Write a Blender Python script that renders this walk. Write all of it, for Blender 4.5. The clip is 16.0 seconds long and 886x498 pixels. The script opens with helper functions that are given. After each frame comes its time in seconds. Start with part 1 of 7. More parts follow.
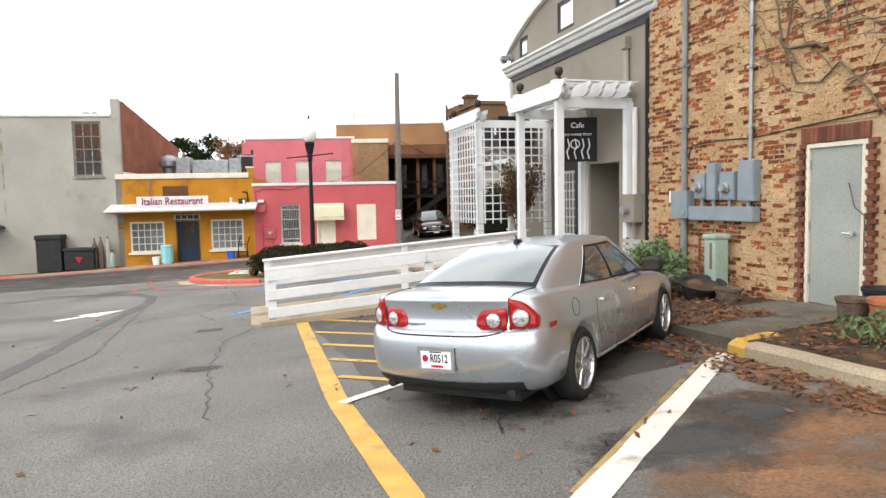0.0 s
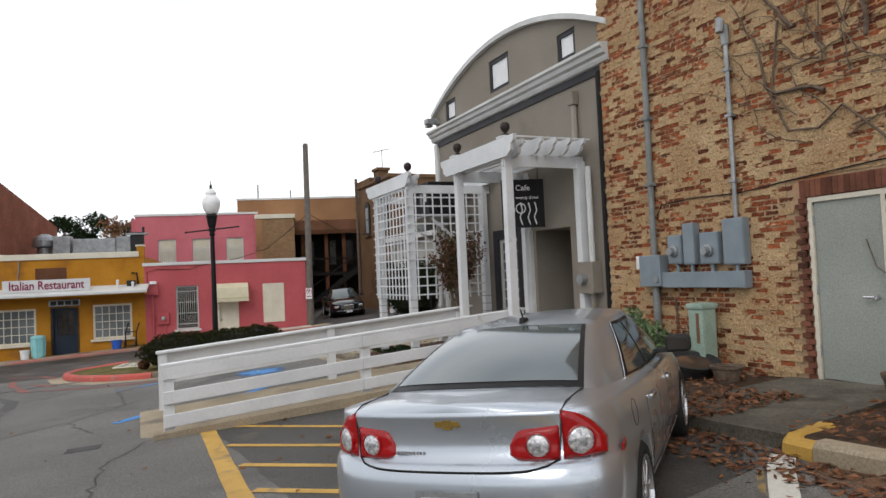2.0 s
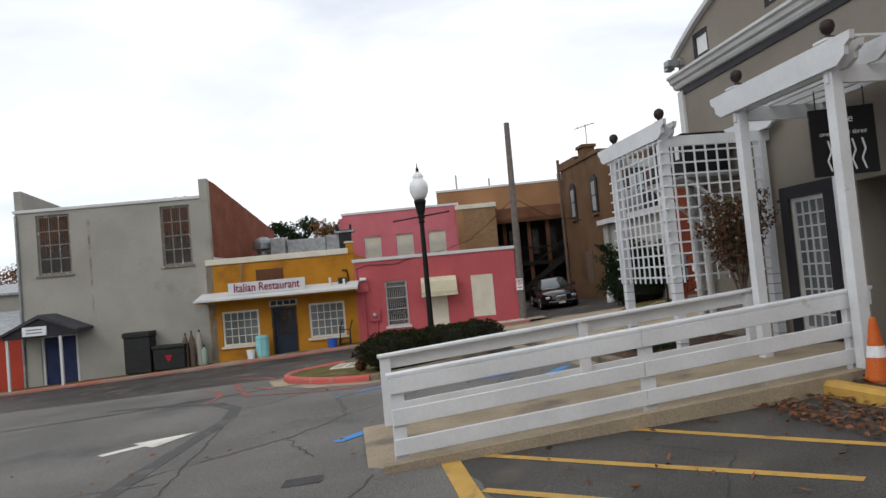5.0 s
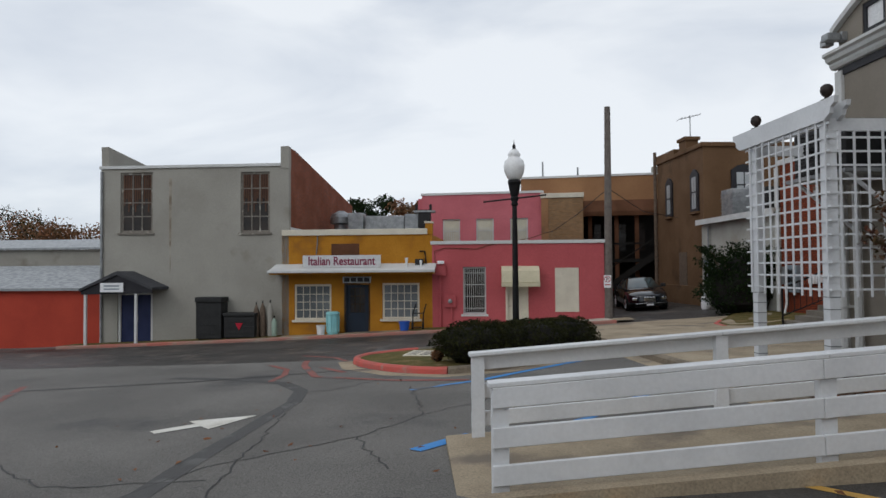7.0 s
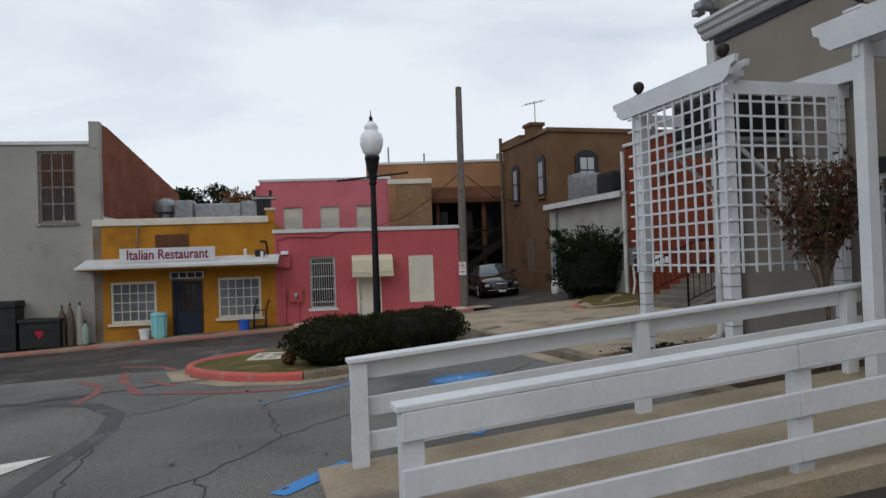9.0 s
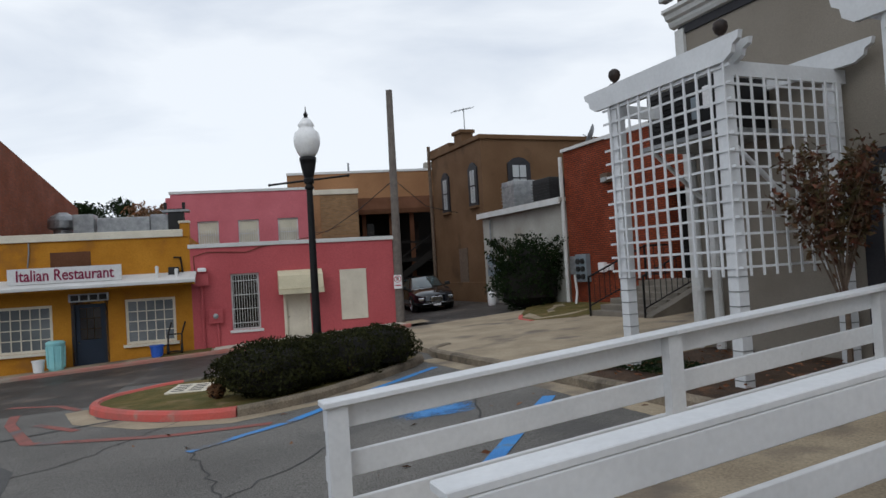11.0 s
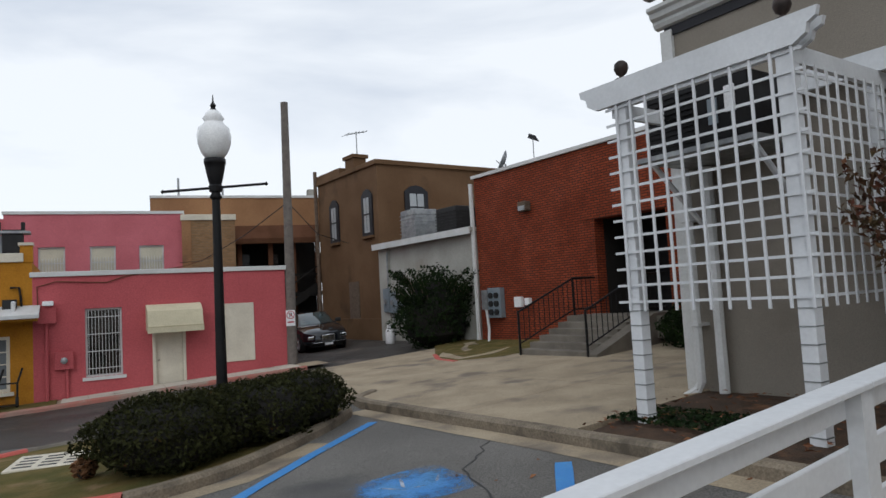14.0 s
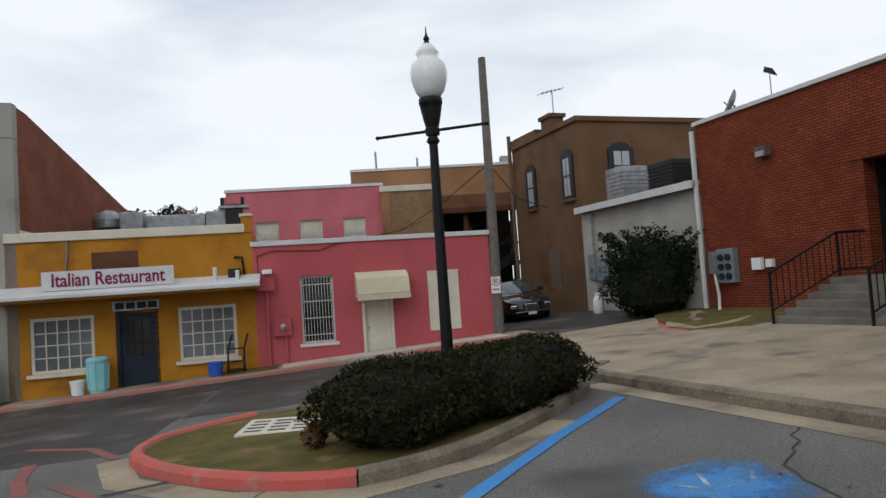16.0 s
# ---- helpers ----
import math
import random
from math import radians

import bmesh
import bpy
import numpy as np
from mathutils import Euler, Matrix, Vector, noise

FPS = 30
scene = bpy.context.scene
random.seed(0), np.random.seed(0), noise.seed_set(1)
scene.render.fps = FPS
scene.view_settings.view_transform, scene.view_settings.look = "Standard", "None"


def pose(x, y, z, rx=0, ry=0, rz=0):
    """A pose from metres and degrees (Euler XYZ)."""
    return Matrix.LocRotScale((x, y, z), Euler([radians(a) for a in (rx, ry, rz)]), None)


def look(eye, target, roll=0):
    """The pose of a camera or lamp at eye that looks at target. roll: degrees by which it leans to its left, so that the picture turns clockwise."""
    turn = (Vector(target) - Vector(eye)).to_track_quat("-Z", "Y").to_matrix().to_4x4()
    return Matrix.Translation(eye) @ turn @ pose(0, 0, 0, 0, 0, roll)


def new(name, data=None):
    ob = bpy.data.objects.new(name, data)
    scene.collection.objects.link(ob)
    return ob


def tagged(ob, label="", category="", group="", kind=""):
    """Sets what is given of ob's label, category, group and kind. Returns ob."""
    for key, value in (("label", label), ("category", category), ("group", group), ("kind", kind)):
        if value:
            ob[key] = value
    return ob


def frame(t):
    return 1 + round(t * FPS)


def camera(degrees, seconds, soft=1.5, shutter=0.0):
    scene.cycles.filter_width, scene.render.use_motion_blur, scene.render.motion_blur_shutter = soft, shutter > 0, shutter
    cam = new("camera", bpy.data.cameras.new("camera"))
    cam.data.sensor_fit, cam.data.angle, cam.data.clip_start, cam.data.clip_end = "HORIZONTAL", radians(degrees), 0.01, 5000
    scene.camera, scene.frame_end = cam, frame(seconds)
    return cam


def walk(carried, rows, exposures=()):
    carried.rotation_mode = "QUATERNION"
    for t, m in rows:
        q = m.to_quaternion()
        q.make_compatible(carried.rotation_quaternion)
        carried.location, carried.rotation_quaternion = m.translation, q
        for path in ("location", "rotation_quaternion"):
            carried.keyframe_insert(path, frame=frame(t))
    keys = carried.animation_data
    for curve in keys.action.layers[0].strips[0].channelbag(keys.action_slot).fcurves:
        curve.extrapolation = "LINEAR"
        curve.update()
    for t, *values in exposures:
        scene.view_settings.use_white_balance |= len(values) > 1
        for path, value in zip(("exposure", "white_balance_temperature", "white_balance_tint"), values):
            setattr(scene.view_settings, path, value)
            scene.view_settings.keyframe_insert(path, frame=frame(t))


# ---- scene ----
cam = camera(66.4, 16.0)
PATH = [
    (0, (0.036, 0.124, 1.814), (0.028, 2.119, 1.665), -1.2),
    (0.5, (-0.073, 0.621, 1.795), (-0.023, 2.618, 1.700), -2.1),
    (1, (-0.253, 1.022, 1.799), (-0.172, 3.02, 1.774), -0.3),
    (1.5, (-0.407, 1.475, 1.732), (-0.210, 3.465, 1.770), -0.5),
    (2, (-0.512, 1.964, 1.749), (-0.227, 3.942, 1.818), -2.6),
    (2.5, (-0.618, 2.357, 1.712), (-0.247, 4.32, 1.805), -1.6),
    (3, (-0.764, 2.796, 1.697), (-0.365, 4.755, 1.727), -1.4),
    (3.2, (-0.833, 2.942, 1.667), (-0.464, 4.906, 1.609), 0.5),
    (3.5, (-0.872, 3.235, 1.652), (-0.629, 5.219, 1.607), -0.4),
    (4, (-1.028, 3.691, 1.650), (-0.697, 5.662, 1.570), -1.6),
    (4.5, (-1.166, 4.12, 1.634), (-1.127, 6.12, 1.615), -4.8),
    (5, (-1.364, 4.601, 1.636), (-1.636, 6.58, 1.720), -5.2),
    (5.2, (-1.440, 4.738, 1.678), (-1.765, 6.71, 1.756), -5.3),
    (7.3, (-2.167, 6.253, 1.597), (-2.650, 8.193, 1.650), -0.2),
    (7.5, (-2.252, 6.428, 1.565), (-2.657, 8.386, 1.603), -0.8),
    (8, (-2.372, 6.821, 1.552), (-2.592, 8.809, 1.583), -0.8),
    (8.5, (-2.532, 7.262, 1.547), (-2.711, 9.254, 1.587), -1.0),
    (9, (-2.707, 7.645, 1.526), (-2.719, 9.645, 1.550), -2.0),
    (9.5, (-2.873, 7.936, 1.495), (-2.847, 9.934, 1.578), -2.9),
    (10, (-3.096, 8.436, 1.446), (-2.998, 10.432, 1.523), -3.7),
    (10.2, (-3.140, 8.506, 1.456), (-3.000, 10.5, 1.509), -3.4),
    (12.3, (-3.695, 10.214, 1.528), (-3.290, 12.171, 1.591), -3.0),
    (12.5, (-3.787, 10.333, 1.479), (-3.305, 12.273, 1.546), -1.8),
    (13, (-3.881, 10.724, 1.512), (-3.403, 12.661, 1.641), -4.2),
    (13.5, (-4.075, 11.035, 1.488), (-3.563, 12.961, 1.645), -2.6),
    (14, (-4.227, 11.388, 1.485), (-3.591, 13.278, 1.624), -3.2),
    (14.5, (-4.296, 11.77, 1.436), (-3.722, 13.681, 1.559), -3.1),
    (15, (-4.436, 12.191, 1.363), (-3.994, 14.139, 1.437), -2.8),
    (15.5, (-4.558, 12.569, 1.340), (-4.241, 14.539, 1.458), -5.8),
    (16, (-4.645, 12.977, 1.271), (-4.536, 14.971, 1.369), -3.9),
]
EXPOSURES = [(0.0, 1.5, 6750, 10), (0.5, 1.4, 6750, 10), (1.0, 1.05, 6700, 10), (1.5, 0.65, 6650, 10), (2.0, 0.5, 6550, 10), (2.5, 0.35, 6500, 10), (3.5, 0.3, 6500, 10),
             (5.0, 0.3, 6450, 10), (7.5, -0.12, 6200, 9), (9.0, -0.1, 6150, 9), (12.5, 0.05, 6150, 9), (16.0, 0.05, 6250, 9)]
walk(cam, [(t, look(eye, target, roll)) for t, eye, target, roll in PATH], EXPOSURES)

# ---- light ----
world = bpy.data.worlds.new("overcast_sky")
scene.world = world
world.use_nodes = True
wn, wl = world.node_tree.nodes, world.node_tree.links
wn.clear()
w_out, w_bg = wn.new("ShaderNodeOutputWorld"), wn.new("ShaderNodeBackground")
w_sky = wn.new("ShaderNodeTexSky")
w_sky.sky_type, w_sky.sun_disc = "NISHITA", False
w_sky.sun_elevation, w_sky.sun_rotation = radians(42), radians(150)
w_co, w_map, w_no, w_ramp, w_mix = (wn.new("ShaderNode" + k) for k in ("TexCoord", "Mapping", "TexNoise", "ValToRGB", "MixRGB"))
w_map.inputs["Scale"].default_value = (1.0, 1.0, 3.2)
w_no.inputs["Scale"].default_value, w_no.inputs["Detail"].default_value, w_no.inputs["Roughness"].default_value = 1.6, 6, 0.5
w_no.inputs["Distortion"].default_value = 0.4
w_ramp.color_ramp.elements[0].position, w_ramp.color_ramp.elements[0].color = 0.36, (6.3, 6.75, 7.5, 1)
w_ramp.color_ramp.elements[1].position, w_ramp.color_ramp.elements[1].color = 0.60, (9.7, 9.8, 9.9, 1)
w_mix.inputs[0].default_value = 0.9
wl.new(w_co.outputs["Generated"], w_map.inputs[0])
wl.new(w_map.outputs[0], w_no.inputs["Vector"])
wl.new(w_no.outputs[0], w_ramp.inputs[0])
wl.new(w_sky.outputs[0], w_mix.inputs[1])
wl.new(w_ramp.outputs[0], w_mix.inputs[2])
wl.new(w_mix.outputs[0], w_bg.inputs[0])
w_bg.inputs[1].default_value = 0.1
wl.new(w_bg.outputs[0], w_out.inputs[0])
sun = new("sun", bpy.data.lights.new("sun", "SUN"))
sun.data.energy, sun.data.angle, sun.data.color = 0.5, radians(30), (1.0, 0.97, 0.92)
sun.matrix_world = look((-12, -14, 22), (0, 10, 0))

# ---- materials ----


def mat(name, a, b, scale=2.0, rough=0.75, bump=0.15, grain=60.0, metal=0.0, stain=None, stain_at=0.58, stain_scale=0.7, piece=0.0, coat=0.0, spec=0.22, mid=0.5, width=0.15, grainy=1.0, squash=1.0):
    """Two colours mixed by broad noise, a fine grain, stains, and a shade that differs from piece to piece."""
    m = bpy.data.materials.new(name)
    m.use_nodes = True
    n, l = m.node_tree.nodes, m.node_tree.links
    p = n["Principled BSDF"]
    p.inputs["Metallic"].default_value, p.inputs["Coat Weight"].default_value = metal, coat
    p.inputs["Specular IOR Level"].default_value = spec
    geo = n.new("ShaderNodeNewGeometry")

    def cloud(s, d, lo, hi, flat=1.0):
        t, r = n.new("ShaderNodeTexNoise"), n.new("ShaderNodeMapRange")
        t.inputs["Scale"].default_value, t.inputs["Detail"].default_value = s, d
        r.inputs[1].default_value, r.inputs[2].default_value = lo, hi
        mp = n.new("ShaderNodeMapping")
        mp.inputs["Scale"].default_value = (1, 1, flat)
        l.new(geo.outputs["Position"], mp.inputs[0])
        l.new(mp.outputs[0], t.inputs["Vector"])
        l.new(t.outputs[0], r.inputs[0])
        return r.outputs[0], t.outputs[0]

    def blend(f, c1, c2, mode="MIX"):
        x = n.new("ShaderNodeMixRGB")
        x.blend_type = mode
        if hasattr(f, "links"):
            l.new(f, x.inputs[0])
        else:
            x.inputs[0].default_value = f
        for i, c in ((1, c1), (2, c2)):
            if hasattr(c, "links"):
                l.new(c, x.inputs[i])
            else:
                x.inputs[i].default_value = (*c, 1)
        return x.outputs[0]
    f1, _ = cloud(scale, 5, mid - width, mid + width)
    col = blend(f1, a, b)
    g1, graw = cloud(grain, 3, 0.25, 0.75)
    gm = n.new("ShaderNodeMapRange")
    gm.inputs[3].default_value, gm.inputs[4].default_value = 1 - 0.18 * grainy, 1 + 0.14 * grainy
    l.new(g1, gm.inputs[0])
    col = blend(1.0, col, gm.outputs[0], "MULTIPLY")
    if stain:
        f2, _ = cloud(stain_scale, 6, stain_at, stain_at + 0.12 / squash, squash)
        col = blend(f2, col, stain)
    if piece:
        oi, pm = n.new("ShaderNodeObjectInfo"), n.new("ShaderNodeMapRange")
        pm.inputs[3].default_value, pm.inputs[4].default_value = 1 - piece, 1 + piece
        ad = n.new("ShaderNodeMath")
        ad.operation = "ADD"
        l.new(oi.outputs["Random"], ad.inputs[0])
        l.new(geo.outputs["Random Per Island"], ad.inputs[1])
        fr = n.new("ShaderNodeMath")
        fr.operation = "FRACT"
        l.new(ad.outputs[0], fr.inputs[0])
        l.new(fr.outputs[0], pm.inputs[0])
        col = blend(1.0, col, pm.outputs[0], "MULTIPLY")
    l.new(col, p.inputs["Base Color"])
    rr = n.new("ShaderNodeMapRange")
    rr.inputs[3].default_value, rr.inputs[4].default_value = max(0.02, rough - 0.1), min(1, rough + 0.1)
    l.new(f1, rr.inputs[0])
    l.new(rr.outputs[0], p.inputs["Roughness"])
    if bump:
        bp = n.new("ShaderNodeBump")
        bp.inputs["Strength"].default_value, bp.inputs["Distance"].default_value = bump, 0.02
        l.new(graw, bp.inputs["Height"])
        l.new(bp.outputs[0], p.inputs["Normal"])
    return m


def ragged(m, keep=0.62, reach=0.9, scale=3.5):
    """Lets a spill or worn mark thin out towards its edge in uneven flecks."""
    n, l = m.node_tree.nodes, m.node_tree.links
    tc, geo, t, ln, sub, ad, r = (n.new("ShaderNode" + k) for k in ("TexCoord", "NewGeometry", "TexNoise", "VectorMath", "VectorMath", "Math", "MapRange"))
    t.inputs["Scale"].default_value, t.inputs["Detail"].default_value, t.inputs["Roughness"].default_value = scale, 8, 0.7
    sub.operation, ln.operation, ad.operation = "SUBTRACT", "LENGTH", "ADD"
    sub.inputs[1].default_value = (0.5, 0.5, 0.0)
    mp = n.new("ShaderNodeMapping")
    mp.inputs["Scale"].default_value = (1, 1, 0)
    l.new(tc.outputs["Generated"], mp.inputs[0])
    l.new(mp.outputs[0], sub.inputs[0])
    l.new(sub.outputs[0], ln.inputs[0])
    l.new(geo.outputs["Position"], t.inputs["Vector"])
    l.new(t.outputs[0], ad.inputs[0])
    l.new(ln.outputs["Value"], ad.inputs[1])
    l.new(ad.outputs[0], r.inputs[0])
    r.inputs[1].default_value, r.inputs[2].default_value = keep, reach
    r.inputs[3].default_value, r.inputs[4].default_value = 0.95, 0.0
    l.new(r.outputs[0], n["Principled BSDF"].inputs["Alpha"])
    return m


def brick_mat(name, a, b, mortar, bw=0.2, bh=0.0667):
    """Far brickwork: courses along the local wall, with colour that drifts over it."""
    m = mat(name, a, b, 0.9, 0.85, 0.1, 50)
    n, l = m.node_tree.nodes, m.node_tree.links
    p = n["Principled BSDF"]
    src = p.inputs["Base Color"].links[0].from_socket
    tc, sep, com, bt = (n.new("ShaderNode" + k) for k in ("TexCoord", "SeparateXYZ", "CombineXYZ", "TexBrick"))
    ad = n.new("ShaderNodeMath")
    ad.operation = "ADD"
    l.new(tc.outputs["Object"], sep.inputs[0])
    l.new(sep.outputs[0], ad.inputs[0])
    l.new(sep.outputs[1], ad.inputs[1])
    l.new(ad.outputs[0], com.inputs[0])
    l.new(sep.outputs[2], com.inputs[1])
    l.new(com.outputs[0], bt.inputs["Vector"])
    for k, v in (("Scale", 1.0), ("Mortar Size", 0.011), ("Brick Width", bw), ("Row Height", bh), ("Mortar Smooth", 0.2)):
        bt.inputs[k].default_value = v
    bt.inputs["Color1"].default_value, bt.inputs["Color2"].default_value = (0.8, 0.8, 0.8, 1), (1.15, 1.15, 1.15, 1)
    bt.inputs["Mortar"].default_value = (*mortar, 1)
    x, y = n.new("ShaderNodeMixRGB"), n.new("ShaderNodeMixRGB")
    x.blend_type = "MULTIPLY"
    x.inputs[0].default_value = 1
    l.new(src, x.inputs[1])
    l.new(bt.outputs["Color"], x.inputs[2])
    l.new(bt.outputs["Fac"], y.inputs[0])
    l.new(x.outputs[0], y.inputs[1])
    y.inputs[2].default_value = (*mortar, 1)
    l.new(y.outputs[0], p.inputs["Base Color"])
    return m


ASPHALT = mat("asphalt", (0.127, 0.12, 0.109), (0.197, 0.187, 0.171), 0.5, 0.75, 0.9, 62, stain=(0.085, 0.082, 0.08), stain_at=0.57, stain_scale=0.45, grainy=3.4)
ASPHALT_NEW = mat("asphalt_dark", (0.062, 0.058, 0.053), (0.104, 0.097, 0.088), 1.2, 0.65, 0.9, 58, grainy=3.4, stain=(0.13, 0.105, 0.08), stain_at=0.6, stain_scale=0.9)
DAMP = mat("asphalt_damp", (0.04, 0.037, 0.034), (0.076, 0.067, 0.06), 0.6, 0.5, 0.8, 55, stain=(0.13, 0.108, 0.092), stain_at=0.56, stain_scale=1.1, grainy=2.6)
TAR = mat("tar", (0.03, 0.03, 0.03), (0.05, 0.048, 0.046), 3, 0.6, 0.2, 60)
YELLOW = mat("road_yellow", (0.58, 0.345, 0.075), (0.47, 0.285, 0.08), 3, 0.7, 0.3, 70, stain=(0.22, 0.17, 0.10), stain_at=0.62, stain_scale=2.5)
YELLOW_WORN = mat("road_yellow_worn", (0.36, 0.24, 0.09), (0.24, 0.18, 0.10), 5, 0.7, 0.3, 70, stain=(0.13, 0.12, 0.1), stain_at=0.5, stain_scale=5)
WHITE_LINE = mat("road_white", (0.72, 0.70, 0.64), (0.60, 0.57, 0.50), 3, 0.7, 0.3, 70, stain=(0.25, 0.23, 0.2), stain_at=0.64, stain_scale=3)
BLUE = mat("road_blue", (0.05, 0.22, 0.55), (0.08, 0.28, 0.60), 3, 0.7, 0.3, 70, stain=(0.17, 0.18, 0.2), stain_at=0.58, stain_scale=3)
BLUE_WORN = mat("road_blue_worn", (0.07, 0.24, 0.55), (0.12, 0.27, 0.5), 3, 0.7, 0.3, 70, stain=(0.14, 0.14, 0.14), stain_at=0.46, stain_scale=3)
RED_LINE = mat("road_red", (0.27, 0.09, 0.075), (0.19, 0.095, 0.08), 2, 0.75, 0.2, 60, stain=(0.14, 0.12, 0.12), stain_at=0.53, stain_scale=2)
RED_KERB = mat("kerb_red", (0.52, 0.10, 0.08), (0.42, 0.12, 0.10), 3, 0.7, 0.2, 60, stain=(0.3, 0.24, 0.2), stain_at=0.62, stain_scale=2)
CONCRETE = mat("concrete", (0.38, 0.31, 0.215), (0.29, 0.235, 0.165), 1.2, 0.85, 0.3, 45, stain=(0.17, 0.14, 0.11), stain_at=0.555, stain_scale=0.9, grainy=1.5)
KERB_STONE = mat("stained_kerb", (0.25, 0.205, 0.15), (0.17, 0.14, 0.105), 2.5, 0.9, 0.5, 40, stain=(0.10, 0.085, 0.065), stain_at=0.55, stain_scale=2, grainy=2)
CONC_GREY = mat("concrete_grey", (0.20, 0.178, 0.148), (0.14, 0.125, 0.104), 1.5, 0.85, 0.3, 45, stain=(0.12, 0.1, 0.085), stain_at=0.58, stain_scale=1.3)
PATH_GREY = mat("mossy_concrete", (0.15, 0.132, 0.105), (0.095, 0.083, 0.066), 1.8, 0.9, 0.6, 36, stain=(0.07, 0.06, 0.045), stain_at=0.55, stain_scale=1.6, grainy=2.2)
APRON = mat("pale_concrete", (0.56, 0.52, 0.44), (0.47, 0.43, 0.36), 1.0, 0.85, 0.3, 45, stain=(0.3, 0.27, 0.22), stain_at=0.62, stain_scale=0.9)
MULCH = mat("soil", (0.045, 0.03, 0.02), (0.085, 0.053, 0.035), 5, 0.95, 0.8, 40, stain=(0.2, 0.10, 0.05), stain_at=0.6, stain_scale=2)
CLAY_SPILL = ragged(mat("clay_spill", (0.25, 0.125, 0.065), (0.17, 0.10, 0.06), 2, 0.9, 0.5, 38, grainy=2.5), 0.62, 1.0, 2.2)
TAR_SPILL = ragged(mat("tar_spill", (0.045, 0.043, 0.042), (0.07, 0.066, 0.062), 3, 0.7, 0.5, 38, grainy=2), 0.6, 0.95, 2.5)
WHITE_FADED = ragged(mat("road_white_faded", (0.5, 0.52, 0.55), (0.35, 0.4, 0.48), 6, 0.7, 0.3, 60), 0.7, 1.05, 9.0)
BLUE_FADED = ragged(mat("road_blue_faded", (0.06, 0.24, 0.58), (0.10, 0.27, 0.52), 3, 0.7, 0.3, 60, grainy=2), 0.72, 1.05, 3.5)
CLAY = mat("clay_stain", (0.21, 0.105, 0.055), (0.14, 0.085, 0.055), 2, 0.9, 0.3, 40, stain=(0.05, 0.045, 0.045), stain_at=0.55, stain_scale=1.0)
GRASS_SOIL = mat("turf", (0.14, 0.10, 0.03), (0.08, 0.075, 0.02), 2.5, 0.95, 0.8, 40, stain=(0.22, 0.15, 0.08), stain_at=0.6, stain_scale=2)
BRICK = mat("old_brick", (0.13, 0.036, 0.017), (0.30, 0.085, 0.032), 4.0, 0.9, 0.7, 45, stain=(0.40, 0.27, 0.155), stain_at=0.56, stain_scale=8, piece=0.4, grainy=1.9, squash=2.0)
LIMEWASH = mat("limewashed_brick", (0.47, 0.325, 0.18), (0.38, 0.24, 0.125), 1.6, 0.95, 0.9, 40, stain=(0.24, 0.095, 0.045), stain_at=0.60, stain_scale=8, piece=0.07, grainy=1.9, squash=2.2)
MORTAR = mat("lime_plaster", (0.44, 0.32, 0.20), (0.34, 0.22, 0.125), 1.3, 0.95, 0.6, 30, stain=(0.46, 0.21, 0.10), stain_at=0.55, stain_scale=0.8)
BRICK_DARK = mat("door_brick", (0.10, 0.038, 0.025), (0.19, 0.075, 0.045), 3, 0.9, 0.4, 50, piece=0.35)
STUCCO = mat("grey_stucco", (0.262, 0.232, 0.193), (0.232, 0.204, 0.168), 0.8, 0.9, 0.35, 90, stain=(0.19, 0.163, 0.13), stain_at=0.6, stain_scale=0.6)
WHITE = mat("white_paint", (0.69, 0.70, 0.71), (0.60, 0.61, 0.62), 1.5, 0.5, 0.05, 25, stain=(0.40, 0.38, 0.34), stain_at=0.71, stain_scale=4, grainy=0.3)
WHITE_TRIM = mat("white_trim", (0.62, 0.62, 0.61), (0.54, 0.54, 0.52), 1.5, 0.5, 0.05, 25, grainy=0.4)
CHARCOAL = mat("charcoal_trim", (0.018, 0.018, 0.022), (0.03, 0.029, 0.033), 3, 0.5, 0.1, 40)
BLACK = mat("black_iron", (0.006, 0.006, 0.007), (0.012, 0.011, 0.011), 5, 0.5, 0.1, 60)
RUST_BALL = mat("dark_ball", (0.02, 0.016, 0.014), (0.045, 0.03, 0.025), 8, 0.45, 0.1, 60)
STEEL_GREY = mat("grey_enamel", (0.24, 0.28, 0.31), (0.20, 0.24, 0.27), 3, 0.45, 0, 50, grainy=0.3, metal=0.2)
GALV = mat("galvanised", (0.36, 0.37, 0.37), (0.26, 0.27, 0.28), 5, 0.45, 0.05, 50, metal=0.6)
PIPE = mat("pipe_grey", (0.24, 0.25, 0.24), (0.17, 0.18, 0.18), 4, 0.55, 0.1, 60)
GREEN_BOX = mat("pale_green_enamel", (0.33, 0.42, 0.35), (0.26, 0.34, 0.28), 3, 0.5, 0.1, 50, stain=(0.3, 0.2, 0.12), stain_at=0.66, stain_scale=4)
DOOR_GREY = mat("door_grey", (0.31, 0.325, 0.29), (0.27, 0.285, 0.255), 1.2, 0.55, 0.08, 50, stain=(0.33, 0.30, 0.2), stain_at=0.66, stain_scale=2)
CREAM = mat("cream_paint", (0.66, 0.61, 0.50), (0.58, 0.53, 0.43), 2, 0.6, 0.08, 50)
GREY_BLOCK = mat("pale_block_wall", (0.35, 0.335, 0.295), (0.30, 0.285, 0.25), 0.6, 0.9, 0.3, 40, stain=(0.22, 0.20, 0.165), stain_at=0.6, stain_scale=0.7)
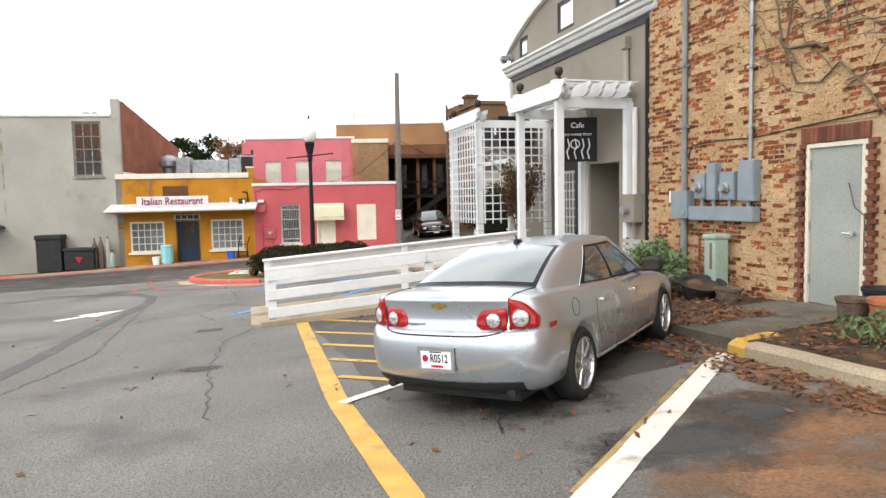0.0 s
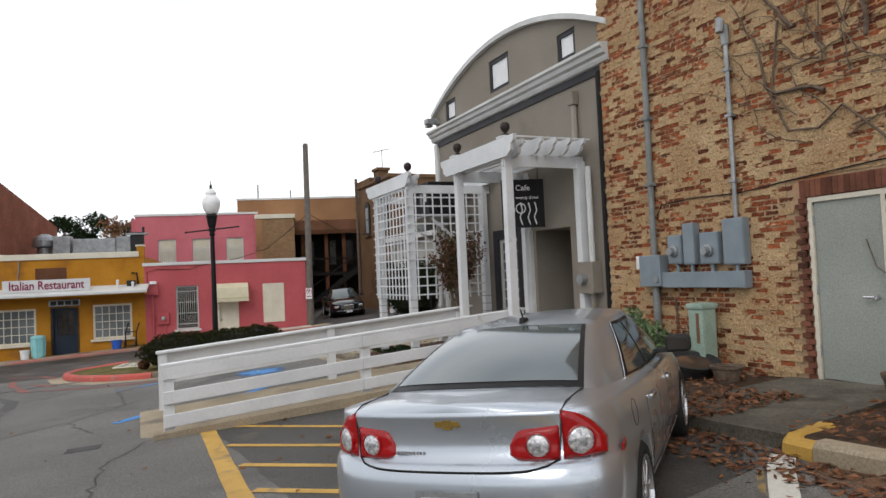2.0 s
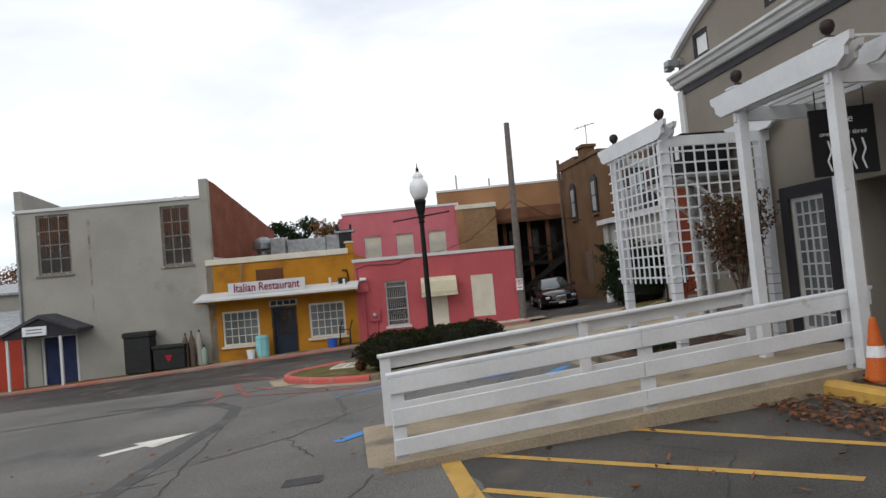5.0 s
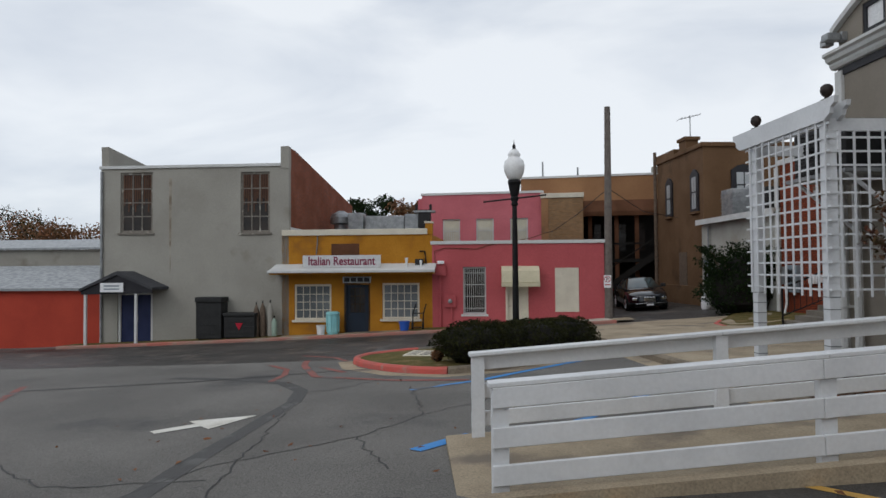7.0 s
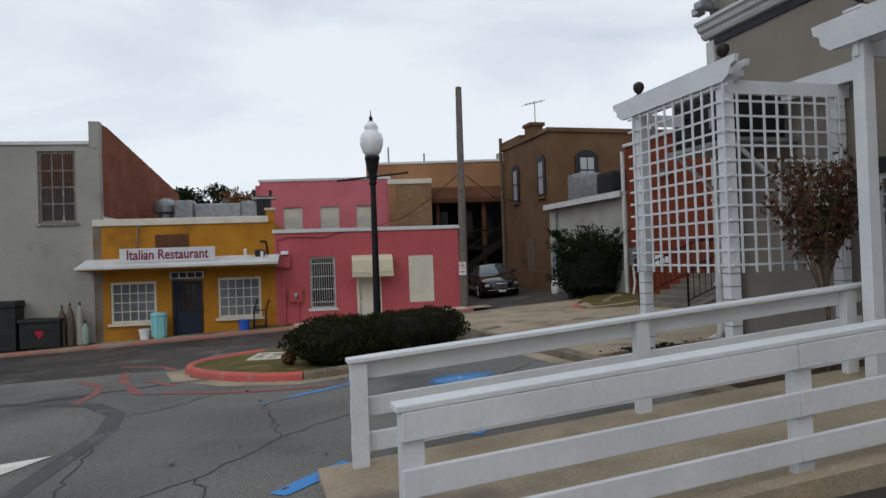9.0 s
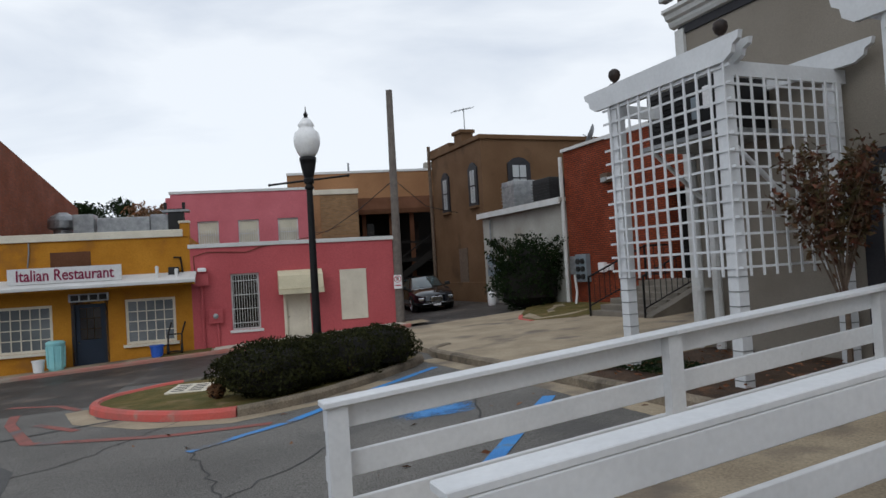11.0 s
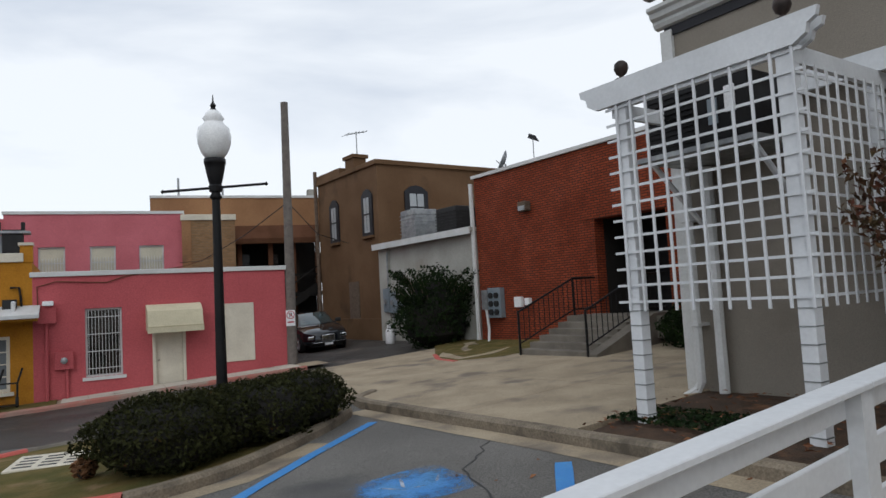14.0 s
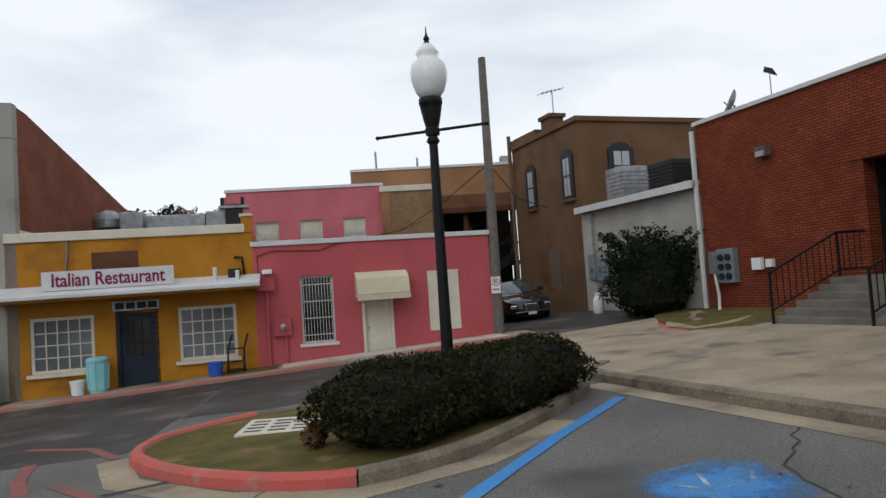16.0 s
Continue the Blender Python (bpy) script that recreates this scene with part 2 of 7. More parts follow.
YEL_STUCCO = mat("mustard_stucco", (0.44, 0.195, 0.018), (0.37, 0.155, 0.016), 1.2, 0.9, 0.4, 30, stain=(0.27, 0.12, 0.025), stain_at=0.58, stain_scale=1.2)
PINK = mat("pink_stucco", (0.47, 0.10, 0.11), (0.42, 0.088, 0.096), 0.9, 0.85, 0.35, 30, stain=(0.34, 0.075, 0.08), stain_at=0.6, stain_scale=1)
PINK_UP = mat("pale_pink_stucco", (0.55, 0.155, 0.18), (0.49, 0.135, 0.155), 0.9, 0.85, 0.3, 30)
BROWN = mat("brown_stucco", (0.145, 0.083, 0.043), (0.118, 0.066, 0.034), 0.7, 0.9, 0.3, 30, stain=(0.07, 0.04, 0.022), stain_at=0.6, stain_scale=0.6)
ORANGE = mat("weathered_orange", (0.33, 0.175, 0.085), (0.25, 0.13, 0.065), 0.5, 0.9, 0.3, 30, stain=(0.10, 0.06, 0.045), stain_at=0.61, stain_scale=0.5)
RUST_TRIM = mat("rust_fascia", (0.13, 0.055, 0.028), (0.09, 0.04, 0.02), 1.0, 0.85, 0.3, 30)
SHED_WHITE = mat("white_block", (0.42, 0.41, 0.37), (0.35, 0.34, 0.3), 1.0, 0.9, 0.3, 30, stain=(0.3, 0.27, 0.22), stain_at=0.62, stain_scale=1)
WORN_FRAME = mat("worn_window_frame", (0.22, 0.20, 0.17), (0.15, 0.13, 0.11), 4, 0.85, 0.2, 40, stain=(0.4, 0.38, 0.33), stain_at=0.55, stain_scale=4)
RED_SHED = mat("red_shed", (0.42, 0.055, 0.03), (0.36, 0.05, 0.03), 1, 0.8, 0.2, 40)
# near-black that puts the shade of rooms, porch, gallery and foliage into colour
DARK = mat("deep_shade", (0.012, 0.011, 0.010), (0.02, 0.018, 0.016), 1, 0.9, 0, 30)
ROOF = mat("roof_felt", (0.10, 0.10, 0.10), (0.14, 0.14, 0.14), 1, 0.9, 0.3, 30)
SHINGLE = mat("shingles", (0.045, 0.045, 0.05), (0.07, 0.07, 0.075), 3, 0.9, 0.4, 40)
# recess shade put into the colour of the cafe's back wall and door
DARKROOM = mat("unlit_doorway", (0.035, 0.028, 0.02), (0.024, 0.019, 0.014), 1, 0.9, 0.1, 30)
NAVY = mat("navy_door", (0.016, 0.025, 0.042), (0.012, 0.02, 0.034), 2, 0.5, 0.05, 40)
BLUE_DOOR = mat("blue_door", (0.022, 0.03, 0.085), (0.017, 0.024, 0.07), 2, 0.5, 0.05, 40)
RED_TEXT = mat("sign_red", (0.42, 0.015, 0.035), (0.38, 0.012, 0.03), 5, 0.5, 0, 40)
PLUM_TEXT = mat("sign_plum", (0.20, 0.012, 0.05), (0.17, 0.01, 0.045), 5, 0.5, 0, 40)
SIGN_WHITE = mat("sign_white", (0.78, 0.78, 0.78), (0.74, 0.74, 0.75), 5, 0.4, 0, 40)
TREAD = mat("rubber", (0.015, 0.015, 0.015), (0.025, 0.025, 0.024), 6, 0.8, 0.2, 60)
SILVER = mat("silver_paint", (0.47, 0.505, 0.55), (0.46, 0.495, 0.54), 0.8, 0.32, 0, 400, metal=0.8, coat=0.8)
BUMPER_TRIM = mat("black_plastic", (0.02, 0.02, 0.02), (0.03, 0.03, 0.03), 5, 0.6, 0.1, 60)
CHROME = mat("chrome", (0.75, 0.75, 0.76), (0.68, 0.68, 0.7), 4, 0.12, 0, 60, metal=1.0)
ALLOY = mat("alloy", (0.55, 0.55, 0.56), (0.48, 0.48, 0.5), 4, 0.25, 0, 60, metal=0.9)
GOLD = mat("gold_badge", (0.55, 0.36, 0.10), (0.5, 0.32, 0.08), 4, 0.25, 0, 60, metal=0.9)
RED_LENS = mat("red_lens", (0.33, 0.006, 0.008), (0.28, 0.005, 0.006), 3, 0.12, 0, 60, coat=0.4)
LENS = mat("clear_lamp_lens", (0.72, 0.72, 0.72), (0.25, 0.25, 0.26), 55, 0.1, 0, 90, metal=0.35, coat=1.0)
CAR_GLASS = mat("car_glass", (0.028, 0.048, 0.052), (0.042, 0.065, 0.07), 1, 0.05, 0, 60, coat=0.6, spec=0.8)
NAVY_CAR = mat("dark_car_paint", (0.008, 0.01, 0.014), (0.012, 0.014, 0.018), 1, 0.15, 0, 60, coat=1.0)
PANE = mat("window_pane", (0.10, 0.112, 0.12), (0.2, 0.215, 0.225), 0.7, 0.12, 0, 60, spec=0.6)
PANE_DARK = mat("window_pane_dark", (0.015, 0.013, 0.012), (0.045, 0.034, 0.027), 1.2, 0.2, 0, 60, spec=0.3)
SASH = mat("pale_sash_pane", (0.42, 0.44, 0.45), (0.32, 0.34, 0.35), 0.7, 0.15, 0, 60, spec=0.5)
BLIND = mat("pale_blind", (0.6, 0.56, 0.44), (0.52, 0.49, 0.38), 2, 0.6, 0, 60)
WOOD_POLE = mat("grey_timber", (0.13, 0.11, 0.10), (0.18, 0.16, 0.14), 6, 0.9, 0.4, 30)
BARK = mat("bark", (0.10, 0.07, 0.05), (0.16, 0.12, 0.09), 12, 0.9, 0.5, 50)
HEDGE = mat("hedge_leaf", (0.015, 0.017, 0.006), (0.036, 0.038, 0.013), 4, 0.75, 0, 60, piece=0.45, stain=(0.09, 0.022, 0.012), stain_at=0.68, stain_scale=4, spec=0.08)
SHRUB = mat("shrub_leaf", (0.007, 0.015, 0.005), (0.018, 0.032, 0.009), 3, 0.75, 0, 60, piece=0.45, spec=0.1)
RUSSET = mat("russet_leaf", (0.10, 0.03, 0.018), (0.06, 0.05, 0.02), 6, 0.7, 0, 60, piece=0.45)
AUTUMN = mat("autumn_leaf", (0.22, 0.09, 0.04), (0.12, 0.08, 0.04), 1.0, 0.8, 0, 60, piece=0.4)
SIGN_PALE = mat("aged_sign", (0.6, 0.6, 0.6), (0.55, 0.55, 0.55), 5, 0.6, 0, 40)
PALE_LEAF = mat("sage_leaf", (0.14, 0.19, 0.09), (0.09, 0.14, 0.06), 6, 0.7, 0, 60, piece=0.4)
LITTER = mat("fallen_leaf", (0.13, 0.05, 0.026), (0.2, 0.095, 0.045), 6, 0.85, 0, 60, piece=0.5)
CONE = mat("cone_orange", (0.55, 0.12, 0.02), (0.48, 0.1, 0.02), 4, 0.6, 0.05, 50)
TERRA = mat("terracotta", (0.45, 0.16, 0.08), (0.38, 0.14, 0.08), 4, 0.85, 0.2, 50)
TEAL = mat("teal_plastic", (0.25, 0.55, 0.58), (0.3, 0.6, 0.62), 4, 0.6, 0.05, 50)
BLUE_PLASTIC = mat("blue_plastic", (0.03, 0.10, 0.45), (0.04, 0.12, 0.5), 4, 0.5, 0.05, 50)
GLOBE = mat("opal_globe", (0.86, 0.86, 0.85), (0.78, 0.78, 0.77), 5, 0.15, 0, 60, coat=0.5)
CREAM_AWNING = mat("cream_awning", (0.60, 0.54, 0.38), (0.52, 0.47, 0.33), 2, 0.8, 0.1, 50)
TAN_BRICK = brick_mat("tan_brickwork", (0.27, 0.155, 0.072), (0.22, 0.12, 0.055), (0.21, 0.145, 0.09))
RED_BRICK = brick_mat("red_brickwork", (0.26, 0.05, 0.017), (0.195, 0.035, 0.012), (0.05, 0.02, 0.013))
ORANGE_BRICK = brick_mat("orange_brickwork", (0.26, 0.068, 0.028), (0.20, 0.05, 0.02), (0.14, 0.065, 0.04))

# ---- builders ----


def obj(name, bm, material, parent=None, m=None, smooth=False):
    me = bpy.data.meshes.new(name)
    bm.to_mesh(me)
    bm.free()
    me.materials.append(material)
    if smooth:
        for f in me.polygons:
            f.use_smooth = True
    ob = new(name, me)
    if parent:
        ob.parent = parent
    if m is not None:
        ob.matrix_basis = m
    return ob


def part(name, bm, material, parent, label="", smooth=False):
    ob = obj(name, bm, material, parent, None, smooth)
    return tagged(ob, label) if label else ob


def thing(name, m, label, category, group="", kind=""):
    ob = new(name)
    ob.empty_display_size = 0.1
    ob.matrix_basis = m
    return tagged(ob, label, category, group, kind)


def box(x0, x1, y0, y1, z0, z1, bm=None, bevel=0.0):
    own = bmesh.new()
    v = bmesh.ops.create_cube(own, size=1.0)["verts"]
    for q in v:
        q.co = Vector((x0 + (q.co.x + 0.5) * (x1 - x0), y0 + (q.co.y + 0.5) * (y1 - y0), z0 + (q.co.z + 0.5) * (z1 - z0)))
    if bevel:
        bmesh.ops.bevel(own, geom=own.edges[:], offset=bevel, segments=2, affect="EDGES", profile=0.6)
    return join(own, bm)


def join(own, bm):
    if bm is None:
        return own
    me = bpy.data.meshes.new("tmp")
    own.to_mesh(me)
    own.free()
    bm.from_mesh(me)
    bpy.data.meshes.remove(me)
    return bm


def tube(pts, rad, bm=None, sides=8, cap=True):
    """A pipe along points; rad may be one radius or one for each point."""
    bm = bm or bmesh.new()
    rads = rad if isinstance(rad, (list, tuple)) else [rad] * len(pts)
    pts = [Vector(p) for p in pts]
    rings = []
    for i, p in enumerate(pts):
        d = (pts[min(i + 1, len(pts) - 1)] - pts[max(i - 1, 0)]).normalized()
        a = d.orthogonal().normalized() if abs(d.z) < 0.99 else Vector((1, 0, 0))
        if i and rings:
            a = (keep - d * keep.dot(d)).normalized()
        keep = a
        b = d.cross(a)
        rings.append([bm.verts.new(p + (a * math.cos(k * 2 * math.pi / sides) + b * math.sin(k * 2 * math.pi / sides)) * rads[i]) for k in range(sides)])
    for r0, r1 in zip(rings, rings[1:]):
        for k in range(sides):
            bm.faces.new((r0[k], r0[(k + 1) % sides], r1[(k + 1) % sides], r1[k]))
    if cap:
        bm.faces.new(rings[0][::-1])
        bm.faces.new(rings[-1])
    return bm


def turned(profile, bm=None, sides=20, at=(0, 0, 0)):
    """A lathe shape from (radius, height) pairs."""
    bm = bm or bmesh.new()
    rings = [[bm.verts.new((at[0] + max(r, 0.0005) * math.cos(k * 2 * math.pi / sides), at[1] + max(r, 0.0005) * math.sin(k * 2 * math.pi / sides), at[2] + z)) for k in range(sides)] for r, z in profile]
    for r0, r1 in zip(rings, rings[1:]):
        for k in range(sides):
            bm.faces.new((r0[k], r0[(k + 1) % sides], r1[(k + 1) % sides], r1[k]))
    bm.faces.new(rings[0][::-1])
    bm.faces.new(rings[-1])
    return bm


def prism(outline, y0, y1, bm=None, axes="xz"):
    """An outline in two axes, pulled along the third from y0 to y1."""
    bm = bm or bmesh.new()

    def at(p, d):
        return {"xz": (p[0], d, p[1]), "yz": (d, p[0], p[1]), "xy": (p[0], p[1], d)}[axes]
    a, b = [bm.verts.new(at(p, y0)) for p in outline], [bm.verts.new(at(p, y1)) for p in outline]
    bm.faces.new(a)
    bm.faces.new(b[::-1])
    for i in range(len(outline)):
        j = (i + 1) % len(outline)
        bm.faces.new((a[i], b[i], b[j], a[j]))
    bmesh.ops.recalc_face_normals(bm, faces=bm.faces[:])
    return bm


def pierced(x0, x1, z0, z1, y0, y1, holes=()):
    """A wall in the x-z plane with openings (x0, x1, z0, z1) right through it."""
    bm = bmesh.new()
    xs = sorted({x0, x1, *(min(max(v, x0), x1) for h in holes for v in h[:2])})
    zs = sorted({z0, z1, *(min(max(v, z0), z1) for h in holes for v in h[2:])})
    known = {}

    def at(x, y, z):
        k = (round(x, 4), round(y, 4), round(z, 4))
        if k not in known:
            known[k] = bm.verts.new(k)
        return known[k]

    def solid(i, j):
        if not (0 <= i < len(xs) - 1 and 0 <= j < len(zs) - 1):
            return False
        cx, cz = (xs[i] + xs[i + 1]) / 2, (zs[j] + zs[j + 1]) / 2
        return not any(h[0] < cx < h[1] and h[2] < cz < h[3] for h in holes)
    for i in range(len(xs) - 1):
        for j in range(len(zs) - 1):
            if not solid(i, j):
                continue
            a, b, c, d = xs[i], xs[i + 1], zs[j], zs[j + 1]
            bm.faces.new((at(a, y0, c), at(b, y0, c), at(b, y0, d), at(a, y0, d)))
            bm.faces.new((at(a, y1, d), at(b, y1, d), at(b, y1, c), at(a, y1, c)))
            if not solid(i - 1, j):
                bm.faces.new((at(a, y0, c), at(a, y0, d), at(a, y1, d), at(a, y1, c)))
            if not solid(i + 1, j):
                bm.faces.new((at(b, y1, c), at(b, y1, d), at(b, y0, d), at(b, y0, c)))
            if not solid(i, j - 1):
                bm.faces.new((at(a, y1, c), at(b, y1, c), at(b, y0, c), at(a, y0, c)))
            if not solid(i, j + 1):
                bm.faces.new((at(a, y0, d), at(b, y0, d), at(b, y1, d), at(a, y1, d)))
    bmesh.ops.recalc_face_normals(bm, faces=bm.faces[:])
    return bm


def words(text, size, m, material, parent, name="lettering", depth=0.004, stretch=1.0, bold=0.0):
    cu = bpy.data.curves.new("tmp_text", "FONT")
    cu.offset = bold
    cu.body, cu.size, cu.extrude, cu.align_x, cu.align_y = text, size, depth, "CENTER", "CENTER"
    t = new("tmp_text", cu)
    me = bpy.data.meshes.new_from_object(t.evaluated_get(bpy.context.evaluated_depsgraph_get()))
    bpy.data.objects.remove(t)
    me.materials.clear()
    me.materials.append(material)
    ob = new(name, me)
    ob.parent = parent
    ob.matrix_basis = m @ Matrix.Diagonal((stretch, 1, 1, 1))
    return ob


def gz(x, y):
    """The height of the sloping ground."""
    x, y = min(max(x, -26), 9), min(max(y, -4), 44)
    k = min(max((y - 14) / 5, 0), 1) * min(max((30 - y) / 4, 0), 1)
    return 0.05 * k * k * (3 - 2 * k) + 0.194 + 0.0487 * x - 0.03405 * y + 0.000371 * x * x + 0.000293 * x * y + 0.00061 * y * y


F = pose(-8.0, 31.3, 0, 0, 0, 9.65)
R = pose(3.811, 12.671, 0, 0, 0, 16.3)


def rw(x, u):
    """World x, y of a place in the right-hand row's own axes."""
    p = R @ Vector((x, u, 0))
    return p.x, p.y


def sheet(name, pts, width, material, lift=0.006, parent=None):
    """A painted line or patch that lies on the ground along a polyline."""
    bm = bmesh.new()
    fine = []
    for (x0, y0), (x1, y1) in zip(pts, pts[1:]):
        k = max(1, int(math.hypot(x1 - x0, y1 - y0) / 0.35))
        fine += [(x0 + (x1 - x0) * i / k, y0 + (y1 - y0) * i / k) for i in range(k)]
    fine.append(pts[-1])
    prev = None
    for i, (x, y) in enumerate(fine):
        a, b = fine[max(i - 1, 0)], fine[min(i + 1, len(fine) - 1)]
        dx, dy = b[0] - a[0], b[1] - a[1]
        n = math.hypot(dx, dy) or 1
        w = width / 2 * (1 + 0.12 * noise.noise((x * 3, y * 3, 1.0)))
        row = [bm.verts.new((x - dy / n * s * w, y + dx / n * s * w, gz(x - dy / n * s * w, y + dx / n * s * w) + lift)) for s in (1, -1)]
        if prev:
            bm.faces.new((prev[0], prev[1], row[1], row[0]))
        prev = row
    bmesh.ops.recalc_face_normals(bm, faces=bm.faces[:])
    return tagged(obj(name, bm, material, parent), kind="structure")


def smooth_loop(pts, k=4):
    out = []
    n = len(pts)
    for i in range(n):
        p0, p1, p2, p3 = (Vector(pts[(i + j) % n]) for j in (-1, 0, 1, 2))
        for s in range(k):
            t = s / k
            out.append(tuple(0.5 * (2 * p1 + (p2 - p0) * t + (2 * p0 - 5 * p1 + 4 * p2 - p3) * t * t + (3 * p1 - p0 - 3 * p2 + p3) * t ** 3)))
    return out


def patch(name, pts, lift, material, rings=(1.0, 0.8, 0.55, 0.3, 0.0), rough=0.0, drop=0.3):
    """A raised area of ground with an edge that goes down into the soil."""
    bm = bmesh.new()
    cx, cy = sum(p[0] for p in pts) / len(pts), sum(p[1] for p in pts) / len(pts)
    loops = []
    for r in rings:
        loops.append([bm.verts.new((cx + (x - cx) * max(r, 0.01), cy + (y - cy) * max(r, 0.01), gz(cx + (x - cx) * r, cy + (y - cy) * r) + lift + (rough * noise.noise((x * r * 2, y * r * 2, 3)) if r < 1 else 0))) for x, y in pts])
    low = [bm.verts.new((v.co.x, v.co.y, v.co.z - drop - lift)) for v in loops[0]]
    n = len(pts)
    for l0, l1 in zip([low, *loops], loops):
        for i in range(n):
            bm.faces.new((l0[i], l0[(i + 1) % n], l1[(i + 1) % n], l1[i]))
    bm.faces.new(loops[-1])
    bmesh.ops.recalc_face_normals(bm, faces=bm.faces[:])
    return tagged(obj(name, bm, material), kind="structure")


def kerb(name, pts, material, width=0.16, h=0.14, closed=False):
    """A kerb with a rounded nose, swept along the ground."""
    bm = bmesh.new()
    prof = [(-width / 2, -0.3), (-width / 2, h * 0.75), (-width * 0.3, h), (width * 0.3, h), (width / 2, h * 0.7), (width / 2 + 0.02, -0.3)]
    rows, n = [], len(pts)
    for i, (x, y) in enumerate(pts):
        a = pts[(i - 1) % n] if closed else pts[max(i - 1, 0)]
        b = pts[(i + 1) % n] if closed else pts[min(i + 1, n - 1)]
        dx, dy = b[0] - a[0], b[1] - a[1]
        k = math.hypot(dx, dy) or 1
        rows.append([bm.verts.new((x + dy / k * o, y - dx / k * o, gz(x, y) + z + 0.012 * noise.noise((x * 2, y * 2, z)))) for o, z in prof])
    for i in range(n if closed else n - 1):
        r0, r1 = rows[i], rows[(i + 1) % n]
        for j in range(len(prof) - 1):
            bm.faces.new((r0[j], r0[j + 1], r1[j + 1], r1[j]))
    if not closed:
        bm.faces.new(rows[0])
        bm.faces.new(rows[-1][::-1])
    bmesh.ops.recalc_face_normals(bm, faces=bm.faces[:])
    return tagged(obj(name, bm, material), kind="structure")


def line(p, q, step=0.6):
    k = max(1, int(math.hypot(q[0] - p[0], q[1] - p[1]) / step))
    return [(p[0] + (q[0] - p[0]) * i / k, p[1] + (q[1] - p[1]) * i / k) for i in range(k + 1)]


def leaves(name, spots, size, material, parent, seed=1, flat=0.0):
    """Many small bent leaves, each two triangles pairs, at the places given."""
    rng = np.random.default_rng(seed)
    P = np.array(spots, float)
    n = len(P)
    a = rng.normal(size=(n, 3))
    if flat:
        a[:, 2] *= 1 - flat
    a /= np.linalg.norm(a, axis=1)[:, None]
    b = rng.normal(size=(n, 3))
    if flat:
        b[:, 2] *= 1 - flat
    b -= (b * a).sum(1)[:, None] * a
    b /= np.linalg.norm(b, axis=1)[:, None]
    c = np.cross(a, b)
    s = size * rng.uniform(0.6, 1.3, (n, 1))
    V = np.stack([P - a * s, P + b * s * 0.45 + c * s * 0.2, P + a * s, P - b * s * 0.45 + c * s * 0.2], 1).reshape(-1, 3)
    faces = [(4 * i, 4 * i + 1, 4 * i + 2) for i in range(n)] + [(4 * i, 4 * i + 2, 4 * i + 3) for i in range(n)]
    me = bpy.data.meshes.new(name)
    me.from_pydata(V.tolist(), [], faces)
    me.materials.append(material)
    ob = new(name, me)
    if parent:
        ob.parent = parent
    return ob


def clump(centre, radii, n, seed, shell=0.55, lump=0.25):
    """Places in an uneven leafy mass, thicker towards its outside."""
    rng = np.random.default_rng(seed)
    out = []
    for _ in range(n):
        d = rng.normal(size=3)
        d /= np.linalg.norm(d)
        k = 1 + lump * noise.noise((d[0] * 2.2 + seed, d[1] * 2.2, d[2] * 2.2)) + 0.5 * lump * noise.noise((d[0] * 6 + seed, d[1] * 6, d[2] * 6))
        r = k * (shell + (1 - shell) * rng.random() ** 0.5)
        out.append((centre[0] + d[0] * radii[0] * r, centre[1] + d[1] * radii[1] * r, centre[2] + d[2] * radii[2] * r))
    return out


def window(parent, x0, x1, z0, z1, nx, nz, frame_mat, pane_mat, y=0.1, bar=0.03, rim=0.06, sill=True, name="window"):
    """A window set in its opening: frame, glazing bars, single panes, sill."""
    w = part(name, pierced(x0, x1, z0, z1, y - 0.03, y + 0.03, [(x0 + rim, x1 - rim, z0 + rim, z1 - rim)]), frame_mat, parent)
    bm = bmesh.new()
    ix, iz = (x1 - x0 - 2 * rim) / nx, (z1 - z0 - 2 * rim) / nz
    for i in range(1, nx):
        box(x0 + rim + i * ix - bar / 2, x0 + rim + i * ix + bar / 2, y - 0.022, y + 0.02, z0 + rim, z1 - rim, bm)
    for i in range(1, nz):
        box(x0 + rim, x1 - rim, y - 0.018, y + 0.018, z0 + rim + i * iz - bar / 2, z0 + rim + i * iz + bar / 2, bm)
    if nx * nz > 1:
        part("glazing_grid", bm, frame_mat, w)
    for i in range(nx):
        for j in range(nz):
            part("pane", box(x0 + rim + i * ix, x0 + rim + (i + 1) * ix, y, y + 0.012, z0 + rim + j * iz, z0 + rim + (j + 1) * iz), pane_mat, w)
    if sill:
        part("sill", box(x0 - 0.08, x1 + 0.08, y - 0.16, y + 0.02, z0 - 0.09, z0 - 0.002, bevel=0.01), frame_mat, w)
    return w

# ---- ground ----


def ground():
    xs = [-900, -300, -120, -60, -40, *np.arange(-30, 14.1, 0.6).tolist(), 20, 40, 80, 300, 900]
    ys = [-900, -300, -80, -30, -12, *np.arange(-6, 52.1, 0.6).tolist(), 60, 80, 140, 300, 900]
    bm = bmesh.new()
    g = [[bm.verts.new((x, y, gz(x, y))) for x in xs] for y in ys]
    for j in range(len(ys) - 1):
        for i in range(len(xs) - 1):
            bm.faces.new((g[j][i], g[j][i + 1], g[j + 1][i + 1], g[j + 1][i]))
    tagged(obj("ground", bm, ASPHALT), "worn grey asphalt of a sloping car park", "ground", kind="structure")


ground()


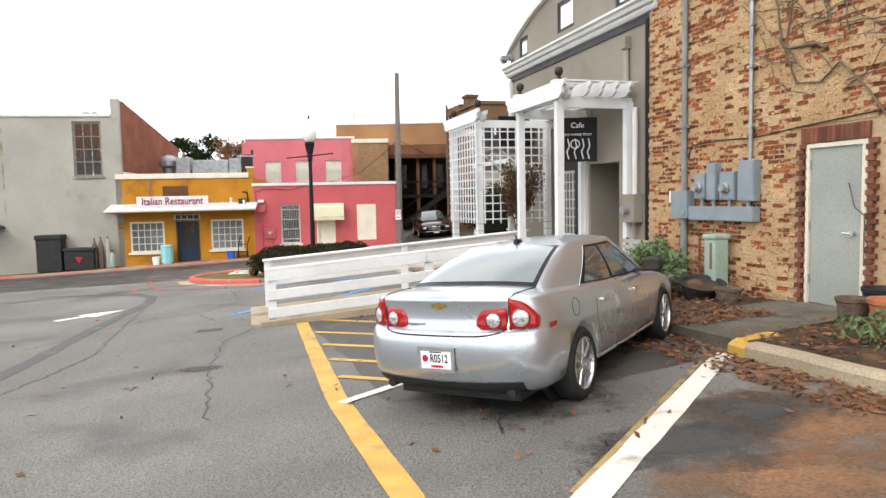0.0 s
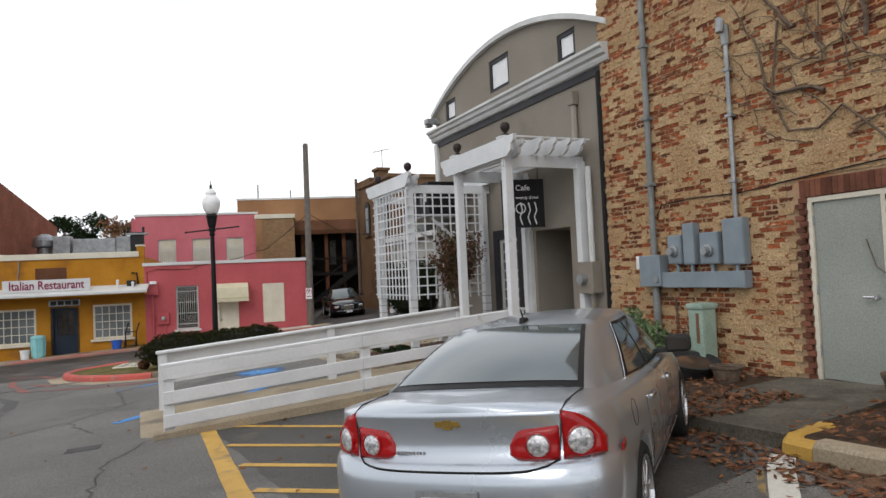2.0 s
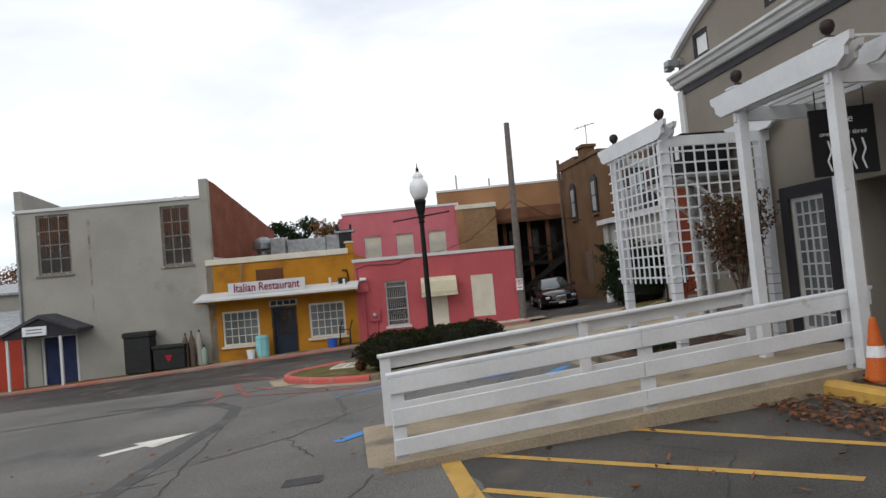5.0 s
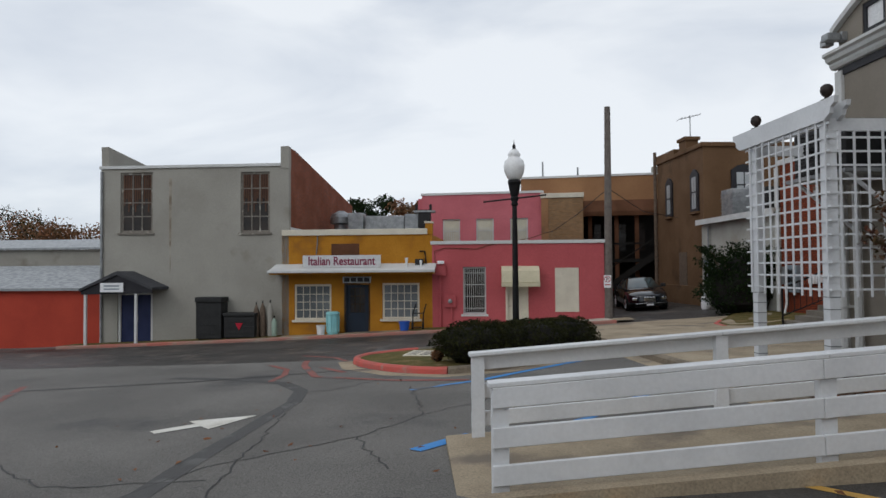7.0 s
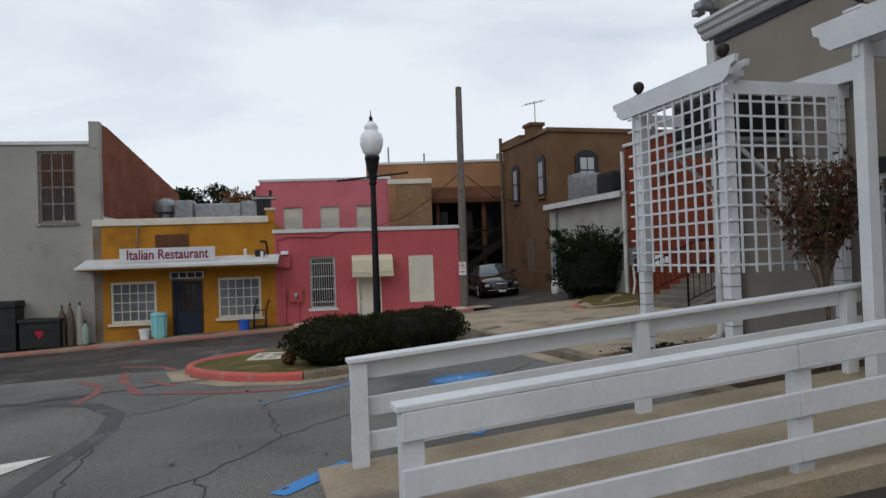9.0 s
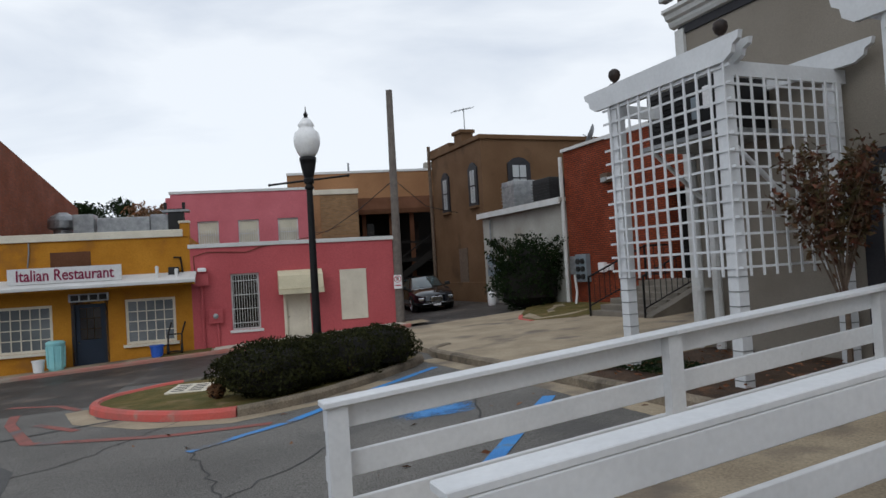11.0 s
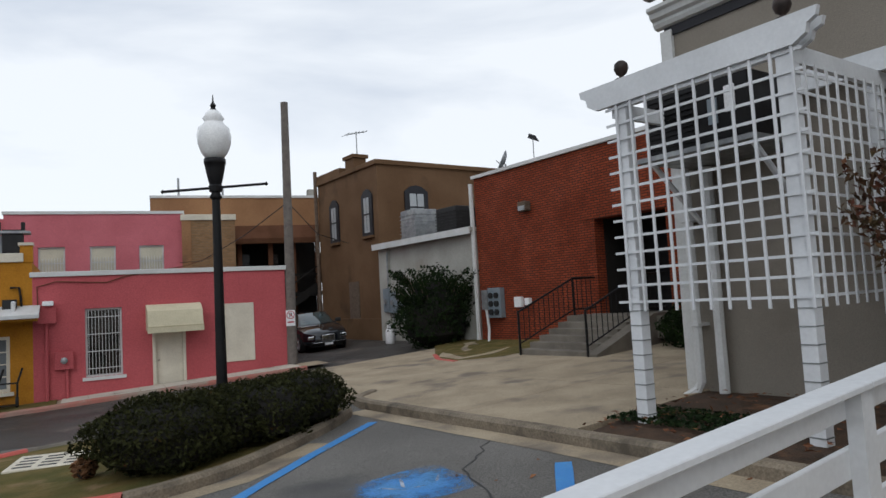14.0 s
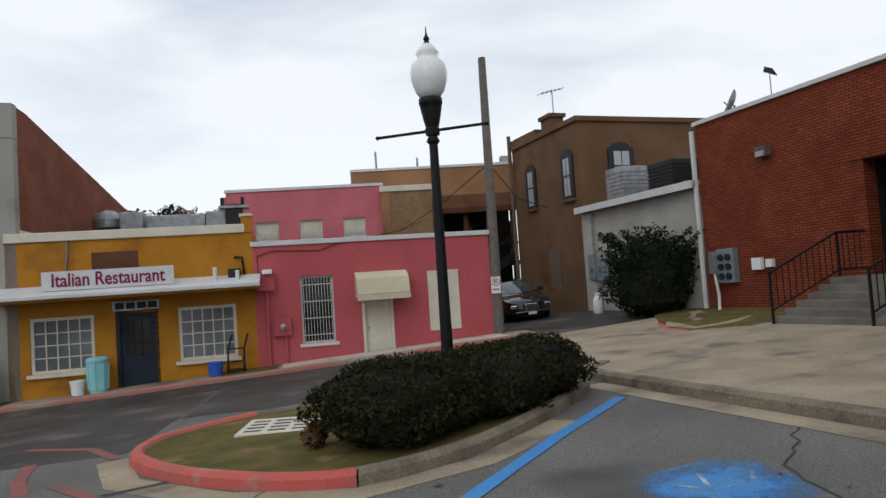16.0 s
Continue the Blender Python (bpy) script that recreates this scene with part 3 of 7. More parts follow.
def area(name, pts, material, lift):
    """A flat patch of other surfacing, laid over the asphalt in a grid of strips between two edges."""
    (a, b), (c, d) = pts
    n = 16
    bm = bmesh.new()
    g = []
    for i in range(n + 1):
        s = i / n
        p, q = (a[0] + (b[0] - a[0]) * s, a[1] + (b[1] - a[1]) * s), (c[0] + (d[0] - c[0]) * s, c[1] + (d[1] - c[1]) * s)
        row = []
        for j in range(n + 1):
            k = j / n
            x, y = p[0] + (q[0] - p[0]) * k, p[1] + (q[1] - p[1]) * k
            if 0 < i < n and j in (0, n):
                x += 0.12 * noise.noise((x * 1.5, y * 1.5, 5))
                y += 0.12 * noise.noise((x * 1.5, y * 1.5, 9))
            row.append(bm.verts.new((x, y, gz(x, y) + lift)))
        g.append(row)
    for i in range(n):
        for j in range(n):
            bm.faces.new((g[i][j], g[i][j + 1], g[i + 1][j + 1], g[i + 1][j]))
    bmesh.ops.recalc_face_normals(bm, faces=bm.faces[:])
    return tagged(obj(name, bm, material), kind="structure")


area("road_damp", (((-26, 21.2), (-8.4, 22.0)), ((-26, 27.5), (-9, 30.2))), DAMP, 0.004)
area("road_lane", (((-8.5, 24.5), (-2.4, 23.6)), ((-9, 30.2), (-2.5, 31.6))), DAMP, 0.005)
area("road_alley", (((-2.4, 23.4), (2.3, 26.0)), ((-2.0, 46), (3.0, 46))), DAMP, 0.004)
area("road_bay", (((-0.5, 6.1), (-2.4, 11.7)), ((1.4, 6.3), (1.6, 12.8))), ASPHALT_NEW, 0.003)
area("road_bay_front", (((1.4, 6.3), (1.6, 12.8)), ((2.6, 6.9), (3.0, 8.4))), ASPHALT_NEW, 0.003)
sheet("paint_yellow_edge", [(-2.52, 11.8), (-1.0, 6.3), (-0.22, 4.0), (0.5, 1.0), (1.2, -2)], 0.2, YELLOW)
for p, q in [((-2.27, 11.73), (0.75, 9.75)), ((-2.0, 10.4), (0.2, 9.1)), ((-1.68, 9.3), (0.0, 8.35)), ((-1.4, 8.25), (-0.2, 7.6)), ((-1.15, 7.3), (-0.4, 6.9)), ((-0.61, 12.13), (1.6, 10.25))]:
    sheet("paint_yellow_hatch", [p, q], 0.11, YELLOW, 0.008)
sheet("paint_white_stall", [(-0.95, 6.2), (-0.3, 6.95), (0.2, 7.5)], 0.12, WHITE_LINE, 0.011)
sheet("paint_white_stall", [(0.83, 3.83), (2.72, 6.8), (2.95, 7.1)], 0.2, WHITE_LINE, 0.008)
sheet("paint_yellow_stall", [(0.735, 3.9), (2.55, 6.8)], 0.05, YELLOW_WORN, 0.006)
sheet("paint_white_stall", [(-1.2, 0.6), (0.83, 3.83)], 0.2, WHITE_LINE, 0.008)


def blot(name, x, y, rx, ry, material, lift, seed):
    """A spill with a ragged edge."""
    bm = bmesh.new()
    vs = []
    for k in range(48):
        a = k * math.pi / 24
        r = 1 + 0.35 * noise.noise((math.cos(a) * 1.5 + seed, math.sin(a) * 1.5, 0)) + 0.2 * noise.noise((math.cos(a) * 5 + seed, math.sin(a) * 5, 2))
        px_, py_ = x + rx * r * math.cos(a), y + ry * r * math.sin(a)
        vs.append(bm.verts.new((px_, py_, gz(px_, py_) + lift)))
    bm.faces.new(vs)
    tagged(obj(name, bm, material), kind="structure")


blot("clay_spill", 2.8, 4.9, 1.0, 1.0, CLAY_SPILL, 0.0045, 2)
blot("clay_spill", 2.1, 3.8, 0.9, 0.6, CLAY_SPILL, 0.0045, 7)
blot("clay_spill", 3.3, 6.2, 0.6, 0.7, CLAY_SPILL, 0.0048, 5)
blot("tar_stain", 2.35, 5.2, 0.7, 0.6, TAR_SPILL, 0.006, 4)
blot("tar_stain", 1.6, 4.6, 0.8, 0.6, TAR_SPILL, 0.0055, 5)
blot("oil_stain", 0.7, 5.9, 0.9, 0.8, TAR_SPILL, 0.0055, 9)
blot("oil_stain", 1.5, 8.0, 0.9, 1.1, TAR_SPILL, 0.0052, 11)
blot("damp_stain", -3.0, 8.2, 0.35, 0.2, TAR_SPILL, 0.004, 3)


def arrow():
    d = Vector((0.62, 0.78, 0))
    n = Vector((-0.78, 0.62, 0))
    o = Vector((-8.1, 14.0, 0))
    bm = bmesh.new()
    shape = [(0.0, 0.12), (0.62, 0.12), (0.62, 0.42), (1.5, 0.0), (0.62, -0.42), (0.62, -0.12), (0.0, -0.12)]
    vs = []
    for a, b in shape:
        p = o + d * a + n * b
        vs.append(bm.verts.new((p.x, p.y, gz(p.x, p.y) + 0.008)))
    bm.faces.new(vs)
    bmesh.ops.triangulate(bm, faces=bm.faces[:])
    bmesh.ops.recalc_face_normals(bm, faces=bm.faces[:])
    tagged(obj("paint_arrow", bm, WHITE_LINE), "worn white arrow painted on the asphalt", "road marking", kind="structure")


arrow()
# tyre marks, tar joints and cracks
sheet("tyre_mark", [(-5.2, 6.2), (-5.9, 9.8), (-6.5, 12.5), (-6.9, 14.8), (-7.1, 16.2), (-7.5, 17.3), (-8.3, 18.2), (-9.6, 18.8), (-11.5, 19.2)], 0.26, mat("rubber_mark", (0.06, 0.058, 0.056), (0.095, 0.093, 0.09), 4, 0.7, 0.3, 60, stain=(0.12, 0.117, 0.112), stain_at=0.56, stain_scale=2.5), 0.004)
sheet("tar_joint", [(-14, 17.6), (-10.5, 18.6), (-8.0, 19.8), (-7.2, 20.1)], 0.12, TAR, 0.005)


def crack(pts, seed, w=0.022):
    rng = random.Random(seed)
    out = []
    for p, q in zip(pts, pts[1:]):
        k = max(2, int(math.hypot(q[0] - p[0], q[1] - p[1]) / 0.16))
        out += [(p[0] + (q[0] - p[0]) * i / k + rng.uniform(-0.05, 0.05), p[1] + (q[1] - p[1]) * i / k + rng.uniform(-0.05, 0.05)) for i in range(k)]
    out.append(pts[-1])
    sheet("crack", out, w, TAR, 0.0045)


for k, c in enumerate([[(-2.1, 5.9), (-2.9, 8.3), (-3.3, 10.2), (-3.2, 11.3)], [(-5.5, 17.5), (-4.6, 15.2), (-5.1, 13.8), (-4.2, 12.4)], [(-5.1, 13.8), (-6.2, 12.4), (-6.6, 10.5)], [(-4.6, 15.2), (-3.9, 16.3), (-3.5, 17.6)], [(-7.2, 16.5), (-6.1, 13.0), (-5.0, 9.5), (-4.9, 6.5)], [(-10, 13), (-7.5, 11.5), (-5.9, 11.9)], [(0.4, 5.0), (0.5, 5.5)], [(-0.3, 9.0), (0.1, 10.8), (-0.6, 11.5)], [(-2.9, 16.0), (-2.0, 16.8), (-1.9, 18.0), (-1.2, 19.0)], [(-5.5, 20.5), (-6.8, 17.5), (-7.4, 17.0)]]):
    crack(c, k)
for k, (p, q) in enumerate([((-9.2, 21.0), (-8.0, 19.0)), ((-8.0, 19.0), (-6.0, 18.3)), ((-6.0, 18.3), (-4.6, 18.2)), ((-2.0, 25.5), (1.6, 27.2)), ((-1.9, 27.5), (2.0, 29.5)), ((-14.5, 18.2), (-12.0, 14.5)), ((-9.6, 22.0), (-9.2, 21.0))]):
    sheet("paint_red", [p, q], 0.16, RED_LINE, 0.007)
for p in ([(-8.7, 18.4), (-8.9, 19.4), (-9.3, 20.3), (-10.2, 21.2)], [(-8.4, 21.7), (-9.1, 22.6), (-10.3, 23.2)], [(-8.6, 20.6), (-7.6, 19.6)], [(-1.7, 24.6), (1.2, 25.9)], [(-1.6, 29.2), (1.9, 31.0)], [(-0.4, 24.4), (-0.9, 28.5)]):
    sheet("paint_red", p, 0.13, RED_LINE, 0.007)
sheet("paint_blue_edge", [(-4.35, 18.15), (-3.2, 19.9), (-2.1, 21.4)], 0.16, BLUE, 0.009)
sheet("paint_blue_edge", [(-5.42, 17.2), (-4.35, 18.15)], 0.14, BLUE_WORN, 0.008)
sheet("paint_blue_bay", [(-1.02, 17.55), (-1.66, 16.3), (-2.5, 14.6)], 0.17, BLUE, 0.009)
sheet("paint_blue_ramp", [(-4.15, 13.15), (-3.68, 13.95)], 0.2, BLUE, 0.008)
sheet("paint_blue_symbol", [(-3.05, 17.72), (-2.0, 17.9)], 1.05, BLUE_FADED, 0.006)
sheet("paint_white_symbol", [(-2.85, 17.95), (-2.62, 17.7), (-2.3, 17.72), (-2.15, 18.05)], 0.035, WHITE_FADED, 0.010)
sheet("paint_white_symbol", [(-2.62, 17.7), (-2.55, 18.1)], 0.035, WHITE_FADED, 0.010)
sheet("patch_plate", [(-4.15, 11.3), (-3.75, 11.38)], 0.3, TAR, 0.005)

# planted island with its kerb
ISLE = smooth_loop([(-5.2, 19.1), (-4.2, 19.6), (-3.2, 20.8), (-2.45, 22.0), (-2.35, 22.7), (-3.2, 23.3), (-5.2, 23.6), (-7.0, 23.2), (-7.9, 22.4), (-8.05, 21.5), (-7.45, 20.5), (-6.3, 19.5)])
patch("island_turf", ISLE, 0.10, GRASS_SOIL, rough=0.05)
kerb("kerb_island", ISLE[:20], KERB_STONE)
kerb("kerb_island_red", ISLE[28:48] + ISLE[:1], RED_KERB)
kerb("kerb_island_back", ISLE[19:29], CONC_GREY)
sheet("gutter_island", [(-8.4, 21.6), (-7.75, 20.3), (-6.45, 19.2), (-5.2, 18.78), (-4.05, 19.3), (-3.0, 20.55)], 0.36, CONCRETE, 0.004)

# raised concrete forecourt beside the steps


def slab(name, x0, x1, u0, u1, lift, material, joint=1.9):
    made = []
    nx, nu = max(1, round((x1 - x0) / joint)), max(1, round((u1 - u0) / joint))
    base = thing(name, Matrix(), "", "", kind="structure")
    for i in range(nx):
        for j in range(nu):
            bm = bmesh.new()
            ax, bx_ = x0 + (x1 - x0) * i / nx + 0.006, x0 + (x1 - x0) * (i + 1) / nx - 0.006
            au, bu = u0 + (u1 - u0) * j / nu + 0.006, u0 + (u1 - u0) * (j + 1) / nu - 0.006
            top = [[bm.verts.new((*rw(ax + (bx_ - ax) * a / 2, au + (bu - au) * b / 2), 0)) for b in range(3)] for a in range(3)]
            for row in top:
                for v in row:
                    v.co.z = gz(v.co.x, v.co.y) + lift
            fs = [bm.faces.new((top[a][b], top[a + 1][b], top[a + 1][b + 1], top[a][b + 1])) for a in range(2) for b in range(2)]
            ex = bmesh.ops.extrude_face_region(bm, geom=fs)["geom"]
            for v in ex:
                if isinstance(v, bmesh.types.BMVert):
                    v.co.z -= 0.3
            bmesh.ops.recalc_face_normals(bm, faces=bm.faces[:])
            part("slab", bm, material, base)
    return base


tagged(slab("pavement_forecourt", -2.55, 5.1, 6.6, 18.0, 0.11, CONCRETE, 2.4), "stained tan concrete forecourt in jointed slabs", "pavement")
kerb("kerb_forecourt", [rw(x, u) for x, u in line((-2.63, 2.9), (-2.63, 11.4))] + [rw(-2.5, 11.9), rw(-2.0, 12.25)], KERB_STONE, 0.2, 0.145)
sheet("gutter_forecourt", [rw(x, u) for x, u in line((-2.9, 4.0), (-2.9, 11.2))], 0.34, CONCRETE, 0.005)
kerb("kerb_corner", [rw(-2.0, 12.25), rw(-0.5, 13.2), rw(1.2, 14.2)], CONCRETE, 0.18, 0.07)
patch("bed_by_trellis", [rw(x, u) for x, u in ((-2.5, 3.05), (-1.2, 3.05), (0.0, 3.05), (0.0, 6.6), (-1.2, 6.6), (-2.5, 6.4))], 0.10, MULCH, rough=0.06)
patch("bed_by_steps", [rw(x, u) for x, u in ((1.4, 14.3), (2.2, 13.5), (5.0, 13.5), (5.0, 19), (3.6, 18.5), (1.8, 15.8))], 0.12, GRASS_SOIL, rough=0.08)
kerb("kerb_steps_red", [rw(1.3, 14.2), rw(1.5, 15.2), rw(2.2, 16.4)], RED_KERB, 0.16, 0.13)

# beds, kerb and path at the foot of the brick wall
patch("bed_meters", [rw(x, u) for x, u in ((-2.1, 0.6), (-0.0, 0.6), (-0.0, -3.3), (-2.2, -3.3))], 0.10, MULCH, rough=0.08)
patch("bed_door", [rw(x, u) for x, u in ((-2.2, -5.0), (-0.0, -4.75), (-0.0, -12), (-2.2, -12))], 0.10, MULCH, rough=0.08)
patch("path_to_door", [rw(x, u) for x, u in ((-2.25, -3.25), (-1.1, -3.3), (0.0, -3.3), (0.0, -4.8), (-1.1, -4.9), (-2.25, -5.0))], 0.13, PATH_GREY)
kerb("kerb_yellow", [rw(x, u) for x, u in line((-2.0, 0.6), (-2.15, -3.0))], YELLOW, 0.2, 0.16)
kerb("kerb_yellow_end", [rw(-1.7, -5.0), rw(-2.1, -5.0), rw(-2.28, -5.12), rw(-2.32, -5.4)], YELLOW, 0.18, 0.13)
kerb("kerb_wall", [rw(x, u) for x, u in line((-2.32, -5.4), (-2.32, -14))], CONCRETE, 0.2, 0.16)

# pavement in front of the far row
bm = bmesh.new()
for s in np.arange(-15, 6.2, 0.7):
    for a, b, c, d in (((s, -1.15), (s + 0.7, -1.15), (s + 0.7, 0.05), (s, 0.05)),):
        vs = []
        for p in (a, b, c, d):
            q = F @ Vector((p[0], p[1], 0))
            vs.append(bm.verts.new((q.x, q.y, gz(q.x, q.y) + 0.09)))
        bm.faces.new(vs)
ap = bmesh.new()
for s in np.arange(-0.1, 5.9, 0.6):
    vs = []
    for p in ((s, -1.1), (s + 0.59, -1.1), (s + 0.59, 0.0), (s, 0.0)):
        q = F @ Vector((p[0], p[1], 0))
        vs.append(ap.verts.new((q.x, q.y, gz(q.x, q.y) + 0.115)))
    ap.faces.new(vs)
tagged(obj("pavement_apron", ap, APRON), "pale concrete apron before the pink front", "pavement", kind="structure")
tagged(obj("pavement_far", bm, CONCRETE), "narrow concrete pavement along the far row", "pavement", kind="structure")


def fw(s, y):
    p = F @ Vector((s, y, 0))
    return p.x, p.y


kerb("kerb_far", [fw(s, y) for s, y in line((-15, -1.2), (6.0, -1.2))], mat("kerb_red_worn", (0.40, 0.13, 0.10), (0.3, 0.2, 0.16), 0.8, 0.8, 0.3, 50, stain=(0.3, 0.25, 0.2), stain_at=0.52, stain_scale=1.5), 0.16, 0.12)
for s0, s1 in ((-15, -6.6), (-1.6, -0.2)):
    patch("verge_far", [fw(s0, -1.1), fw((s0 + s1) / 2, -1.1), fw(s1, -1.1), fw(s1, 0), fw((s0 + s1) / 2, 0), fw(s0, 0)], 0.12, GRASS_SOIL, rough=0.03)

# ---- far row of buildings ----


def building(name, m, label, category="building"):
    return thing(name, m, label, category)


def shell(b, x0, x1, z0, z1, depth, material, holes, roof_mat=ROOF, t=0.25, roof_drop=0.25):
    part("front_wall", pierced(x0, x1, z0, z1, 0, t, holes), material, b)
    part("side_wall", box(x0, x0 + t, t, depth, z0, z1), material, b)
    part("side_wall", box(x1 - t, x1, t, depth, z0, z1), material, b)
    part("back_wall", box(x0 + t, x1 - t, depth - t, depth, z0, z1), material, b)
    part("roof", box(x0 + t, x1 - t, t, depth - t, z1 - roof_drop - 0.1, z1 - roof_drop), roof_mat, b)


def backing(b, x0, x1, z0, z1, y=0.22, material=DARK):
    # added board behind the window; the unlit room is only its near-black colour
    part("unlit_room_panel", box(x0 - 0.05, x1 + 0.05, y, y + 0.02, z0 - 0.05, z1 + 0.05), material, b)


# pale block building
b = building("warehouse", F, "tall pale grey rendered warehouse with two barred upper windows")
holes = [(-13.2, -11.87, 3.15, 5.55), (-8.28, -7.1, 3.1, 5.5), (-13.3, -11.85, -1.6, 0.75)]
part("front_wall", pierced(-14.0, -6.35, -1.9, 5.7, 0, 0.3, holes), GREY_BLOCK, b)
part("side_wall", prism([(0.3, -1.9), (0.3, 6.45), (0.9, 6.45), (7.2, 5.75), (12, 5.2), (12, -1.9)], -6.65, -6.35, axes="yz"), ORANGE_BRICK, b)
part("parapet_end", box(-6.66, -6.34, -0.02, 0.3, 5.6, 6.48), GREY_BLOCK, b)
part("side_wall", prism([(0.3, -1.9), (0.0, 6.6), (7, 5.9), (12, 5.5), (12, -1.9)], -14.0, -13.7, axes="yz"), GREY_BLOCK, b)
part("back_wall", box(-13.7, -6.65, 11.7, 12, -1.9, 5.2), GREY_BLOCK, b)
part("roof", box(-13.7, -6.65, 0.3, 11.7, 5.2, 5.3), ROOF, b)
part("coping", box(-14.06, -6.66, -0.06, 0.34, 5.7, 5.82, bevel=0.015), WHITE_TRIM, b)
part("gutter_pipe", tube([(-13.95, -0.06, 5.6), (-13.95, -0.06, -1.3)], 0.05), GALV, b)
part("parapet_flashing", box(-6.67, -6.33, 0.25, 3.4, 3.15, 3.3), WHITE_TRIM, b)
for x0, x1, z0, z1 in holes[:2]:
    w = window(b, x0, x1, z0, z1, 3, 4, WORN_FRAME, PANE_DARK, 0.10, 0.045, 0.09, True)
    for i in range(13):
        x = x0 + 0.12 + i * (x1 - x0 - 0.24) / 12
        part("inner_slat", box(x - 0.02, x + 0.02, 0.085, 0.098, (z0 + z1) / 2 - 0.1 + 0.3 * math.sin(i * 2.1), z1 - 0.1), RUST_TRIM, w)
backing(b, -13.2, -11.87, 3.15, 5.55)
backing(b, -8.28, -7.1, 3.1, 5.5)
d = part("door", box(-13.22, -11.93, 0.12, 0.18, -1.33, 0.68), BLUE_DOOR, b, "dull blue double door")
part("door_frame", pierced(-13.32, -11.83, -1.35, 0.8, 0.05, 0.12, [(-13.2, -11.95, -1.35, 0.68)]), WHITE_TRIM, b)
part("door_joint", box(-12.58, -12.565, 0.11, 0.125, -1.3, 0.66), BLACK, d)
part("door_handle", tube([(-12.5, 0.08, -0.4), (-12.5, 0.08, -0.2)], 0.015), GALV, d)
cn = part("porch_roof", prism([(-14.1, 0.95), (-12.62, 1.62), (-11.2, 1.0), (-11.2, 0.9), (-12.62, 1.48), (-14.1, 0.85)], -1.3, -0.002), SHINGLE, b, "small black shingled gable over the door")
part("porch_fascia", prism([(-14.05, 0.86), (-12.62, 1.47), (-11.25, 0.9), (-11.25, 0.78), (-14.05, 0.74)], -1.22, -1.16), CHARCOAL, cn)
part("porch_plaque", box(-13.25, -12.35, -1.29, -1.225, 0.83, 1.18), SIGN_WHITE, cn, "small white plaque with worn lettering")
for k in range(2):
    part("plaque_bar", box(-13.1, -12.5, -1.296, -1.29, 0.92 + 0.12 * k, 0.97 + 0.12 * k), STEEL_GREY, cn)
for x in (-13.95, -11.95):
    part("porch_post", box(x, x + 0.09, -1.2, -1.11, -1.42, 0.8), WHITE_TRIM, b)
for x, s in ((-7.75, 0.11), (-7.35, 0.08)):
    part("roof_vent", turned([(s, 0), (s, 0.25), (s * 1.7, 0.26), (s * 1.7, 0.34), (0.02, 0.42)], at=(x - 0.9, 3, 5.9)), GALV, b)
part("roof_fan", turned([(0.4, 0), (0.4, 0.2), (0.45, 0.22), (0.3, 0.42), (0.02, 0.46)], at=(-7.5, 3, 5.7)), GALV, b)
part("stain_streak", prism([(-11.2, 5.3), (-11.08, 5.3), (-11.1, 3.0), (-11.14, 1.2), (-11.18, 3.0)], -0.004, -0.001), mat("rust_streak", (0.2, 0.16, 0.12), (0.38, 0.35, 0.3), 2.5, 0.9, 0, 50), b)

# red lean-to beside it
b = building("lean_to_shed", F, "low red metal lean-to with a grey roof")
part("wall", pierced(-26, -14.05, -2.0, 0.9, 0.4, 0.6, []), RED_SHED, b)
part("roof", prism([(0.2, 0.85), (0.2, 0.95), (4.5, 1.9), (4.5, 1.8)], -26, -14.05, axes="yz"), GALV, b)
part("rear_wall", box(-26, -16.2, 6, 6.3, -2, 2.7), GREY_BLOCK, b)
part("rear_roof", prism([(5.8, 2.7), (5.8, 2.8), (10, 3.4), (10, 3.3)], -26, -16.0, axes="yz"), GALV, b)
part("rear_red_wall", box(-16.2, -14.05, 5, 5.3, -2, 3.0), RED_SHED, b)

# restaurant
b = building("restaurant", F, "mustard stucco restaurant front with cream-framed windows")
RH = [(-6.12, -4.66, -0.33, 1.05), (-4.1, -3.2, -1.2, 1.02), (-2.66, -1.22, -0.3, 1.08)]
shell(b, -6.62, -0.72, -1.6, 2.95, 9.0, YEL_STUCCO, RH)
part("parapet_cap", box(-6.62, -0.9, -0.06, 0.3, 2.95, 3.18, bevel=0.02), CREAM, b)
part("parapet_pier", box(-0.98, -0.70, -0.03, 0.3, 2.95, 3.38), YEL_STUCCO, b)
part("pier_cap", box(-1.02, -0.68, -0.06, 0.34, 3.38, 3.45), CREAM, b)
for x0, x1, z0, z1 in (RH[0], RH[2]):
    window(b, x0, x1, z0, z1, 5, 4, CREAM, PANE, 0.06, 0.03, 0.08)
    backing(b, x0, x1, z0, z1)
d = part("door", pierced(-4.06, -3.24, -1.0, 1.0, 0.08, 0.13, [(-3.94, -3.36, -0.05, 0.9)]), NAVY, b, "dark navy glazed door")
for i in range(3):
    for j in range(3):
        part("pane", box(-3.94 + i * 0.197, -3.76 + i * 0.197, 0.1, 0.11, -0.04 + j * 0.315, 0.26 + j * 0.315), PANE_DARK, d)
part("door_knob", turned([(0.03, 0), (0.035, 0.02), (0.01, 0.05)], at=(-3.98, 0.06, -0.15)), CHROME, d)
part("door_frame", pierced(-4.16, -3.14, -1.05, 1.1, 0.0, 0.08, [(-4.06, -3.24, -1.05, 1.0)]), CHARCOAL, b)
aw = part("awning", prism([(-1.0, 1.52), (-1.0, 1.58), (0, 1.84), (0, 1.76)], -6.85, -0.55, axes="yz"), WHITE_TRIM, b, "shallow white metal awning roof")
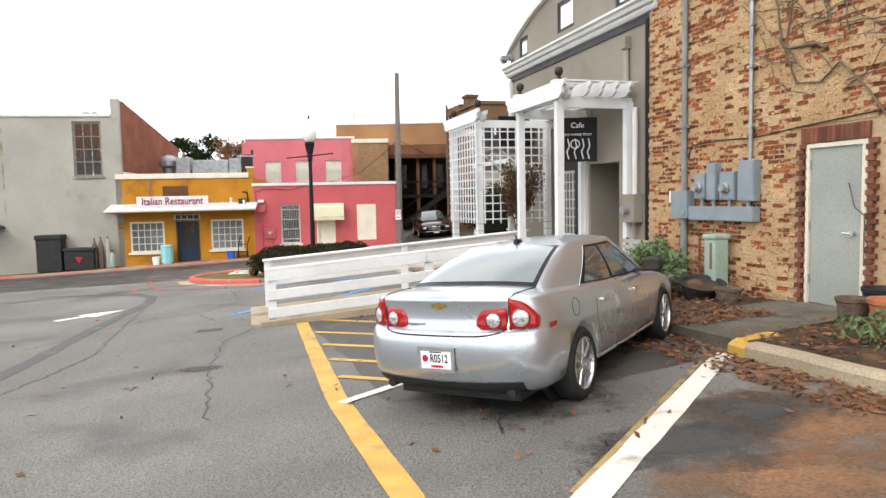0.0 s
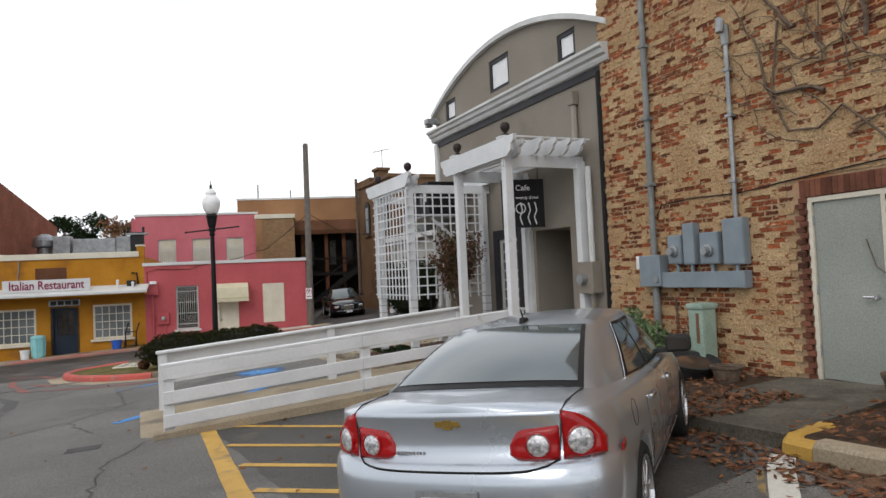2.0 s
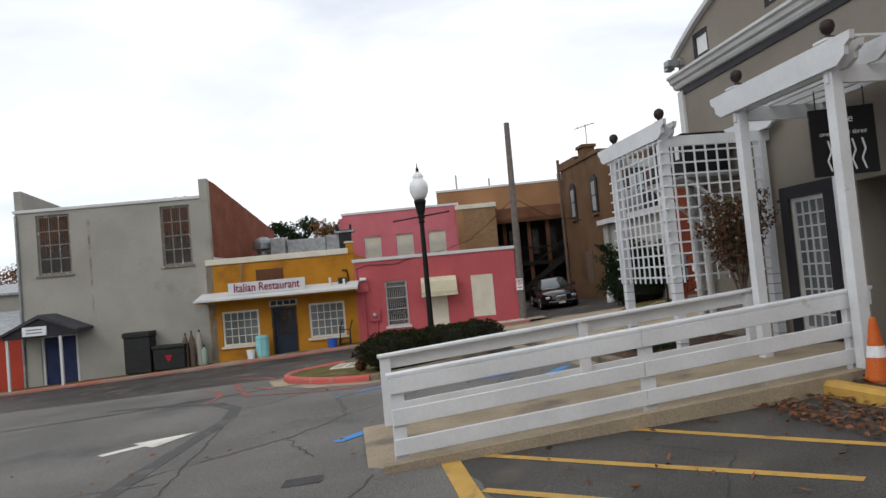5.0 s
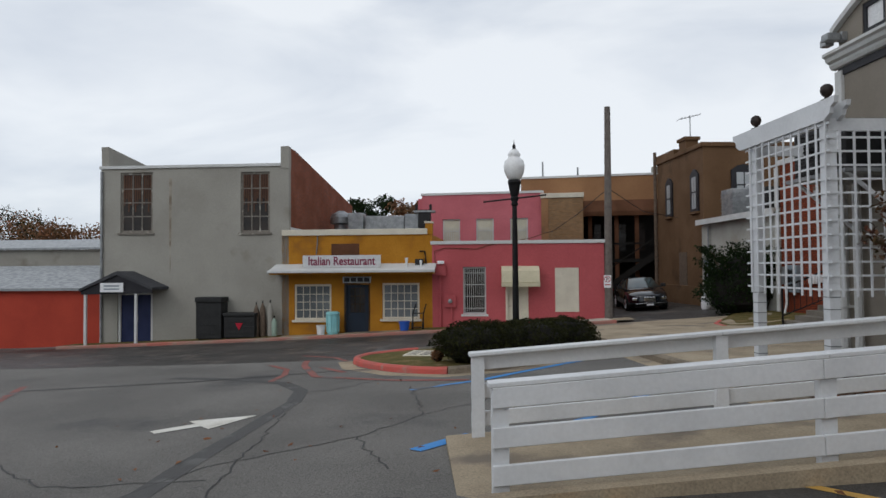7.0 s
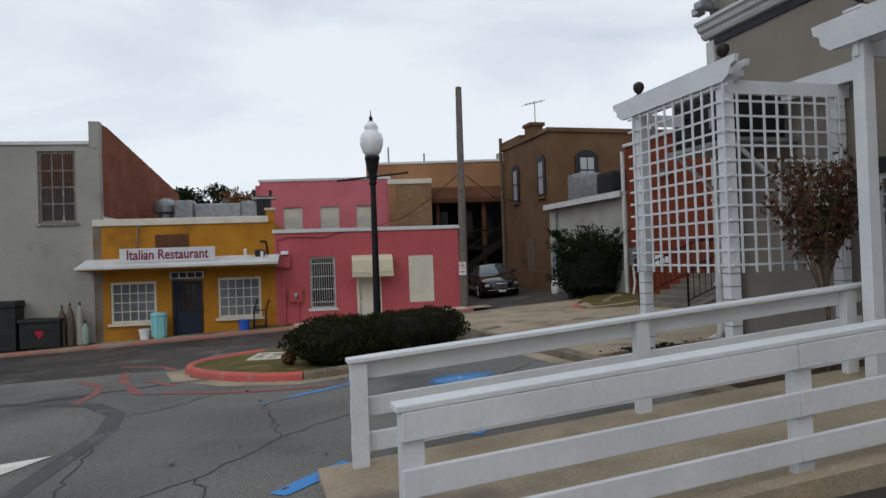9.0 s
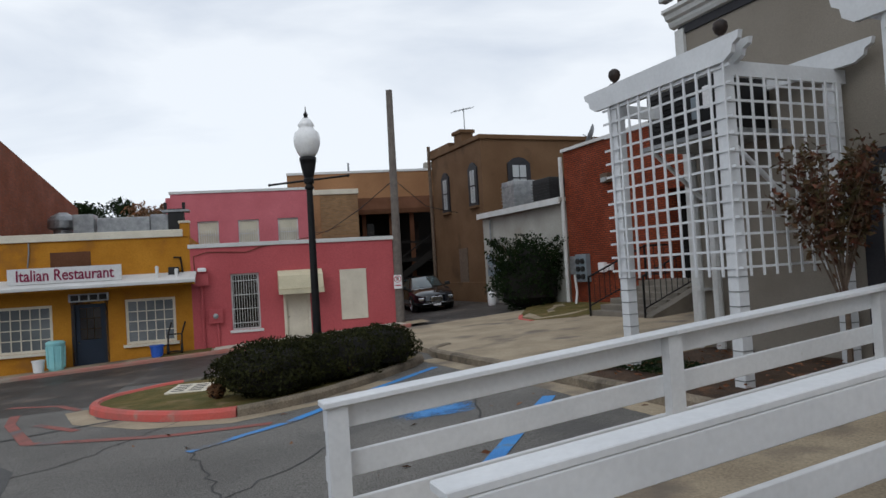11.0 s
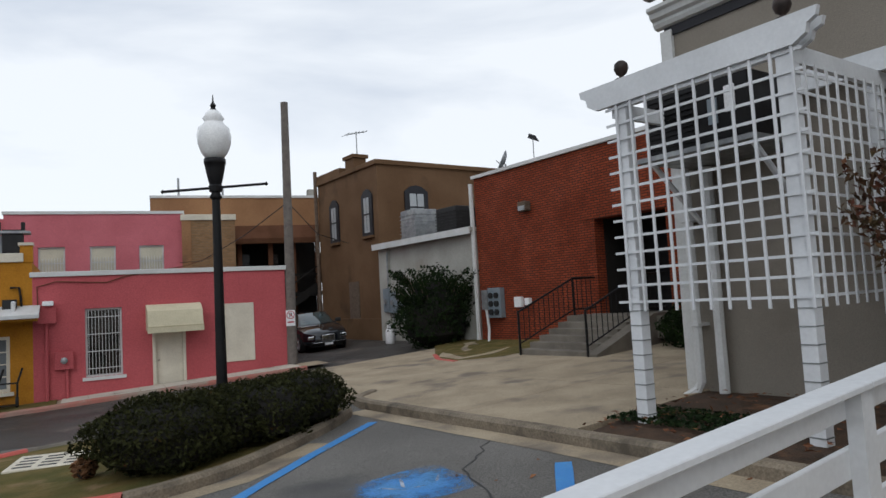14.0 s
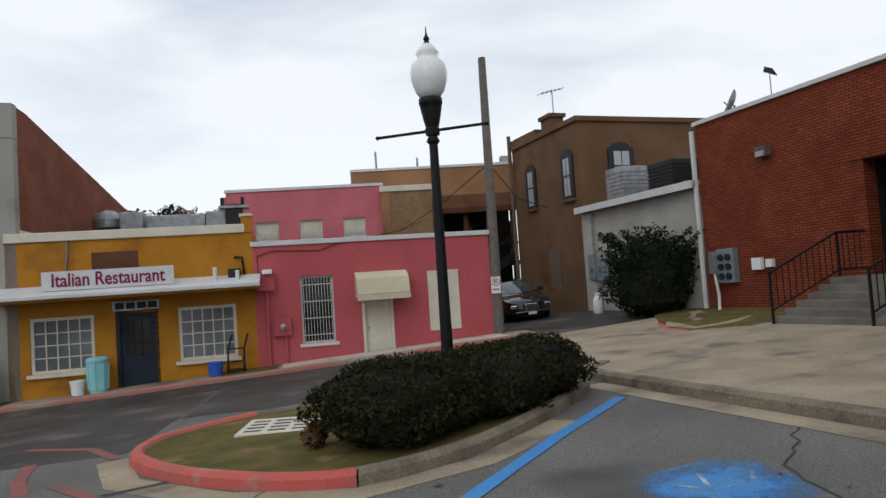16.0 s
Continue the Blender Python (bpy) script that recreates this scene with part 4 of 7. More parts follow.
part("awning_gutter", box(-6.87, -0.53, -1.06, -0.99, 1.50, 1.60, bevel=0.02), WHITE_TRIM, aw)
part("awning_soffit", box(-6.8, -0.6, -0.95, -0.01, 1.44, 1.50), YEL_STUCCO, aw)
part("transom_vent", box(-4.2, -3.1, -0.06, 0.0, 1.1, 1.34), GALV, b)
for k in range(4):
    part("vent_slot", box(-4.14 + k * 0.26, -3.93 + k * 0.26, -0.066, -0.06, 1.14, 1.3), BUMPER_TRIM, b)
part("wall_patch", box(-4.65, -3.55, -0.012, -0.001, 2.1, 2.62), RUST_TRIM, b, "faded brown blank panel")
part("wire_conduit", tube([(-5.2, -0.03, 3.0), (-5.2, -0.03, 2.65), (-5.25, -0.03, 2.2)], 0.02), PIPE, b)
part("downpipe", tube([(-1.2, -0.05, 2.3), (-1.0, -0.05, 2.3), (-0.95, -0.05, 1.8)], 0.03), BLACK, b)
for x, h in ((-1.65, 0.4), (-1.1, 0.3)):
    part("awning_vent", turned([(0.05, 0), (0.05, h), (0.07, h + 0.01), (0.02, h + 0.05)], at=(x, -0.5, 1.6)), WHITE_TRIM, b)
part("awning_lamp", box(-1.35, -1.05, -0.3, -0.05, 1.72, 2.0), BUMPER_TRIM, b)
sg = thing("restaurant_sign", F, "long white board with red letters above the awning", "sign")
part("board", box(-5.62, -2.62, -0.62, -0.56, 1.70, 2.16), SIGN_PALE, sg)
words("Italian Restaurant", 0.46, pose(-4.12, -0.628, 1.93, 90, 0, 0), PLUM_TEXT, sg, stretch=0.80, bold=0.007)
for x in (-5.2, -3.0):
    part("bracket", tube([(x, -0.56, 1.75), (x, 0.0, 1.9)], 0.015), GALV, sg)
tg = thing("exhaust_hood", F, "round galvanised kitchen exhaust fan on the restaurant roof", "roof fan")
part("drum", turned([(0.32, 2.7), (0.32, 3.7), (0.5, 3.78), (0.5, 4.05), (0.42, 4.2), (0.15, 4.36)], at=(-5.5, 5.4, 0)), GALV, tg)
tg = thing("roof_duct", F, "long galvanised duct lying along the restaurant roof", "duct")
for x0, x1, h in ((-5.0, -4.3, 4.2), (-4.2, -2.4, 4.05), (-2.38, -1.75, 4.12)):
    part("duct_section", box(x0, x1, 4.6, 5.4, 2.7, h, bevel=0.03), GALV, tg)
tg = thing("roof_unit", F, "dark rooftop exhaust unit with short stacks", "roof unit")
part("cabinet", box(-1.75, -1.2, 4.5, 5.0, 2.7, 4.3), BUMPER_TRIM, tg)
part("hood", box(-1.95, -1.0, 4.45, 5.05, 4.18, 4.26), GALV, tg)
for x in (-1.85, -1.2):
    part("stack", tube([(x, 4.7, 4.2), (x, 4.7, 4.55)], 0.06), BUMPER_TRIM, tg)

# pink building: low front and taller rear
b = building("pink_building", F, "pink stucco single-storey front with a white capped parapet")
PH = [(0.46, 1.34, -0.12, 1.68), (2.12, 2.9, -0.9, 1.06)]
shell(b, -0.72, 5.8, -1.3, 2.55, 11.0, PINK, PH)
part("parapet_cap", box(-0.78, 5.86, -0.05, 0.33, 2.55, 2.68, bevel=0.015), WHITE_TRIM, b)
w = window(b, 0.46, 1.34, -0.12, 1.68, 1, 1, WHITE_TRIM, PANE_DARK, 0.12, 0.04, 0.05)
for i in range(10):
    part("window_bar", tube([(0.54 + i * 0.08, 0.02, -0.1), (0.54 + i * 0.08, 0.02, 1.66)], 0.007, sides=5), WHITE_TRIM, w)
for z in (0.1, 0.55, 1.0, 1.45):
    part("cross_bar", tube([(0.47, 0.02, z), (1.33, 0.02, z)], 0.012, sides=5), WHITE_TRIM, w)
backing(b, 0.46, 1.34, -0.12, 1.68)
d = part("door", box(2.16, 2.86, 0.08, 0.13, -0.68, 1.0, bevel=0.004), CREAM, b, "plain cream metal door")
part("door_frame", pierced(2.08, 2.94, -0.75, 1.1, -0.02, 0.08, [(2.16, 2.86, -0.75, 1.02)]), CREAM, b)
part("door_knob", turned([(0.03, 0), (0.035, 0.02), (0.01, 0.05)], at=(2.24, 0.06, 0.15)), CHROME, d)
part("blank_panel", box(3.95, 4.84, -0.03, -0.001, -0.05, 1.62, bevel=0.006), CREAM, b, "blanked-off cream window panel")
ac = part("awning", prism([(-0.55, 1.0), (-0.62, 1.1), (-0.5, 1.52), (-0.2, 1.68), (-0.001, 1.7), (-0.001, 1.0)], 1.93, 3.34, axes="yz"), CREAM_AWNING, b, "small cream canvas awning over the door")
part("valance", box(1.92, 3.35, -0.64, -0.60, 0.93, 1.08), CREAM_AWNING, ac)
part("utility_box", box(-0.65, -0.2, -0.16, 0, 1.35, 1.75, bevel=0.01), PINK, b)
part("utility_box", box(-0.25, 0.18, -0.14, 0, 0.15, 0.6, bevel=0.01), PINK, b)
part("meter_dial", turned([(0.08, 0), (0.08, 0.08), (0.02, 0.1)], at=(0, 0, 0)), GALV, b).matrix_basis = pose(-0.03, -0.14, 0.38, 90, 0, 0)
part("conduit", tube([(-0.42, -0.05, 1.35), (-0.42, -0.05, -0.7)], 0.05), PINK, b)
part("conduit", tube([(0.03, -0.05, 0.15), (0.03, -0.05, -0.7)], 0.04), PINK, b)
part("cable", tube([(-0.6, -0.03, 1.7), (-0.62, -0.03, 2.3), (-0.2, -0.03, 2.42), (1.0, -0.03, 2.36), (1.4, -0.03, 2.5), (3, 0.1, 2.75), (4.5, 3, 3.3)], 0.014, sides=5), RUST_TRIM, b)
part("security_camera", box(-0.5, -0.25, -0.3, -0.05, 1.8, 1.92, bevel=0.02), SIGN_WHITE, b)
b = building("pink_rear_building", pose(-12.05, 41.7, 0, 0, 0, 4.0), "two-storey pale pink rear block with three small barred windows")
UH = [(1.15 + k * 1.83, 2.1 + k * 1.83, 3.0, 4.3) for k in range(3)]
shell(b, 0, 6.55, -1, 5.62, 9, PINK_UP, UH)
part("parapet_cap", box(-0.05, 6.6, -0.05, 0.3, 5.62, 5.74), WHITE_TRIM, b)
for k, (x0, x1, z0, z1) in enumerate(UH):
    w = window(b, x0, x1, z0, z1, 1, 2, WHITE_TRIM, BLIND, 0.1, 0.04, 0.06, False)
    for i in range(9):
        part("window_bar", tube([(x0 + 0.06 + i * 0.103, 0.0, z0), (x0 + 0.06 + i * 0.103, 0.0, z0 + 0.85)], 0.014, sides=5), WHITE_TRIM, w)
for k in range(3):
    part("stepped_parapet", box(-0.3, 0.0, 0.4 + k * 2.5, 2.6 + k * 2.5, 4.6, 5.5 - k * 0.35), PINK_UP, b)
b = building("brick_stair_tower", pose(-5.55, 41.9, 0, 0, 0, 4.0), "square tan brick stair tower with a cream coping")
part("tower_wall", box(0, 2.15, 0, 3.2, -1, 5.3), TAN_BRICK, b)
part("coping", box(-0.06, 2.2, -0.06, 3.26, 5.3, 5.55, bevel=0.02), CREAM, b)
part("pilaster", box(-0.02, 0.35, -0.03, 0, -1, 5.3), ORANGE, b)
b = building("gallery_building", pose(-7.0, 45.0, 0, 0, 0, 2.0), "weathered orange two-storey building with a dark rear gallery and stair")
part("parapet_wall", box(0, 7.8, 0, 0.3, 5.35, 6.75), ORANGE, b)
part("coping", box(-0.05, 7.85, -0.05, 0.35, 6.75, 6.87), WHITE_TRIM, b)
part("fascia", prism([(-0.35, 4.5), (-0.35, 4.75), (0, 5.4), (0, 4.5)], 0, 7.9, axes="yz"), RUST_TRIM, b)
# gallery wall, floor, rail and stair get near-black colour for the gallery's shade
part("back_wall", box(0, 7.9, 2.6, 2.9, -1, 5.5), DARK, b)
part("side_wall", prism([(0.3, -1), (0.3, 6.75), (8, 6.0), (8, -1)], -0.05, 0.25, axes="yz"), ORANGE, b)
part("floor_slab", box(0, 7.9, 0.0, 2.6, 1.9, 2.1), DARK, b)
part("roof", box(0, 7.8, 0.3, 8, 5.5, 5.6), ROOF, b)
for x in (3.75, 5.2, 6.3, 7.5):
    part("post", box(x, x + 0.22, 0.05, 0.27, -1, 4.6), RUST_TRIM, b)
    part("gallery_window", box(x + 0.35, x + 0.75, 2.56, 2.6, 2.6, 4.2), PANE_DARK, b)
part("gallery_rail", box(3.8, 7.8, 0.02, 0.1, 2.9, 3.0), DARK, b)
for i in range(11):
    part("stair_tread", box(4.3 + i * 0.27, 4.6 + i * 0.27, -0.9, 0.0, 0.1 + i * 0.19, 0.16 + i * 0.19), DARK, b)
part("stair_string", prism([(4.2, 0.0), (4.2, 0.3), (7.3, 2.5), (7.5, 2.2)], -0.95, -0.9), DARK, b)
part("stair_handrail", tube([(4.2, -0.95, 1.1), (7.4, -0.95, 3.3)], 0.03), DARK, b)
for x, h in ((1.2, 0.9), (3.2, 0.5)):
    part("roof_pipe", tube([(x, 0.6, 6.5), (x, 0.6, 6.9 + h)], 0.05), GALV, b)
part("roof_stub", box(7.3, 7.75, 0.4, 0.9, 6.7, 7.25), GREY_BLOCK, b)

# ---- right-hand row, far end first ----
b = building("brown_building", R, "two-storey brown stucco building with arched sash windows")
part("side_wall", box(5.2, 5.5, 24.4, 30.0, -1, 7.0), BROWN, b)
part("end_wall", box(5.5, 14, 24.4, 24.7, -1, 7.0), BROWN, b)
part("back_wall", box(5.5, 14, 29.7, 30.0, -1, 7.0), BROWN, b)
part("roof", box(5.5, 14, 24.7, 29.7, 6.6, 6.7), ROOF, b)
part("cornice", box(5.1, 5.5, 24.3, 30.0, 6.9, 7.1, bevel=0.03), BROWN, b)
part("cornice_end", box(5.5, 14, 24.3, 24.6, 6.9, 7.1, bevel=0.03), BROWN, b)
part("parapet_step", box(5.15, 5.55, 27.6, 30.05, 7.05, 7.35), BROWN, b)
part("chimney", box(5.3, 5.9, 26.5, 27.3, 7.0, 7.75), BROWN, b)
part("chimney_cap", box(5.22, 5.98, 26.42, 27.38, 7.6, 7.75), BROWN, b)
part("skylight", box(8.0, 13, 25.6, 27.5, 7.0, 7.3), GALV, b)
part("plinth", box(5.08, 5.2, 24.4, 30.0, -1, 0.75, bevel=0.02), BROWN, b)
part("corner_pipe", tube([(5.1, 30.05, -0.5), (5.1, 30.05, 7.6)], 0.09), BARK, b)


def arched(b, m, w, h):
    """A sash window with a segmental head, standing proud of its wall."""
    e = part("window", prism([(-w / 2 - 0.14, -0.05), (w / 2 + 0.14, -0.05), (w / 2 + 0.14, h - 0.05), (w / 3, h + 0.16), (0, h + 0.22), (-w / 3, h + 0.16), (-w / 2 - 0.14, h - 0.05)], -0.07, -0.002), CHARCOAL, b)
    e.matrix_basis = m
    part("pane", box(-w / 2 + 0.09, -0.025, -0.085, -0.07, 0.08, h - 0.14), SASH, e)
    part("pane", box(0.025, w / 2 - 0.09, -0.085, -0.07, 0.08, h - 0.14), SASH, e)
    part("meeting_rail", box(-w / 2, w / 2, -0.1, -0.085, h / 2 - 0.03, h / 2 + 0.03), CHARCOAL, e)
    part("sill", box(-w / 2 - 0.14, w / 2 + 0.14, -0.15, -0.002, -0.15, -0.05), BROWN, e)


for u in (25.25, 28.3):
    arched(b, pose(5.2, u, 4.15, 0, 0, -90), 0.6, 1.65)
arched(b, pose(7.0, 24.4, 4.5, 0, 0, 0), 0.85, 1.4)
part("ghost_door", box(5.17, 5.2, 26.3, 27.2, -0.3, 2.3), BARK, b)
tg = thing("tv_aerial", R @ pose(5.7, 26.9, 7.7), "thin rooftop television aerial beside the chimney", "aerial")
part("mast", tube([(0, 0, 0), (0, 0, 1.15)], 0.025), GALV, tg)
part("boom", tube([(-0.55, 0, 0.95), (0.5, 0, 1.2)], 0.015), GALV, tg)
for k in range(6):
    part("element", tube([(-0.5 + k * 0.19, -0.35 + k * 0.03, 0.97 + k * 0.045), (-0.5 + k * 0.19, 0.35 - k * 0.03, 0.97 + k * 0.045)], 0.012), GALV, tg)

b = building("white_block_shed", R, "low white block shed with a sloping roof between two taller buildings")
part("wall", box(5.15, 5.4, 18.0, 24.38, -0.6, 3.45), SHED_WHITE, b)
part("corner_pier", box(5.05, 5.15, 23.6, 24.3, -0.6, 3.4), SHED_WHITE, b)
part("roof", prism([(4.85, 3.5), (4.85, 3.62), (12, 4.0), (12, 3.8)], 18.0, 24.38), SHED_WHITE, b)
part("fascia", box(4.8, 4.86, 18.0, 24.38, 3.42, 3.64), WHITE_TRIM, b)
for u0, u1, x, h, nm, mt in ((21.9, 22.9, 5.3, 1.15, "rooftop_condenser", GALV), (19.6, 20.8, 5.5, 0.95, "rooftop_condenser", BUMPER_TRIM)):
    tg = thing(nm, R, "boxy louvred air-conditioning condenser on the shed roof", "air conditioner", "rooftop condensers")
    part("cabinet", box(x, x + 1.0, u0, u1, 3.62, 3.62 + h, bevel=0.03), mt, tg)
    for k in range(7):
        part("louvre", box(x - 0.03, x + 1.03, u0 - 0.02, u1 + 0.02, 3.75 + k * (h - 0.2) / 7, 3.78 + k * (h - 0.2) / 7), mt, tg)
tg = thing("meter_bank", R, "grey electric meter boxes mounted on the shed wall", "meter box")
for u0, z0, z1 in ((23.0, 0.95, 1.75), (23.5, 1.0, 1.9), (22.6, 1.1, 1.6)):
    part("box", box(4.95, 5.05, u0, u0 + 0.42, z0, z1, bevel=0.01), STEEL_GREY, tg)
    part("dial", tube([(4.95, u0 + 0.2, z0 + 0.4), (4.88, u0 + 0.2, z0 + 0.4)], 0.1, sides=12), GALV, tg)
part("conduit", tube([(5.02, 23.3, 0.9), (5.02, 23.3, -0.4)], 0.04), GALV, tg)
part("conduit", tube([(5.02, 23.6, 1.9), (5.02, 23.6, 3.3)], 0.04), GALV, tg)
tg = thing("gas_bottle", R @ pose(4.4, 22.6, gz(*rw(4.4, 22.6))), "small white gas bottle on the ground", "gas bottle")
part("body", turned([(0.14, 0), (0.16, 0.05), (0.16, 0.45), (0.1, 0.58), (0.05, 0.62)]), SIGN_WHITE, tg, smooth=True)
part("collar", turned([(0.08, 0.6), (0.08, 0.72), (0.07, 0.72)]), SIGN_WHITE, tg)

b = building("red_brick_building", R, "red brick building with a deep dark doorway above steps")
part("front_wall", pierced(8.0, 18.0, -0.8, 5.15, 0, 0.35, [(10.85, 13.05, 0.78, 3.25)]), RED_BRICK, b).matrix_basis = pose(5.1, 0, 0, 0, 0, 90) @ Matrix.Diagonal((1, -1, 1, 1))
part("coping", box(5.02, 5.5, 8.0, 18.05, 5.15, 5.25), WHITE_TRIM, b)
part("end_wall", box(5.45, 12, 17.65, 18.0, -0.8, 5.15), RED_BRICK, b)
part("roof", box(5.45, 12, 8, 17.6, 4.7, 4.8), ROOF, b)
part("lintel_band", pierced(10.6, 13.4, 3.26, 3.46, -0.02, 0.0, []), RED_BRICK, b).matrix_basis = pose(5.1, 0, 0, 0, 0, 90) @ Matrix.Diagonal((1, -1, 1, 1))
# porch faces and door are near-black: the doorway's shade is in their colour
part("porch_back", box(6.9, 7.0, 10.6, 13.3, 0.7, 3.3), DARK, b)
part("porch_side", box(5.45, 6.9, 13.05, 13.15, 0.7, 3.3), DARK, b)
part("porch_side", box(5.45, 6.9, 10.75, 10.85, 0.7, 3.3), DARK, b)
part("porch_ceiling", box(5.45, 6.9, 10.85, 13.05, 3.25, 3.3), DARK, b)
part("corner_pipe", tube([(5.0, 18.05, 0), (5.0, 18.05, 5.0)], 0.07), WHITE_TRIM, b)
part("door", box(6.82, 6.9, 11.0, 12.9, 0.79, 3.0), BLACK, b)
tg = thing("wall_lamp", R, "boxy bronze wall lamp on red brick", "wall lamp")
part("housing", box(4.9, 5.098, 15.4, 15.75, 3.8, 4.08, bevel=0.02), BARK, tg)
part("lens", box(4.88, 4.9, 15.44, 15.71, 3.82, 3.95), GALV, tg)
tg = thing("meter_cabinet", R, "grey electric cabinet with dials and conduit on red brick", "meter box")
part("cabinet", box(4.92, 5.098, 16.8, 17.4, 0.75, 1.65, bevel=0.015), STEEL_GREY, tg)
for k in range(6):
    part("dial", tube([(4.92, 16.97 + 0.26 * (k % 2), 0.92 + 0.25 * (k // 2)), (4.86, 16.97 + 0.26 * (k % 2), 0.92 + 0.25 * (k // 2))], 0.09, sides=10), BUMPER_TRIM, tg)
part("side_box", box(4.94, 5.098, 17.45, 17.75, 1.0, 1.6, bevel=0.01), GALV, tg)
part("conduit", tube([(5.0, 17.6, 1.0), (4.95, 17.45, 0.4), (4.7, 17.2, -0.1)], 0.04), WHITE_TRIM, tg)
part("small_box", box(4.98, 5.098, 15.95, 16.25, 1.05, 1.35, bevel=0.01), SIGN_WHITE, tg)
part("small_box", box(4.98, 5.098, 15.6, 15.8, 1.1, 1.3, bevel=0.01), SIGN_WHITE, tg)
tg = thing("satellite_dish", R @ pose(5.8, 17.2, 5.0), "grey satellite dish on a short roof mast", "satellite dish")
part("mast", tube([(0, 0, 0), (0, 0, 0.55)], 0.03), GALV, tg)
part("dish", turned([(0.03, 0), (0.2, 0.03), (0.33, 0.1), (0.36, 0.15), (0.33, 0.12), (0.03, 0.03)]), GALV, tg).matrix_basis = pose(0, 0, 0.6, -30, -60, 0)
part("feed_arm", tube([(-0.1, 0, 0.45), (-0.45, -0.1, 0.6)], 0.015), GALV, tg)
tg = thing("roof_spike", R @ pose(6.2, 16.3, 5.0), "thin roof mast with a small wind vane", "mast")
part("mast", tube([(0, 0, 0), (0, 0, 1.25)], 0.015), GALV, tg)
part("vane", prism([(-0.2, 1.2), (0.25, 1.12), (0.1, 1.3), (-0.15, 1.34)], -0.015, 0.015), BUMPER_TRIM, tg)

st = thing("concrete_steps", R, "grey concrete steps with solid sides leading to the brick doorway", "steps")
SG = 0.02
for i in range(6):
    part("step", box(2.45 + i * 0.32, 5.1, 11.05, 13.2, SG - 0.3 + i * 0.135, SG + 0.135 + i * 0.135, bevel=0.012), CONC_GREY, st)
part("cheek_wall", prism([(2.4, -0.35), (2.4, 0.12), (2.9, 0.3), (4.3, 0.86), (5.08, 0.86), (5.08, -0.35)], 10.75, 11.04), CONC_GREY, st)
part("landing", box(4.37, 6.9, 10.6, 13.3, 0.3, 0.79), CONC_GREY, st)


def stair_rail(u, back):
    rl = thing("stair_railing", R @ pose(0, u, 0), "black iron stair railing with thin balusters", "railing", "stair railings")
    top = [(2.4, 0, 1.02), (4.25, 0, 1.75), (back, 0, 1.75)]
    part("top_rail", tube(top, 0.025), BLACK, rl)
    part("bottom_rail", tube([(2.4, 0, 0.28), (4.25, 0, 0.98), (back, 0, 0.98)], 0.018), BLACK, rl)
    for x in (2.4, 4.25):
        part("post", tube([(x, 0, -0.1 if x < 3 else 0.7), (x, 0, 1.04 if x < 3 else 1.77)], 0.028), BLACK, rl)
    n = 16
    for i in range(1, n):
        x = 2.4 + (back - 2.4) * i / n
        k = min(1, (x - 2.4) / 1.85)
        part("baluster", tube([(x, 0, 0.28 + 0.7 * k), (x, 0, 1.02 + 0.73 * k)], 0.011, sides=5), BLACK, rl)


stair_rail(13.12, 5.05)
stair_rail(11.0, 5.05)

# ---- grey stucco building with the arched gable ----
b = building("cafe_building", R, "grey stucco building with an arched gable and white cornice")
AC, AH, AB = 3.4, 3.65, 5.75


def arc(u, base=AB, rise=0.95):
    return base + rise * (1 - ((u - AC) / AH) ** 2)


U = [-0.25 + 7.2 * i / 24 for i in range(25)]
fl = pose(0.06, 0, 0, 0, 0, 90) @ Matrix.Diagonal((1, -1, 1, 1))
CH = [(1.15, 2.33, 0.1, 2.48), (3.0, 3.8, 0.25, 2.4)]
part("front_wall", pierced(-0.25, 6.85, -0.8, 5.05, 0, 0.3, CH), STUCCO, b).matrix_basis = fl
WH = [(0.72, 1.28, 5.5, 6.02), (3.05, 3.9, 5.62, 6.32), (5.65, 6.22, 5.5, 6.02)]
part("gable_lower", pierced(-0.25, 6.85, 5.05, 5.62, 0, 0.3, [WH[0], WH[2]]), STUCCO, b).matrix_basis = fl
g = bmesh.new()
cuts = sorted({*U, 0.72, 1.28, 3.05, 3.9, 5.65, 6.22})
for a, c in zip(cuts, cuts[1:]):
    lo = 5.62
    for h in WH:
        if h[0] - 1e-6 <= a and c <= h[1] + 1e-6:
            lo = max(lo, h[3])
    prism([(a, lo), (c, lo), (c, max(lo + 0.01, arc(c) - 0.05)), (a, max(lo + 0.01, arc(a) - 0.05))], 0, 0.3, g)
part("gable", g, STUCCO, b).matrix_basis = fl
cp = prism([(a, arc(a) - 0.05) for a in U] + [(a, arc(a) + 0.05) for a in U[::-1]], -0.1, 0.4)
part("gable_coping", cp, WHITE_TRIM, b).matrix_basis = fl
part("side_wall", box(0.36, 12, 6.55, 6.85, -0.8, 5.7), STUCCO, b)
rf = bmesh.new()
for a, c in zip(U, U[1:]):
    prism([(a, arc(a) - 0.2), (c, arc(c) - 0.2), (c, arc(c) - 0.1), (a, arc(a) - 0.1)], 0.3, 12, rf)
part("roof", rf, GALV, b).matrix_basis = fl
co = part("cornice", prism([(0.06, 5.10), (-0.02, 5.12), (-0.05, 5.17), (-0.05, 5.21), (-0.11, 5.24), (-0.13, 5.31), (-0.18, 5.34), (-0.18, 5.39), (0.06, 5.43)], -0.25, 6.97), WHITE_TRIM, b, "moulded white cornice")
# charcoal strip laid on the wall as the cornice's shadow
part("cornice_shadow_band", box(0.03, 0.0595, -0.25, 6.85, 4.97, 5.10), CHARCOAL, co)
